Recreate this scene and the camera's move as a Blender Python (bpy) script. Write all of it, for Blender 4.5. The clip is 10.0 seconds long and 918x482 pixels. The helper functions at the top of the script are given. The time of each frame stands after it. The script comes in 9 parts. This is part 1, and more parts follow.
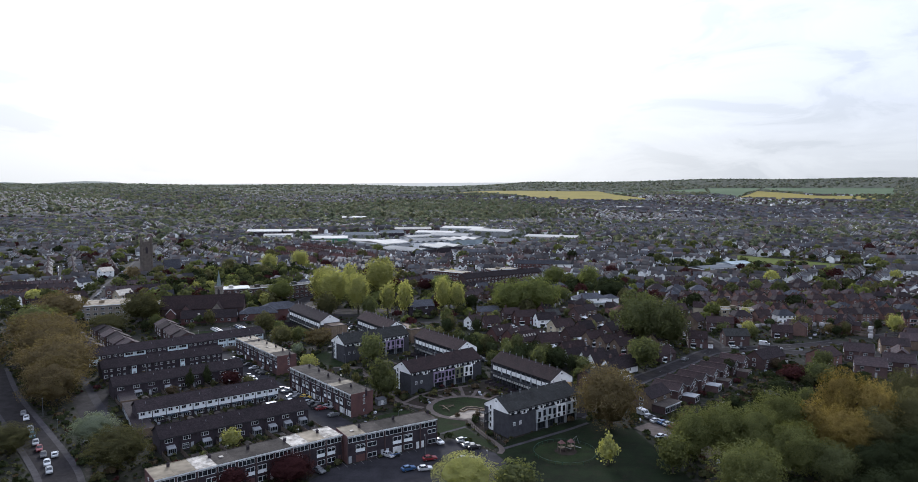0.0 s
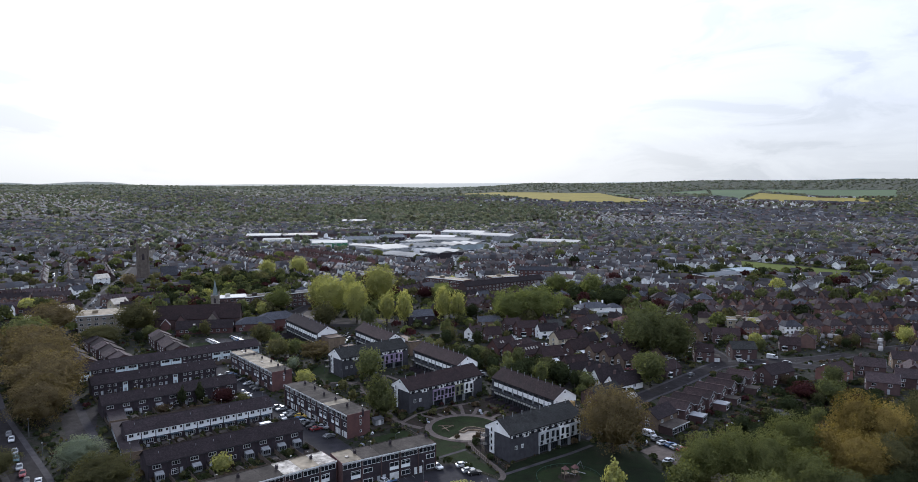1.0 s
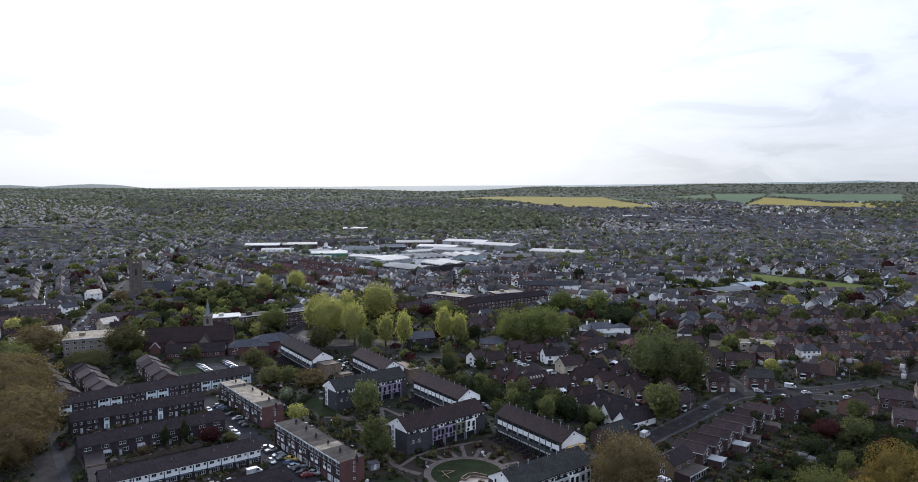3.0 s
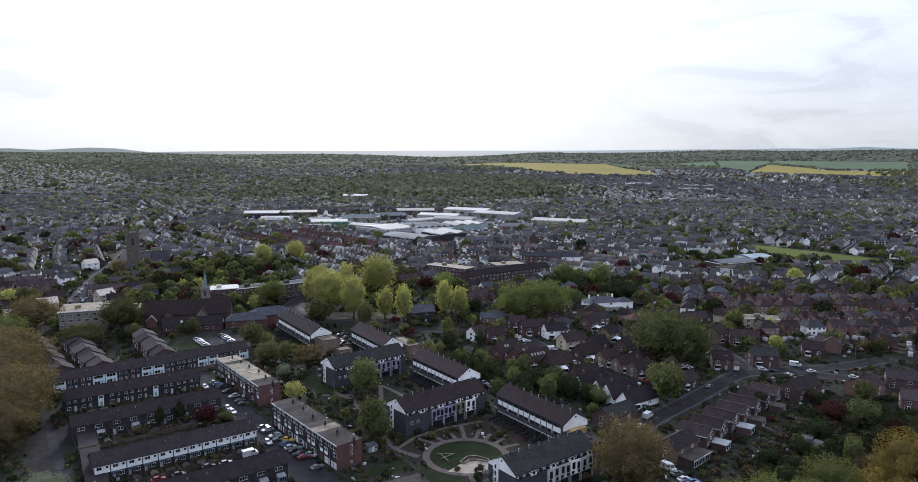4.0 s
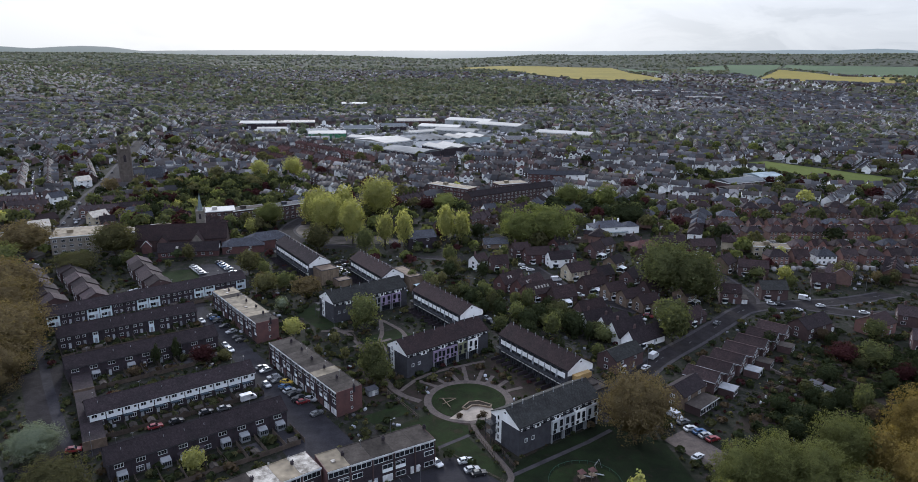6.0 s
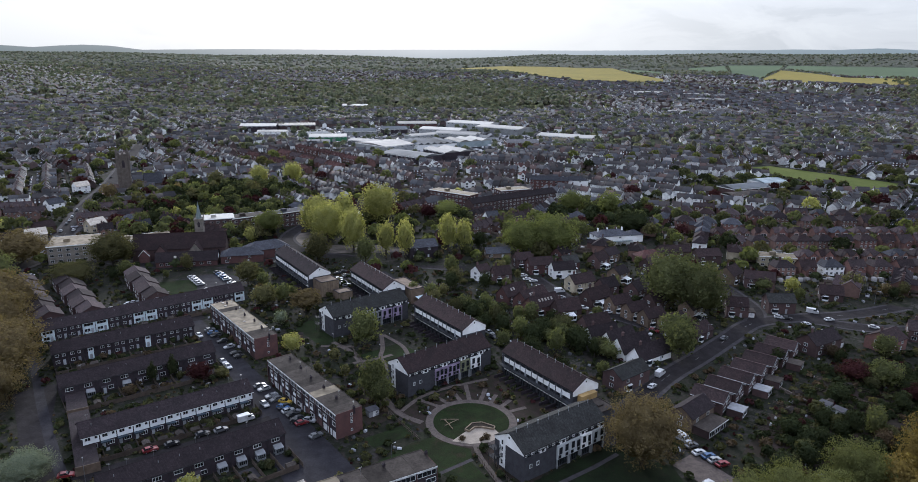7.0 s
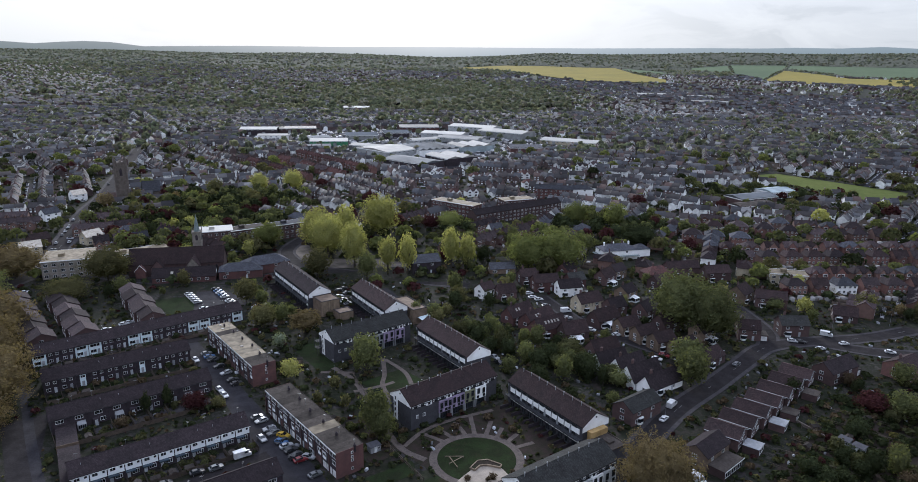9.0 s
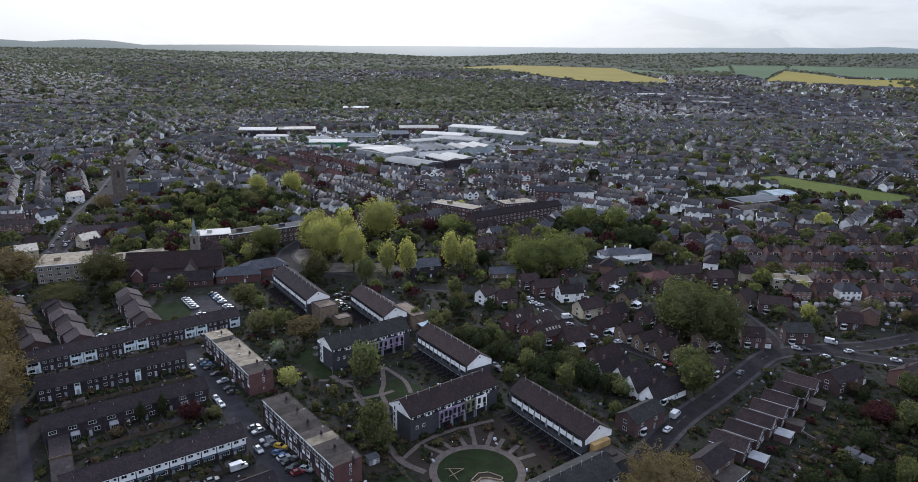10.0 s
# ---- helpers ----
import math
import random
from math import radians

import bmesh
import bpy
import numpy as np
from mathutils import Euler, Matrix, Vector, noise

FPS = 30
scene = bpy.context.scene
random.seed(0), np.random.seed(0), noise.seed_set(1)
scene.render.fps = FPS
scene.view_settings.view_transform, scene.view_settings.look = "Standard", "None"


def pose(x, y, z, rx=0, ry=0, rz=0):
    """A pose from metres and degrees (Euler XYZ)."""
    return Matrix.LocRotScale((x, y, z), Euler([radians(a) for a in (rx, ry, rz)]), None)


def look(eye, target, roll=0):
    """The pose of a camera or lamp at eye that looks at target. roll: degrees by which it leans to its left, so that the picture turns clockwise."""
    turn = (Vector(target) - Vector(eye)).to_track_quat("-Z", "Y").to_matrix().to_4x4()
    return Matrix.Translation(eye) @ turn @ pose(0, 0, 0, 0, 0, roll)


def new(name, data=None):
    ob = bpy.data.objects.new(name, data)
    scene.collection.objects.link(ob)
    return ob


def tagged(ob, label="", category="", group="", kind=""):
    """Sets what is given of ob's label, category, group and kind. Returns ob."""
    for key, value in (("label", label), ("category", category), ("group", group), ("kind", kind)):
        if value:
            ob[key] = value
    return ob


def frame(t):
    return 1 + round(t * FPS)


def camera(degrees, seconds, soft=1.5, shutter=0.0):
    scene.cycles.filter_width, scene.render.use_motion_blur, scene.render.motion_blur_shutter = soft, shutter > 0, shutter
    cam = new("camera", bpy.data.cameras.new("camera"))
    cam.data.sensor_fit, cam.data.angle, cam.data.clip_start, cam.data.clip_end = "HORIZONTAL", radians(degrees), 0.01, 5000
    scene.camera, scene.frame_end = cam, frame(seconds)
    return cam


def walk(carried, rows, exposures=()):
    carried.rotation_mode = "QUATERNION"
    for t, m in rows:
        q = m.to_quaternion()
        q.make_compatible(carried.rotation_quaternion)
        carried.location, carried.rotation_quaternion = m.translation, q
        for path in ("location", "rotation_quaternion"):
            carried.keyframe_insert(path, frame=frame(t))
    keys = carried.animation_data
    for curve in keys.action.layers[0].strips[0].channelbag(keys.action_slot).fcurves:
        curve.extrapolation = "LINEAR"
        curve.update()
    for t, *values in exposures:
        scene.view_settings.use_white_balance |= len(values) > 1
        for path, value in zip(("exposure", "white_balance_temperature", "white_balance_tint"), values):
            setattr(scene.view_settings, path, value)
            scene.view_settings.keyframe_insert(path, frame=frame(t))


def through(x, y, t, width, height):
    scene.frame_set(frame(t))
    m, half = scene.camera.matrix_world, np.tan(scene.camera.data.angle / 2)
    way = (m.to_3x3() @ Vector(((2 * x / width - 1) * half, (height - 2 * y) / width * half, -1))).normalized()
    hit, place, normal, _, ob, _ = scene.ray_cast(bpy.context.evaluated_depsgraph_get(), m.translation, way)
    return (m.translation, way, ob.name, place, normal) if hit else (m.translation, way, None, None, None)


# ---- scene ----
cam = camera(67.0, 10.0, soft=0.65)
METRES, EYE, TILT, LEAN, TURN = 80.0, 80.0, -4.4, 0.0, 0.0
ROWS = [
    (0.0, 0.0, 0.0, 0.0, -0.0, 0.0, -0.0),
    (0.5, 0.0036, 0.0502, 0.0312, 0.04, 0.02, -0.03),
    (1.0, 0.0057, 0.1011, 0.0623, 0.1, 0.05, -0.02),
    (1.5, 0.0062, 0.1525, 0.0948, 0.15, 0.08, 0.01),
    (2.0, 0.007, 0.2046, 0.1263, 0.2, 0.14, -0.0),
    (2.5, 0.0079, 0.2557, 0.1575, 0.24, 0.17, 0.04),
    (2.7, 0.0085, 0.276, 0.169, 0.26, 0.24, 0.03),
    (3.35, 0.0119, 0.3419, 0.2019, 0.34, 0.22, -0.09),
    (3.8, 0.0135, 0.3854, 0.2256, 0.4, -0.96, -0.21),
    (4.0, 0.0135, 0.4038, 0.2376, 0.41, -2.62, -0.26),
    (4.2, 0.0131, 0.4215, 0.2508, 0.42, -4.75, -0.3),
    (4.5, 0.0121, 0.4473, 0.2708, 0.43, -7.15, -0.37),
    (4.7, 0.0113, 0.4641, 0.2823, 0.44, -7.94, -0.41),
    (5.0, 0.0099, 0.4891, 0.2998, 0.46, -9.36, -0.46),
    (5.2, 0.0086, 0.5063, 0.3141, 0.47, -10.2, -0.48),
    (5.5, 0.0064, 0.5321, 0.3366, 0.48, -10.41, -0.49),
    (5.7, 0.0049, 0.5488, 0.3501, 0.49, -10.47, -0.5),
    (6.8, -0.0047, 0.6349, 0.4142, 0.56, -10.59, -0.56),
    (7.0, -0.0066, 0.6496, 0.4255, 0.58, -10.6, -0.58),
    (7.5, -0.0117, 0.6849, 0.454, 0.62, -10.64, -0.63),
    (8.0, -0.017, 0.7172, 0.4794, 0.66, -10.68, -0.7),
    (8.5, -0.0223, 0.7474, 0.5028, 0.68, -10.74, -0.78),
    (9.0, -0.0271, 0.777, 0.5236, 0.68, -10.8, -0.75),
    (9.5, -0.0306, 0.8039, 0.5383, 0.67, -10.82, -0.8),
    (10.0, -0.0323, 0.8295, 0.5486, 0.66, -10.87, -0.85),
]
walk(cam, [(t, pose(0, 0, EYE, TILT, LEAN, TURN) @ pose(METRES * x, METRES * y, METRES * z, 90 + pitch, roll, yaw)) for t, x, y, z, yaw, pitch, roll in ROWS], exposures=((0.0, 0.0, 5650, 12), (10.0, 0.0, 5650, 12)))

# ---- sky and sun ----
SUN_AZ, SUN_EL = -11.0, 20.0   # degrees from straight ahead (to the right is plus), and up
SUN_DIR = Vector((math.sin(radians(SUN_AZ)) * math.cos(radians(SUN_EL)), math.cos(radians(SUN_AZ)) * math.cos(radians(SUN_EL)), math.sin(radians(SUN_EL))))


def node(nt, kind, inputs=(), **settings):
    n = nt.nodes.new(kind)
    for key, value in settings.items():
        setattr(n, key, value)
    for key, value in dict(inputs).items():
        if isinstance(value, bpy.types.NodeSocket):
            nt.links.new(value, n.inputs[key])
        else:
            n.inputs[key].default_value = value
    return n


def ramp(nt, fac, stops, interpolation="LINEAR"):
    n = nt.nodes.new("ShaderNodeValToRGB")
    n.color_ramp.interpolation = interpolation
    while len(n.color_ramp.elements) < len(stops):
        n.color_ramp.elements.new(0.5)
    for e, (p, c) in zip(n.color_ramp.elements, stops):
        e.position = p
        e.color = (*c, 1) if len(c) == 3 else c
    nt.links.new(fac, n.inputs[0])
    return n.outputs[0]


def maths(nt, op, a, b=0.0, c=0.0):
    n = nt.nodes.new("ShaderNodeMath")
    n.operation = op
    for i, v in enumerate((a, b, c)):
        if isinstance(v, bpy.types.NodeSocket):
            nt.links.new(v, n.inputs[i])
        else:
            n.inputs[i].default_value = v
    return n.outputs[0]


def mix(nt, fac, a, b, blend="MIX"):
    n = nt.nodes.new("ShaderNodeMix")
    n.data_type, n.blend_type = "RGBA", blend
    for i, v in ((0, fac), (6, a), (7, b)):
        if isinstance(v, bpy.types.NodeSocket):
            nt.links.new(v, n.inputs[i])
        else:
            n.inputs[i].default_value = (*v, 1) if isinstance(v, tuple) else v
    return n.outputs[2]


def build_world():
    world = bpy.data.worlds.new("sky")
    scene.world = world
    world.use_nodes = True
    nt = world.node_tree
    nt.nodes.clear()
    way = node(nt, "ShaderNodeTexCoord").outputs["Generated"]
    sky = node(nt, "ShaderNodeTexSky", sky_type="NISHITA", sun_disc=False, sun_elevation=radians(SUN_EL), sun_rotation=radians(SUN_AZ), dust_density=3.0)
    clear = mix(nt, 1.0, sky.outputs[0], (0.09, 0.09, 0.09), "MULTIPLY")
    parts = node(nt, "ShaderNodeSeparateXYZ", {0: way})
    up = maths(nt, "MAXIMUM", parts.outputs[2], 0.0)
    # thin bright cloud, brightest round the hidden sun
    dot = node(nt, "ShaderNodeVectorMath", {0: way, 1: SUN_DIR}, operation="DOT_PRODUCT").outputs["Value"]
    near = maths(nt, "POWER", maths(nt, "MAXIMUM", maths(nt, "MULTIPLY_ADD", dot, 0.5, 0.5), 0.0), 9.0)
    veil = maths(nt, "ADD", maths(nt, "MULTIPLY_ADD", near, VEIL_SUN, VEIL), maths(nt, "MULTIPLY", up, VEIL_UP))
    # where in the sky: degrees round from straight ahead, and degrees up
    round_by = maths(nt, "MULTIPLY", maths(nt, "ARCTAN2", parts.outputs[0], parts.outputs[1]), 57.2958)
    up_by = maths(nt, "MULTIPLY", maths(nt, "ARCSINE", parts.outputs[2]), 57.2958)
    flat = node(nt, "ShaderNodeCombineXYZ", {0: maths(nt, "MULTIPLY", round_by, 0.10), 1: maths(nt, "MULTIPLY", up_by, 0.30), 2: 3.7}).outputs[0]
    puffs = node(nt, "ShaderNodeTexNoise", {"Vector": flat, "Scale": 1.0, "Detail": 8.0, "Roughness": 0.58, "Distortion": 0.7}).outputs[0]
    shade = ramp(nt, puffs, [(0.40, (0.84, 0.85, 0.86)), (0.50, (0.945, 0.947, 0.95)), (0.60, (1.0, 1.0, 0.995))], "EASE")
    aside = node(nt, "ShaderNodeMapRange", {0: maths(nt, "ABSOLUTE", maths(nt, "ADD", round_by, 6.0)), 1: 9.0, 2: 27.0}, interpolation_type="SMOOTHSTEP").outputs[0]
    shade = mix(nt, aside, (1.0, 1.0, 1.0), shade)
    low = node(nt, "ShaderNodeMapRange", {0: up_by, 1: 9.0, 2: 0.5}, interpolation_type="SMOOTHSTEP").outputs[0]
    white = mix(nt, 1.0, shade, mix(nt, near, (0.985, 0.99, 1.0), (1.02, 1.0, 0.955)), "MULTIPLY")
    white = mix(nt, low, white, mix(nt, 1.0, white, (0.96, 0.95, 0.90), "MULTIPLY"))
    # bluer overhead, where the cloud is thin
    high = ramp(nt, up, [(0.32, (0, 0, 0)), (0.6, (1, 1, 1))])
    white = mix(nt, 1.0, white, mix(nt, high, (1.0, 1.0, 1.0), (0.94, 0.97, 1.1)), "MULTIPLY")
    cloud = node(nt, "ShaderNodeVectorMath", {0: white, 3: veil}, operation="SCALE").outputs[0]
    light = mix(nt, 0.93, clear, cloud)
    # the last hills, many miles off, painted into the sky with their haze
    across = maths(nt, "MULTIPLY_ADD", round_by, 1 / 80, 0.5)
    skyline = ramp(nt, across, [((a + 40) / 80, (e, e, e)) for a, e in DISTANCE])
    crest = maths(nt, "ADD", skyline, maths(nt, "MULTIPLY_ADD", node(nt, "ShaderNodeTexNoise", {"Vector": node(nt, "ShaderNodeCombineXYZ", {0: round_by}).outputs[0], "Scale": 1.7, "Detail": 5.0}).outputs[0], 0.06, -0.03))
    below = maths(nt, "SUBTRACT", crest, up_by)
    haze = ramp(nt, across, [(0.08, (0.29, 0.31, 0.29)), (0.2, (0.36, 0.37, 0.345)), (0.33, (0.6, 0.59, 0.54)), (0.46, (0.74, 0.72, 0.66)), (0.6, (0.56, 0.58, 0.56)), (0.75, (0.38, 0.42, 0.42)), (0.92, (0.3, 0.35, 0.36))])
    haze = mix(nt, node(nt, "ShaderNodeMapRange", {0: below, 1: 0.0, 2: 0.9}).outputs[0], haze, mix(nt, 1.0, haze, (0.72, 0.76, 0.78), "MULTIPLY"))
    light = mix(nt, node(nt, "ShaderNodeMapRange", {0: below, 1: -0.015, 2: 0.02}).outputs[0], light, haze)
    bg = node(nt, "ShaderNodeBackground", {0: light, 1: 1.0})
    out = node(nt, "ShaderNodeOutputWorld")
    nt.links.new(bg.outputs[0], out.inputs[0])


# the skyline: degrees round, degrees up
DISTANCE = ((-36, 0.36), (-33, 0.38), (-31.2, 0.27), (-29.8, 0.39), (-28.2, 0.48), (-26.4, 0.42), (-24.4, 0.17), (-22, 0.22), (-17, 0.31), (-10, 0.32), (-3.5, 0.4), (4, 0.42), (9, 0.44), (14, 0.5), (18, 0.55), (22, 0.56), (24.4, 0.63), (27, 0.6), (29.8, 0.73), (32, 0.61), (36, 0.55))
VEIL, VEIL_SUN, VEIL_UP = 0.74, 0.42, 1.0
build_world()
lamp = bpy.data.lights.new("sun", "SUN")
lamp.energy, lamp.angle, lamp.color = 3.1, radians(12), (1.0, 0.93, 0.82)
new("sun", lamp).matrix_world = look(SUN_DIR * 900, (0, 0, 0))

# ---- materials ----
def surface(name, col, rough=0.85, var=0.25, scale=0.35, fine=3.0, rand=0.0, tint=None, bump=0.2, metal=0.0, spec=0.3, island=False):
    """A matt or glossy surface: patches and grain in world metres, and a shade of its own for each piece (rand)."""
    m = bpy.data.materials.new(name)
    m.use_nodes = True
    nt = m.node_tree
    nt.nodes.clear()
    place = node(nt, "ShaderNodeNewGeometry")
    patches = node(nt, "ShaderNodeTexNoise", {"Vector": place.outputs["Position"], "Scale": scale, "Detail": 4.0, "Roughness": 0.6}).outputs[0]
    grain = node(nt, "ShaderNodeTexNoise", {"Vector": place.outputs["Position"], "Scale": fine, "Detail": 3.0, "Roughness": 0.7}).outputs[0]
    other = tint or tuple(c * 0.6 for c in col)
    c = mix(nt, ramp(nt, patches, [(0.35, (0, 0, 0)), (0.68, (1, 1, 1))]), col, other)
    k = maths(nt, "MULTIPLY_ADD", grain, 2 * var, 1 - var)
    if rand:
        chance = place.outputs["Random Per Island"] if island else node(nt, "ShaderNodeObjectInfo").outputs["Random"]
        k = maths(nt, "MULTIPLY", k, maths(nt, "MULTIPLY_ADD", chance, 2 * rand, 1 - rand))
    c = node(nt, "ShaderNodeVectorMath", {0: c, 3: k}, operation="SCALE").outputs[0]
    lump = node(nt, "ShaderNodeBump", {"Strength": bump, "Distance": 0.1, "Height": grain}).outputs[0]
    r = maths(nt, "MULTIPLY_ADD", patches, 0.25 * rough, rough * 0.87)
    bsdf = node(nt, "ShaderNodeBsdfPrincipled", {"Base Color": c, "Roughness": r, "Metallic": metal, "Specular IOR Level": spec, "Normal": lump})
    nt.links.new(bsdf.outputs[0], node(nt, "ShaderNodeOutputMaterial").inputs[0])
    return m


def tiled(name, col, other, step=0.34, rough=0.8, rand=0.25):
    """Roof tiles seen from afar: fine courses, moss and patches of newer tiles."""
    m = bpy.data.materials.new(name)
    m.use_nodes = True
    nt = m.node_tree
    nt.nodes.clear()
    place = node(nt, "ShaderNodeNewGeometry").outputs["Position"]
    own = node(nt, "ShaderNodeTexCoord").outputs["Object"]
    courses = node(nt, "ShaderNodeTexBrick", {"Vector": own, "Scale": 1.0, "Brick Width": step, "Row Height": step * 0.8, "Mortar Size": 0.03, "Color1": (0.75, 0.75, 0.75, 1), "Color2": (1.2, 1.2, 1.2, 1), "Mortar": (0.45, 0.45, 0.45, 1)}).outputs[0]
    moss = node(nt, "ShaderNodeTexNoise", {"Vector": place, "Scale": 0.28, "Detail": 6.0, "Roughness": 0.65}).outputs[0]
    grain = node(nt, "ShaderNodeTexNoise", {"Vector": place, "Scale": 1.3, "Detail": 6.0, "Roughness": 0.75}).outputs[0]
    c = mix(nt, ramp(nt, moss, [(0.42, (0, 0, 0)), (0.66, (1, 1, 1))]), col, other)
    c = mix(nt, 0.8, c, courses, "MULTIPLY")
    k = maths(nt, "MULTIPLY", maths(nt, "MULTIPLY_ADD", grain, 2.0, 0.02), maths(nt, "MULTIPLY_ADD", node(nt, "ShaderNodeObjectInfo").outputs["Random"], 2 * rand, 1 - rand))
    c = node(nt, "ShaderNodeVectorMath", {0: c, 3: k}, operation="SCALE").outputs[0]
    lump = node(nt, "ShaderNodeBump", {"Strength": 0.35, "Distance": 0.05, "Height": courses}).outputs[0]
    bsdf = node(nt, "ShaderNodeBsdfPrincipled", {"Base Color": c, "Roughness": 0.92, "Specular IOR Level": 0.12, "Normal": lump})
    nt.links.new(bsdf.outputs[0], node(nt, "ShaderNodeOutputMaterial").inputs[0])
    return m


def many_roofs(name, k):
    """Roofs of a whole quarter: brown tiles, slates and a few red or pale ones, house by house, with a dull sheen."""
    m = bpy.data.materials.new(name)
    m.use_nodes = True
    nt = m.node_tree
    nt.nodes.clear()
    geo = node(nt, "ShaderNodeNewGeometry")
    # tile and slate tones cooled toward the tint of distance haze
    shades = [(0.0, (0.021, 0.02, 0.021)), (0.18, (0.034, 0.031, 0.031)), (0.38, (0.042, 0.042, 0.046)), (0.56, (0.05, 0.043, 0.041)), (0.72, (0.056, 0.058, 0.064)), (0.88, (0.075, 0.05, 0.044)), (0.94, (0.085, 0.082, 0.082)), (0.985, (0.19, 0.185, 0.18))]
    c = ramp(nt, geo.outputs["Random Per Island"], [(p, tuple(v * k for v in q)) for p, q in shades], "CONSTANT")
    grain = node(nt, "ShaderNodeTexNoise", {"Vector": geo.outputs["Position"], "Scale": 1.1, "Detail": 6.0, "Roughness": 0.75}).outputs[0]
    c = node(nt, "ShaderNodeVectorMath", {0: c, 3: maths(nt, "MULTIPLY_ADD", grain, 1.4, 0.3)}, operation="SCALE").outputs[0]
    bsdf = node(nt, "ShaderNodeBsdfPrincipled", {"Base Color": c, "Roughness": 0.8, "Specular IOR Level": 0.16})
    nt.links.new(bsdf.outputs[0], node(nt, "ShaderNodeOutputMaterial").inputs[0])
    return m


def foliage(name, col, other, through=0.35, rand=0.25, glow=(1.25, 1.2, 0.6)):
    """Leaves: a shade for each leaf and each tree, and light that comes through them."""
    m = bpy.data.materials.new(name)
    m.use_nodes = True
    nt = m.node_tree
    nt.nodes.clear()
    geo = node(nt, "ShaderNodeNewGeometry")
    tree = node(nt, "ShaderNodeObjectInfo").outputs["Random"]
    clumps = node(nt, "ShaderNodeTexNoise", {"Vector": geo.outputs["Position"], "Scale": 0.35, "Detail": 3.0}).outputs[0]
    c = mix(nt, ramp(nt, maths(nt, "MULTIPLY_ADD", geo.outputs["Random Per Island"], 0.5, maths(nt, "MULTIPLY", clumps, 0.6)), [(0.3, (0, 0, 0)), (0.8, (1, 1, 1))]), col, other)
    k = maths(nt, "MULTIPLY", maths(nt, "MULTIPLY_ADD", geo.outputs["Random Per Island"], 0.36, 0.82), maths(nt, "MULTIPLY_ADD", tree, 2 * rand, 1 - rand))
    c = node(nt, "ShaderNodeVectorMath", {0: c, 3: k}, operation="SCALE").outputs[0]
    a = node(nt, "ShaderNodeBsdfDiffuse", {"Color": c})
    b = node(nt, "ShaderNodeBsdfTranslucent", {"Color": mix(nt, 1.0, c, glow, "MULTIPLY")})
    s = node(nt, "ShaderNodeMixShader", {0: through, 1: a.outputs[0], 2: b.outputs[0]})
    nt.links.new(s.outputs[0], node(nt, "ShaderNodeOutputMaterial").inputs[0])
    return m


def turf(name, grass, moss, bare):
    """Trodden grass: mown green, darker moss and thin worn patches, with a blade-fine grain."""
    m = bpy.data.materials.new(name)
    m.use_nodes = True
    nt = m.node_tree
    nt.nodes.clear()
    place = node(nt, "ShaderNodeNewGeometry").outputs["Position"]
    broad = node(nt, "ShaderNodeTexNoise", {"Vector": place, "Scale": 0.16, "Detail": 7.0, "Roughness": 0.68, "Distortion": 0.5}).outputs[0]
    worn = node(nt, "ShaderNodeTexNoise", {"Vector": place, "Scale": 0.33, "Detail": 9.0, "Roughness": 0.75, "Distortion": 1.0}).outputs[0]
    blades = node(nt, "ShaderNodeTexNoise", {"Vector": place, "Scale": 3.2, "Detail": 5.0, "Roughness": 0.8}).outputs[0]
    c = mix(nt, ramp(nt, broad, [(0.4, (0, 0, 0)), (0.58, (1, 1, 1))]), grass, moss)
    c = mix(nt, ramp(nt, worn, [(0.55, (0, 0, 0)), (0.66, (1, 1, 1))]), c, bare)
    c = node(nt, "ShaderNodeVectorMath", {0: c, 3: maths(nt, "MULTIPLY_ADD", blades, 1.7, 0.15)}, operation="SCALE").outputs[0]
    lump = node(nt, "ShaderNodeBump", {"Strength": 0.6, "Distance": 0.12, "Height": blades}).outputs[0]
    bsdf = node(nt, "ShaderNodeBsdfPrincipled", {"Base Color": c, "Roughness": 0.97, "Specular IOR Level": 0.03, "Normal": lump})
    nt.links.new(bsdf.outputs[0], node(nt, "ShaderNodeOutputMaterial").inputs[0])
    return m


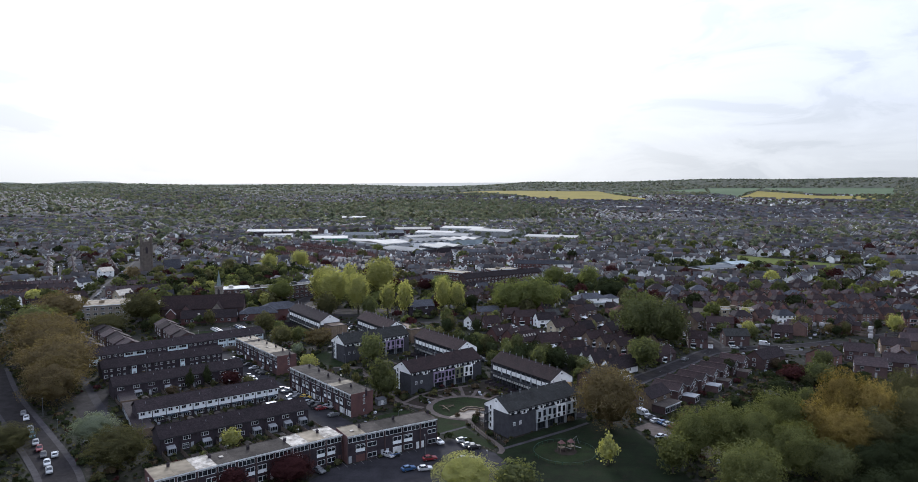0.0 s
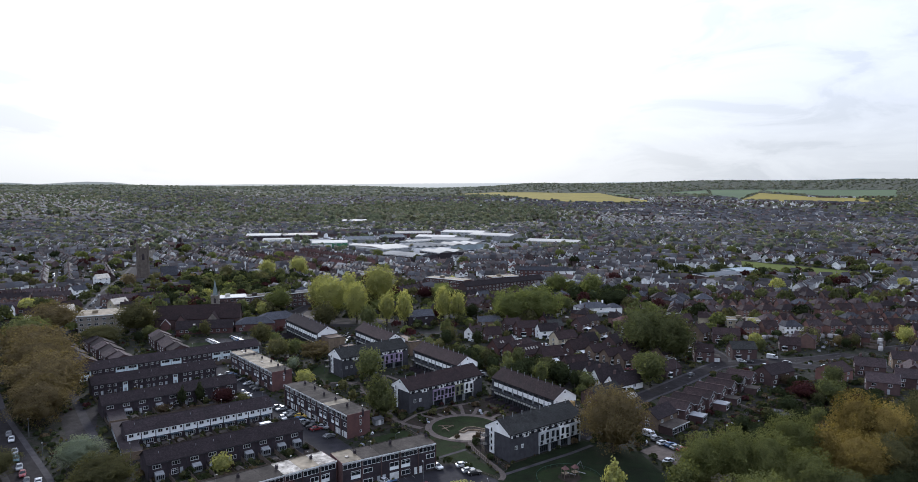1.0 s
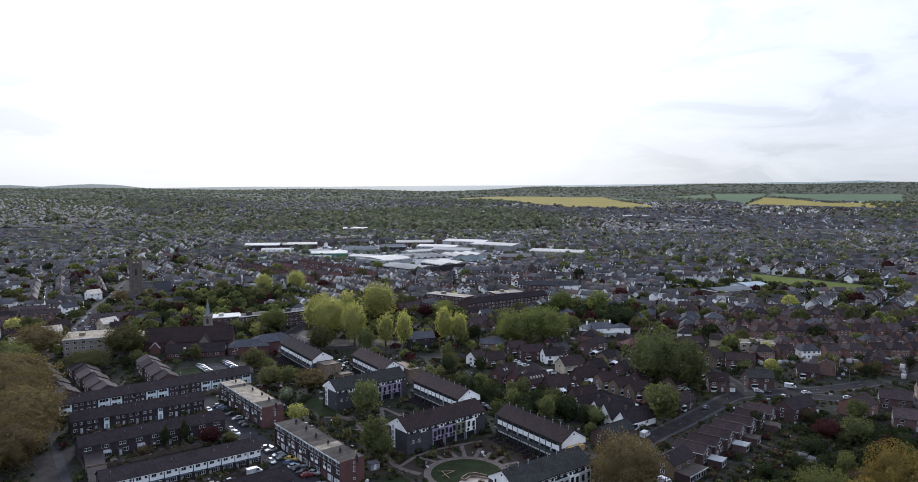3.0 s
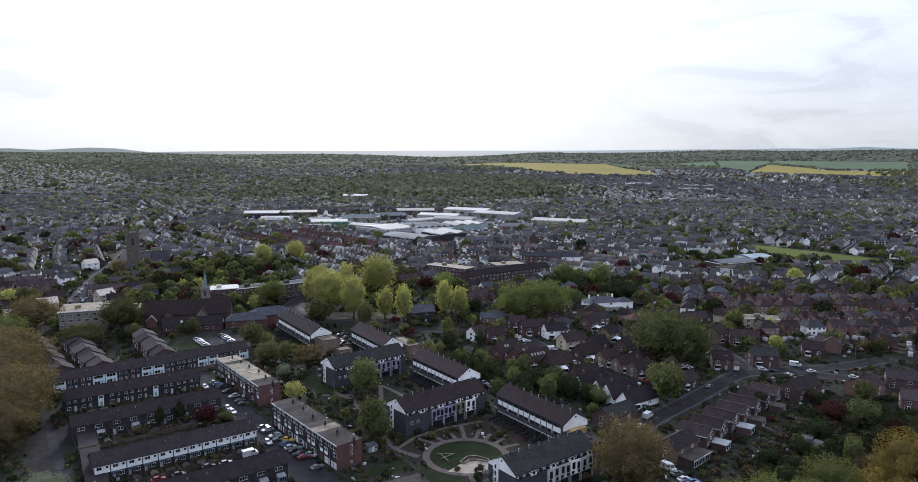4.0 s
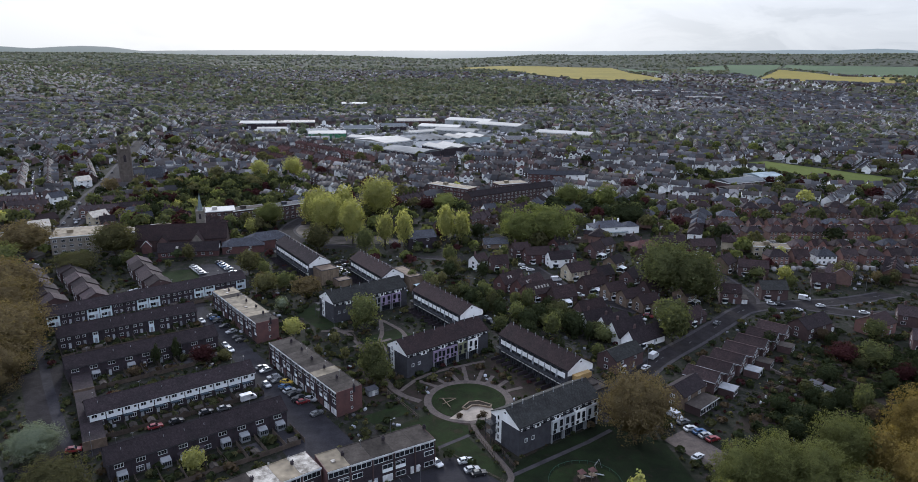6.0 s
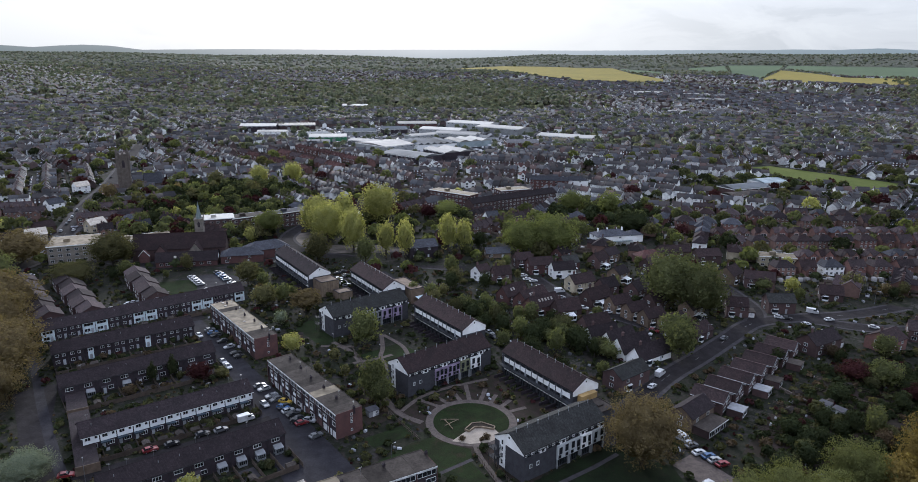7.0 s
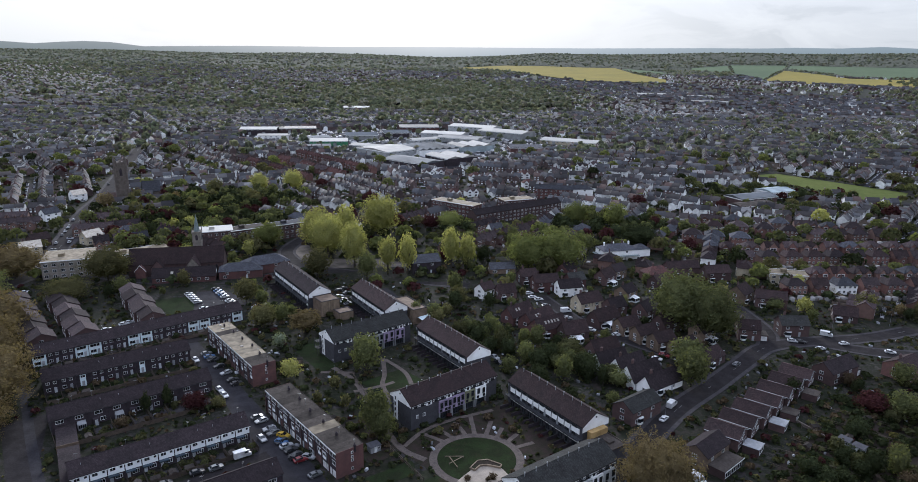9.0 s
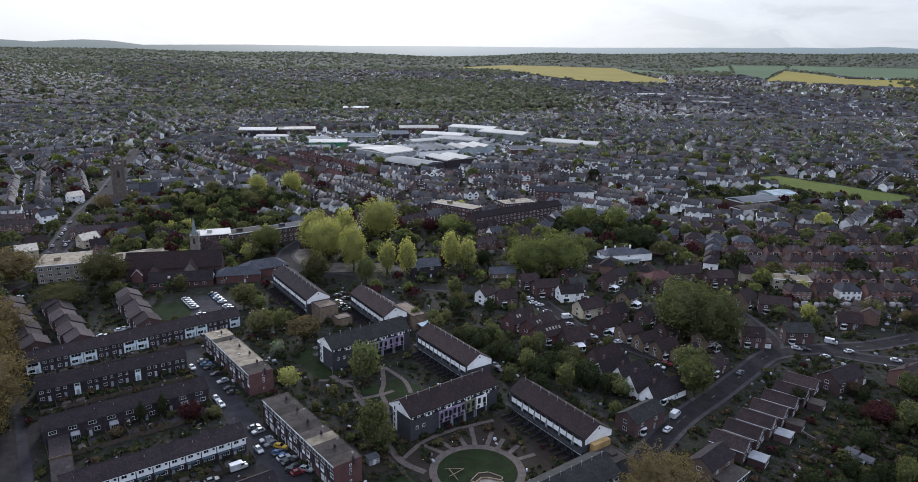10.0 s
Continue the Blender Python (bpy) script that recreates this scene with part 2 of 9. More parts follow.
def land(name):
    """Gardens, lawns, bare soil and yards of a town, woods and meadows far off."""
    m = bpy.data.materials.new(name)
    m.use_nodes = True
    nt = m.node_tree
    nt.nodes.clear()
    place = node(nt, "ShaderNodeNewGeometry").outputs["Position"]
    big = node(nt, "ShaderNodeTexNoise", {"Vector": place, "Scale": 0.012, "Detail": 5.0, "Roughness": 0.6}).outputs[0]
    yards = node(nt, "ShaderNodeTexVoronoi", {"Vector": place, "Scale": 0.16, "Randomness": 0.9}).outputs["Color"]
    grain = node(nt, "ShaderNodeTexNoise", {"Vector": place, "Scale": 0.8, "Detail": 6.0, "Roughness": 0.7}).outputs[0]
    pick = node(nt, "ShaderNodeSeparateColor", {0: yards}).outputs[0]
    plots = ramp(nt, pick, [(0.0, (0.019, 0.019, 0.012)), (0.2, (0.022, 0.025, 0.014)), (0.38, (0.024, 0.019, 0.018)), (0.68, (0.03, 0.027, 0.029)), (0.93, (0.055, 0.05, 0.048))], "CONSTANT")
    c = mix(nt, ramp(nt, big, [(0.35, (0, 0, 0)), (0.65, (1, 1, 1))]), plots, (0.021, 0.02, 0.015))
    # weeds, moss and bare patches
    tufts = node(nt, "ShaderNodeTexNoise", {"Vector": place, "Scale": 0.42, "Detail": 8.0, "Roughness": 0.75, "Distortion": 0.6}).outputs[0]
    c = mix(nt, ramp(nt, tufts, [(0.46, (0, 0, 0)), (0.52, (1, 1, 1))]), c, (0.012, 0.014, 0.008))
    c = mix(nt, ramp(nt, tufts, [(0.34, (1, 1, 1)), (0.4, (0, 0, 0))]), c, (0.04, 0.03, 0.026))
    # woods and meadows beyond the town, with distance haze mixed into their colour
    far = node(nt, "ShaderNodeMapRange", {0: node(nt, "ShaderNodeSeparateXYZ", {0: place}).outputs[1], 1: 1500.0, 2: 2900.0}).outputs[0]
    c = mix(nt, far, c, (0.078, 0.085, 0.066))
    c = node(nt, "ShaderNodeVectorMath", {0: c, 3: maths(nt, "MULTIPLY_ADD", grain, 1.2, 0.4)}, operation="SCALE").outputs[0]
    lump = node(nt, "ShaderNodeBump", {"Strength": 0.5, "Distance": 0.3, "Height": grain}).outputs[0]
    bsdf = node(nt, "ShaderNodeBsdfPrincipled", {"Base Color": c, "Roughness": 0.95, "Specular IOR Level": 0.1, "Normal": lump})
    nt.links.new(bsdf.outputs[0], node(nt, "ShaderNodeOutputMaterial").inputs[0])
    return m


M = {
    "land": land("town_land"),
    "asphalt": surface("asphalt", (0.027, 0.0258, 0.0295), 0.93, 0.55, 0.22, 2.2, tint=(0.0165, 0.0155, 0.018), spec=0.1),
    "court": surface("worn_asphalt", (0.022, 0.0195, 0.0205), 0.94, 0.6, 0.3, 1.8, tint=(0.014, 0.0125, 0.0125), spec=0.08),
    "paving": surface("paving", (0.046, 0.0425, 0.045), 0.92, 0.4, 0.4, 2.5, spec=0.12),
    "path": surface("gravel_path", (0.1, 0.083, 0.073), 0.95, 0.5, 0.5, 2.2, tint=(0.066, 0.055, 0.05), spec=0.08),
    "gravel": surface("pale_gravel", (0.13, 0.112, 0.098), 0.95, 0.6, 0.12, 1.6, tint=(0.05, 0.045, 0.036), spec=0.06),
    "sand": surface("pale_sand", (0.29, 0.25, 0.205), 0.95, 0.25, 0.5, 3.0, tint=(0.22, 0.19, 0.155), spec=0.1),
    "lawn": turf("lawn", (0.018, 0.027, 0.011), (0.014, 0.018, 0.009), (0.026, 0.022, 0.014)),
    # dark unmown grass, its colour lowered further for tree shade over it
    "shaded_rough_grass": turf("shaded_rough_grass", (0.0125, 0.0185, 0.0088), (0.0095, 0.0125, 0.0072), (0.02, 0.0165, 0.0125)),
    "soil": surface("soil", (0.0315, 0.0224, 0.0209), 0.98, 0.4, 0.4, 2.0, tint=(0.0198, 0.0208, 0.0123), spec=0.05),
    "line": surface("white_line", (0.2, 0.2, 0.19), 0.8, 0.15, 1.0, 6.0),
    "brick_dark": surface("dark_brick", (0.04, 0.0314, 0.0381), 0.9, 0.3, 0.6, 5.0, rand=0.15),
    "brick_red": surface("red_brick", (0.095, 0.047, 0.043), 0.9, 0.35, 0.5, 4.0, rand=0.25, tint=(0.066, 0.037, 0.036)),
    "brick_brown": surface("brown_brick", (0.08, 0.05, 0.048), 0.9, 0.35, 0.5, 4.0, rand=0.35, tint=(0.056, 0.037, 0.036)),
    # town bricks: distance haze put into paler copies of red and brown
    "town_red": surface("haze_lifted_red_brick", (0.15, 0.078, 0.066), 0.9, 0.3, 0.5, 5.0, rand=0.35, tint=(0.11, 0.064, 0.057)),
    "town_brown": surface("haze_lifted_brown_brick", (0.17, 0.105, 0.088), 0.9, 0.3, 0.5, 5.0, rand=0.35, tint=(0.125, 0.08, 0.068)),
    # glossy roofing; sunlight on it is put into the pale cream colour
    "sheet_metal": surface("sunlit_cream_roofing", (0.5, 0.45, 0.36), 0.42, 0.35, 0.6, 1.6, metal=0.15, tint=(0.3, 0.26, 0.21), spec=0.5),
    "brick_buff": surface("buff_brick", (0.15, 0.11, 0.08), 0.9, 0.25, 0.5, 5.0, rand=0.2),
    "slate_brick": surface("slate_grey_brick", (0.05, 0.05, 0.057), 0.85, 0.3, 0.7, 4.0, tint=(0.036, 0.036, 0.042)),
    "stone": surface("grey_stone", (0.2, 0.18, 0.155), 0.95, 0.3, 0.5, 3.0, rand=0.2),
    "flint": surface("flint_wall", (0.13, 0.11, 0.095), 0.95, 0.35, 0.5, 3.0),
    "render": surface("white_render", (0.8, 0.81, 0.81), 0.85, 0.08, 0.3, 3.0, rand=0.08, tint=(0.68, 0.68, 0.66)),
    "cladding": surface("white_cladding", (0.78, 0.81, 0.82), 0.6, 0.08, 0.4, 3.0, tint=(0.66, 0.69, 0.7)),
    "pale_blue_board": surface("pale_blue_boarding", (0.66, 0.76, 0.79), 0.6, 0.1, 0.4, 3.0, tint=(0.5, 0.59, 0.62)),
    "cream": surface("cream_render", (0.42, 0.37, 0.27), 0.85, 0.12, 0.3, 3.0, rand=0.15),
    "yellow_render": surface("ochre_render", (0.4, 0.27, 0.11), 0.85, 0.12, 0.3, 3.0),
    "purple": surface("mauve_panel", (0.31, 0.25, 0.36), 0.7, 0.1, 0.4, 3.0),
    "olive": surface("olive_panel", (0.19, 0.2, 0.12), 0.7, 0.1, 0.4, 3.0),
    "grey_panel": surface("grey_panel", (0.26, 0.27, 0.28), 0.7, 0.1, 0.4, 3.0),
    "pale_panel": surface("pale_grey_panel", (0.44, 0.46, 0.47), 0.7, 0.1, 0.4, 3.0, tint=(0.36, 0.375, 0.385)),
    "blue_panel": surface("dark_blue_panel", (0.05, 0.075, 0.1), 0.6, 0.1, 0.4, 3.0),
    "pvc": surface("white_plastic", (0.7, 0.71, 0.71), 0.4, 0.06, 0.6, 5.0, spec=0.5, bump=0.05),
    "pale_door": surface("pale_door", (0.36, 0.38, 0.4), 0.5, 0.1, 0.6, 5.0, rand=0.4),
    "glass": surface("window_glass", (0.018, 0.022, 0.026), 0.08, 0.2, 0.3, 1.0, spec=0.6, bump=0.0, rand=0.3),
    "steel": surface("galvanised_steel", (0.2, 0.21, 0.22), 0.5, 0.15, 0.8, 6.0, metal=0.6),
    "dark_steel": surface("dark_steel", (0.045, 0.047, 0.052), 0.8, 0.15, 0.8, 6.0, spec=0.15),
    "felt": surface("roofing_felt", (0.05, 0.0425, 0.037), 0.92, 0.75, 0.3, 1.6, rand=0.4, tint=(0.026, 0.022, 0.0195), spec=0.1),
    "felt_pale": surface("pale_roofing", (0.1995, 0.165, 0.1126), 0.8, 0.55, 0.4, 1.6, rand=0.25, tint=(0.0893, 0.073, 0.051), spec=0.2),
    # pale tone stands in for sky glare on wet roofing; brown patches are felt
    "felt_glare": surface("glaring_wet_roofing", (0.42, 0.39, 0.34), 0.7, 0.45, 0.55, 1.6, tint=(0.11, 0.095, 0.078), spec=0.12),
    "tile_brown": tiled("brown_tiles", (0.0399, 0.0269, 0.027), (0.0284, 0.0211, 0.0216)),
    "tile_grey": tiled("grey_tiles", (0.04, 0.041, 0.039), (0.028, 0.027, 0.026)),
    "tile_dark": tiled("dark_tiles", (0.0294, 0.0228, 0.0248), (0.021, 0.0173, 0.0184)),
    "tile_red": tiled("red_tiles", (0.085, 0.042, 0.038), (0.056, 0.036, 0.034)),
    "tile_mixed": tiled("weathered_tiles", (0.054, 0.040, 0.041), (0.038, 0.0315, 0.033), rand=0.5),
    "slate": tiled("slate_roof", (0.06, 0.0615, 0.0718), (0.0435, 0.0456, 0.0519), rand=0.4),
    "shed_roof": surface("pale_sheet_roof", (0.3, 0.29, 0.265), 0.75, 0.2, 0.03, 0.6, rand=0.4, tint=(0.24, 0.235, 0.22), spec=0.15),
    "shed_grey": surface("grey_sheet_roof", (0.1, 0.11, 0.12), 0.8, 0.2, 0.03, 0.6, rand=0.3, spec=0.15),
    "shed_wall": surface("sheet_wall", (0.28, 0.29, 0.29), 0.6, 0.12, 0.1, 1.0, rand=0.5),
    "climb": surface("green_painted_steel", (0.02, 0.06, 0.035), 0.6, 0.2, 0.5, 4.0),
    "green_wall": surface("green_sheet_wall", (0.05, 0.2, 0.1), 0.6, 0.12, 0.1, 1.0),
    "blue_wall": surface("pale_blue_roof", (0.3, 0.36, 0.38), 0.6, 0.1, 0.1, 1.0),
    "copper": surface("grey_green_lead", (0.16, 0.2, 0.2), 0.6, 0.2, 0.5, 3.0),
    "wood": surface("weathered_wood", (0.09, 0.07, 0.055), 0.9, 0.3, 0.6, 5.0, rand=0.35),
    "pale_wood": surface("pale_wood", (0.22, 0.17, 0.12), 0.9, 0.25, 0.6, 5.0, rand=0.2),
    "bark": surface("bark", (0.06, 0.05, 0.04), 0.95, 0.35, 0.8, 5.0, rand=0.2),
    "tyre": surface("tyre_rubber", (0.015, 0.015, 0.016), 0.9, 0.1, 2.0, 8.0),
    "chrome": surface("alloy", (0.4, 0.4, 0.42), 0.35, 0.1, 2.0, 8.0, metal=0.8),
    "rape": surface("rapeseed_in_flower", (0.225, 0.185, 0.055), 0.95, 0.25, 0.012, 0.09, tint=(0.185, 0.16, 0.055), spec=0.02),
    "meadow": surface("meadow", (0.1, 0.112, 0.035), 0.95, 0.3, 0.02, 0.3, tint=(0.075, 0.092, 0.028), spec=0.02),
    "crop": surface("young_crop", (0.1, 0.13, 0.075), 0.95, 0.2, 0.004, 0.05, tint=(0.085, 0.11, 0.068), spec=0.02),
    "far_wall_white": surface("far_white_walls", (0.74, 0.75, 0.74), 0.85, 0.1, 0.3, 3.0, rand=0.35, island=True),
    # brick greyed to take on the haze tint
    "far_wall_brick": surface("hazed_brick_walls", (0.11, 0.08, 0.076), 0.9, 0.2, 0.3, 3.0, rand=0.4, island=True),
    "canopy": surface("woodland_crowns", (0.07, 0.074, 0.057), 0.97, 0.7, 0.008, 0.1, tint=(0.094, 0.094, 0.074), spec=0.02),
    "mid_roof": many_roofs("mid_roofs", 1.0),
    # the same roofs brightened by 1.15 to imitate thicker haze
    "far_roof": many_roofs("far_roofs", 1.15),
}
LEAF = {
    "lime": foliage("fresh_lime_leaves", (0.26, 0.27, 0.11), (0.31, 0.31, 0.13), 0.58, 0.15),
    "green": foliage("green_leaves", (0.094, 0.106, 0.052), (0.124, 0.132, 0.06), 0.55, glow=(1.15, 1.15, 0.66)),
    # green leaves brightened in colour for the glare below the sun
    "fresh": foliage("glare_green_leaves", (0.122, 0.138, 0.054), (0.157, 0.172, 0.068), 0.53, glow=(1.15, 1.15, 0.62)),
    "willow": foliage("fresh_willow_leaves", (0.098, 0.108, 0.043), (0.136, 0.144, 0.056), 0.45, glow=(1.18, 1.14, 0.62)),
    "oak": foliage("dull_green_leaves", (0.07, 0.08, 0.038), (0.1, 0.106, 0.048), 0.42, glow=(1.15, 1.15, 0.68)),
    "dark": foliage("dark_leaves", (0.024, 0.031, 0.016), (0.036, 0.043, 0.02), 0.2),
    "olive": foliage("olive_leaves", (0.088, 0.088, 0.045), (0.118, 0.112, 0.054), 0.48, glow=(1.18, 1.14, 0.68)),
    "gold": foliage("golden_new_leaves", (0.172, 0.131, 0.047), (0.208, 0.16, 0.055), 0.42),
    "bronze": foliage("bronze_buds", (0.118, 0.092, 0.052), (0.152, 0.122, 0.066), 0.42),
    "purple": foliage("copper_beech_leaves", (0.034, 0.014, 0.016), (0.048, 0.02, 0.02), 0.25),
    "silver": foliage("silver_leaves", (0.11, 0.13, 0.09), (0.15, 0.17, 0.12)),
    "bush": foliage("muted_shrub_leaves", (0.05, 0.054, 0.026), (0.07, 0.07, 0.034), 0.3),
    "russet": foliage("russet_shrub_leaves", (0.06, 0.046, 0.03), (0.075, 0.056, 0.036), 0.25),
    "blossom": foliage("pink_blossom", (0.25, 0.15, 0.15), (0.32, 0.2, 0.19)),
    # distant leaves, lifted and greyed in colour to imitate haze
    "far_green": foliage("hazed_green_leaves", (0.113, 0.124, 0.095), (0.143, 0.152, 0.108), 0.68, glow=(1.05, 1.08, 0.85)),
    "far_olive": foliage("hazed_olive_leaves", (0.132, 0.135, 0.095), (0.164, 0.163, 0.107), 0.68, glow=(1.05, 1.08, 0.85)),
    "far_dark": foliage("hazed_dark_leaves", (0.0836, 0.0957, 0.0754), (0.1093, 0.1224, 0.0885), 0.60, glow=(1.05, 1.1, 0.8)),
    "far_bare": foliage("hazed_bare_twigs", (0.1478, 0.1396, 0.1237), (0.1798, 0.1703, 0.1496), 0.65, glow=(1.05, 1.1, 0.8)),
    "hill": foliage("hazed_hill_leaves", (0.1389, 0.1505, 0.1289), (0.1631, 0.1705, 0.142), 0.74, 0.1, (1.05, 1.1, 0.95)),
}


# ---- building blocks ----
class Mesh:
    """Collects boxes, prisms and sheets into one mesh, with a slot for each material."""

    def __init__(self):
        self.v, self.f, self.s = [], [], []

    def add(self, verts, faces, slot=0):
        n = len(self.v)
        self.v += [tuple(p) for p in verts]
        self.f += [tuple(i + n for i in f) for f in faces]
        self.s += [slot] * len(faces)
        return self

    def box(self, x0, y0, z0, x1, y1, z1, slot=0):
        return self.add([(x0, y0, z0), (x1, y0, z0), (x1, y1, z0), (x0, y1, z0), (x0, y0, z1), (x1, y0, z1), (x1, y1, z1), (x0, y1, z1)],
                        [(0, 3, 2, 1), (4, 5, 6, 7), (0, 1, 5, 4), (1, 2, 6, 5), (2, 3, 7, 6), (3, 0, 4, 7)], slot)

    def extrude(self, profile, a, b, axis="x", slot=0):
        """A closed outline of (p, q), pushed from a to b along the axis."""
        n = len(profile)
        put = {"x": lambda t, p, q: (t, p, q), "y": lambda t, p, q: (p, t, q), "z": lambda t, p, q: (p, q, t)}[axis]
        ring = [put(t, p, q) for t in (a, b) for p, q in profile]
        faces = [tuple(range(n - 1, -1, -1)), tuple(range(n, 2 * n))] + [(i, (i + 1) % n, n + (i + 1) % n, n + i) for i in range(n)]
        return self.add(ring, faces, slot)

    def tube(self, p, q, r, r1=None, n=6, slot=0):
        p, q = Vector(p), Vector(q)
        r1 = r if r1 is None else r1
        d = (q - p).normalized()
        a = d.orthogonal().normalized()
        b = d.cross(a)
        ring = [c + (a * math.cos(k * math.tau / n) + b * math.sin(k * math.tau / n)) * s for c, s in ((p, r), (q, r1)) for k in range(n)]
        return self.add(ring, [tuple(range(n - 1, -1, -1)), tuple(range(n, 2 * n))] + [(i, (i + 1) % n, n + (i + 1) % n, n + i) for i in range(n)], slot)

    def done(self, name, *mats):
        me = bpy.data.meshes.new(name)
        me.from_pydata(self.v, [], self.f)
        for m in mats:
            me.materials.append(m)
        if len(mats) > 1:
            me.polygons.foreach_set("material_index", self.s)
        me.update()
        bm = bmesh.new()
        bm.from_mesh(me)
        bmesh.ops.recalc_face_normals(bm, faces=bm.faces)
        bm.to_mesh(me)
        bm.free()
        return me


def part(name, data, parent, m=None, label=""):
    ob = new(name, data)
    ob.parent = parent
    if m is not None:
        ob.matrix_basis = m
    if label:
        tagged(ob, label)
    return ob


PLAN = {}   # each thing on the flat plan, before it is laid on the slope


def thing(name, m, label, category, group="", data=None, kind=""):
    ob = new(name, data)
    PLAN[ob.name] = m.copy()
    ob.matrix_basis = settled(m)
    return tagged(ob, label, category, group, kind)


def along(a, b, z=0.0):
    """The pose whose x runs from a to b on the ground and whose y points to the left of it; and the length."""
    a, b = Vector(a), Vector(b)
    d = b - a
    return pose(a.x, a.y, z, 0, 0, math.degrees(math.atan2(d.y, d.x))), d.length


def turn(x, y, degrees, z=0.0):
    return pose(x, y, z, 0, 0, degrees)


SHARED = {}


def shared(key, make):
    if key not in SHARED:
        SHARED[key] = make()
    return SHARED[key]


def lattice(xs, zs, y0, y1, glazed=False):
    """A frame in one piece: bars between odd and even lines of xs and zs, openings in the rest, glass at the back."""
    g, at = Mesh(), {}

    def v(i, k, back):
        if (i, k, back) not in at:
            at[i, k, back] = len(g.v)
            g.v.append((xs[i], y1 if back else y0, zs[k]))
        return at[i, k, back]

    nx, nz = len(xs) - 1, len(zs) - 1
    solid = lambda i, k: 0 <= i < nx and 0 <= k < nz and (i % 2 == 0 or k % 2 == 0)
    for i in range(nx):
        for k in range(nz):
            ring = ((i, k), (i + 1, k), (i + 1, k + 1), (i, k + 1))
            if not solid(i, k):
                if glazed:
                    g.f.append(tuple(v(*p, 1) for p in ring))
                    g.s.append(1)
                continue
            g.f.append(tuple(v(*p, 0) for p in ring))
            g.s.append(0)
            for e, (di, dk) in enumerate(((0, -1), (1, 0), (0, 1), (-1, 0))):
                if not solid(i + di, k + dk):
                    p, q = ring[e], ring[(e + 1) % 4]
                    g.f.append((v(*q, 0), v(*p, 0), v(*p, 1), v(*q, 1)))
                    g.s.append(0)
    return g


def window_frame(w, h, bars=1, cross=False, mat="pvc"):
    def make():
        xs = [0, 0.09]
        for i in range(1, bars + 1):
            xs += [w * i / (bars + 1) - 0.04, w * i / (bars + 1) + 0.04]
        zs = [0, 0.09] + ([h * 0.66, h * 0.66 + 0.07] if cross else []) + [h - 0.09, h]
        return lattice(xs + [w - 0.09, w], zs, -0.12, 0.02).done("window_frame", M[mat])
    return shared(("frame", w, h, bars, cross, mat), make)


def window_pane(w, h):
    return shared(("pane", w, h), lambda: Mesh().box(0.08, -0.05, 0.08, w - 0.08, -0.02, h - 0.08).done("pane", M["glass"]))


def window(parent, x, y, z, w, h, bars=1, side="front", cross=False, mat="pvc"):
    """A window on a wall: its frame is the part, its pane a part of that. x is its left edge as seen from outside."""
    m = {"front": pose(x, y, z), "back": pose(x, y, z, 0, 0, 180), "left": pose(x, y, z, 0, 0, -90), "right": pose(x, y, z, 0, 0, 90)}[side]
    ob = part("window", window_frame(w, h, bars, cross, mat), parent, m)
    part("pane", window_pane(w, h), ob)
    return ob


def door(parent, x, y, z, w=0.9, h=2.05, mat="pale_door", side="front"):
    m = {"front": pose(x, y, z), "right": pose(x, y, z, 0, 0, 90), "left": pose(x, y, z, 0, 0, -90)}[side]
    data = shared(("door", w, h, mat), lambda: Mesh().box(0, -0.06, 0, w, 0.02, h).box(0.15, -0.09, h * 0.55, w - 0.15, -0.055, h * 0.9).box(w - 0.16, -0.12, h * 0.45, w - 0.1, -0.055, h * 0.52).done("door", M[mat]))
    return part("door", data, parent, m)


def gable_roof(length, depth, eave, ridge, over=0.35, thick=0.16, mat="tile_dark", y0=0.0):
    """Two slopes with thickness and a ridge cap, over a plan from (0, y0) to (length, y0 + depth)."""
    g, mid = Mesh(), y0 + depth / 2
    s = (ridge - eave) / (depth / 2)
    lo = eave - s * over
    g.extrude([(y0 - over, lo), (mid, ridge), (mid, ridge + thick), (y0 - over, lo + thick)], -over, length + over)
    g.extrude([(y0 + depth + over, lo), (y0 + depth + over, lo + thick), (mid, ridge + thick), (mid, ridge)], -over, length + over)
    g.extrude([(mid - 0.16, ridge + thick - 0.05), (mid, ridge + thick + 0.1), (mid + 0.16, ridge + thick - 0.05)], -over, length + over)
    return g.done("roof", M[mat])

# ---- ground, to the horizon ----
def smooth(a, b, v):
    u = np.clip((v - a) / (b - a), 0, 1)
    return u * u * (3 - 2 * u)


RISE, LEVEL = 0.0245, 381.0   # the town stands on a slow slope that begins this far off
MIDDLE = (0.8, 39.0, 104.0)


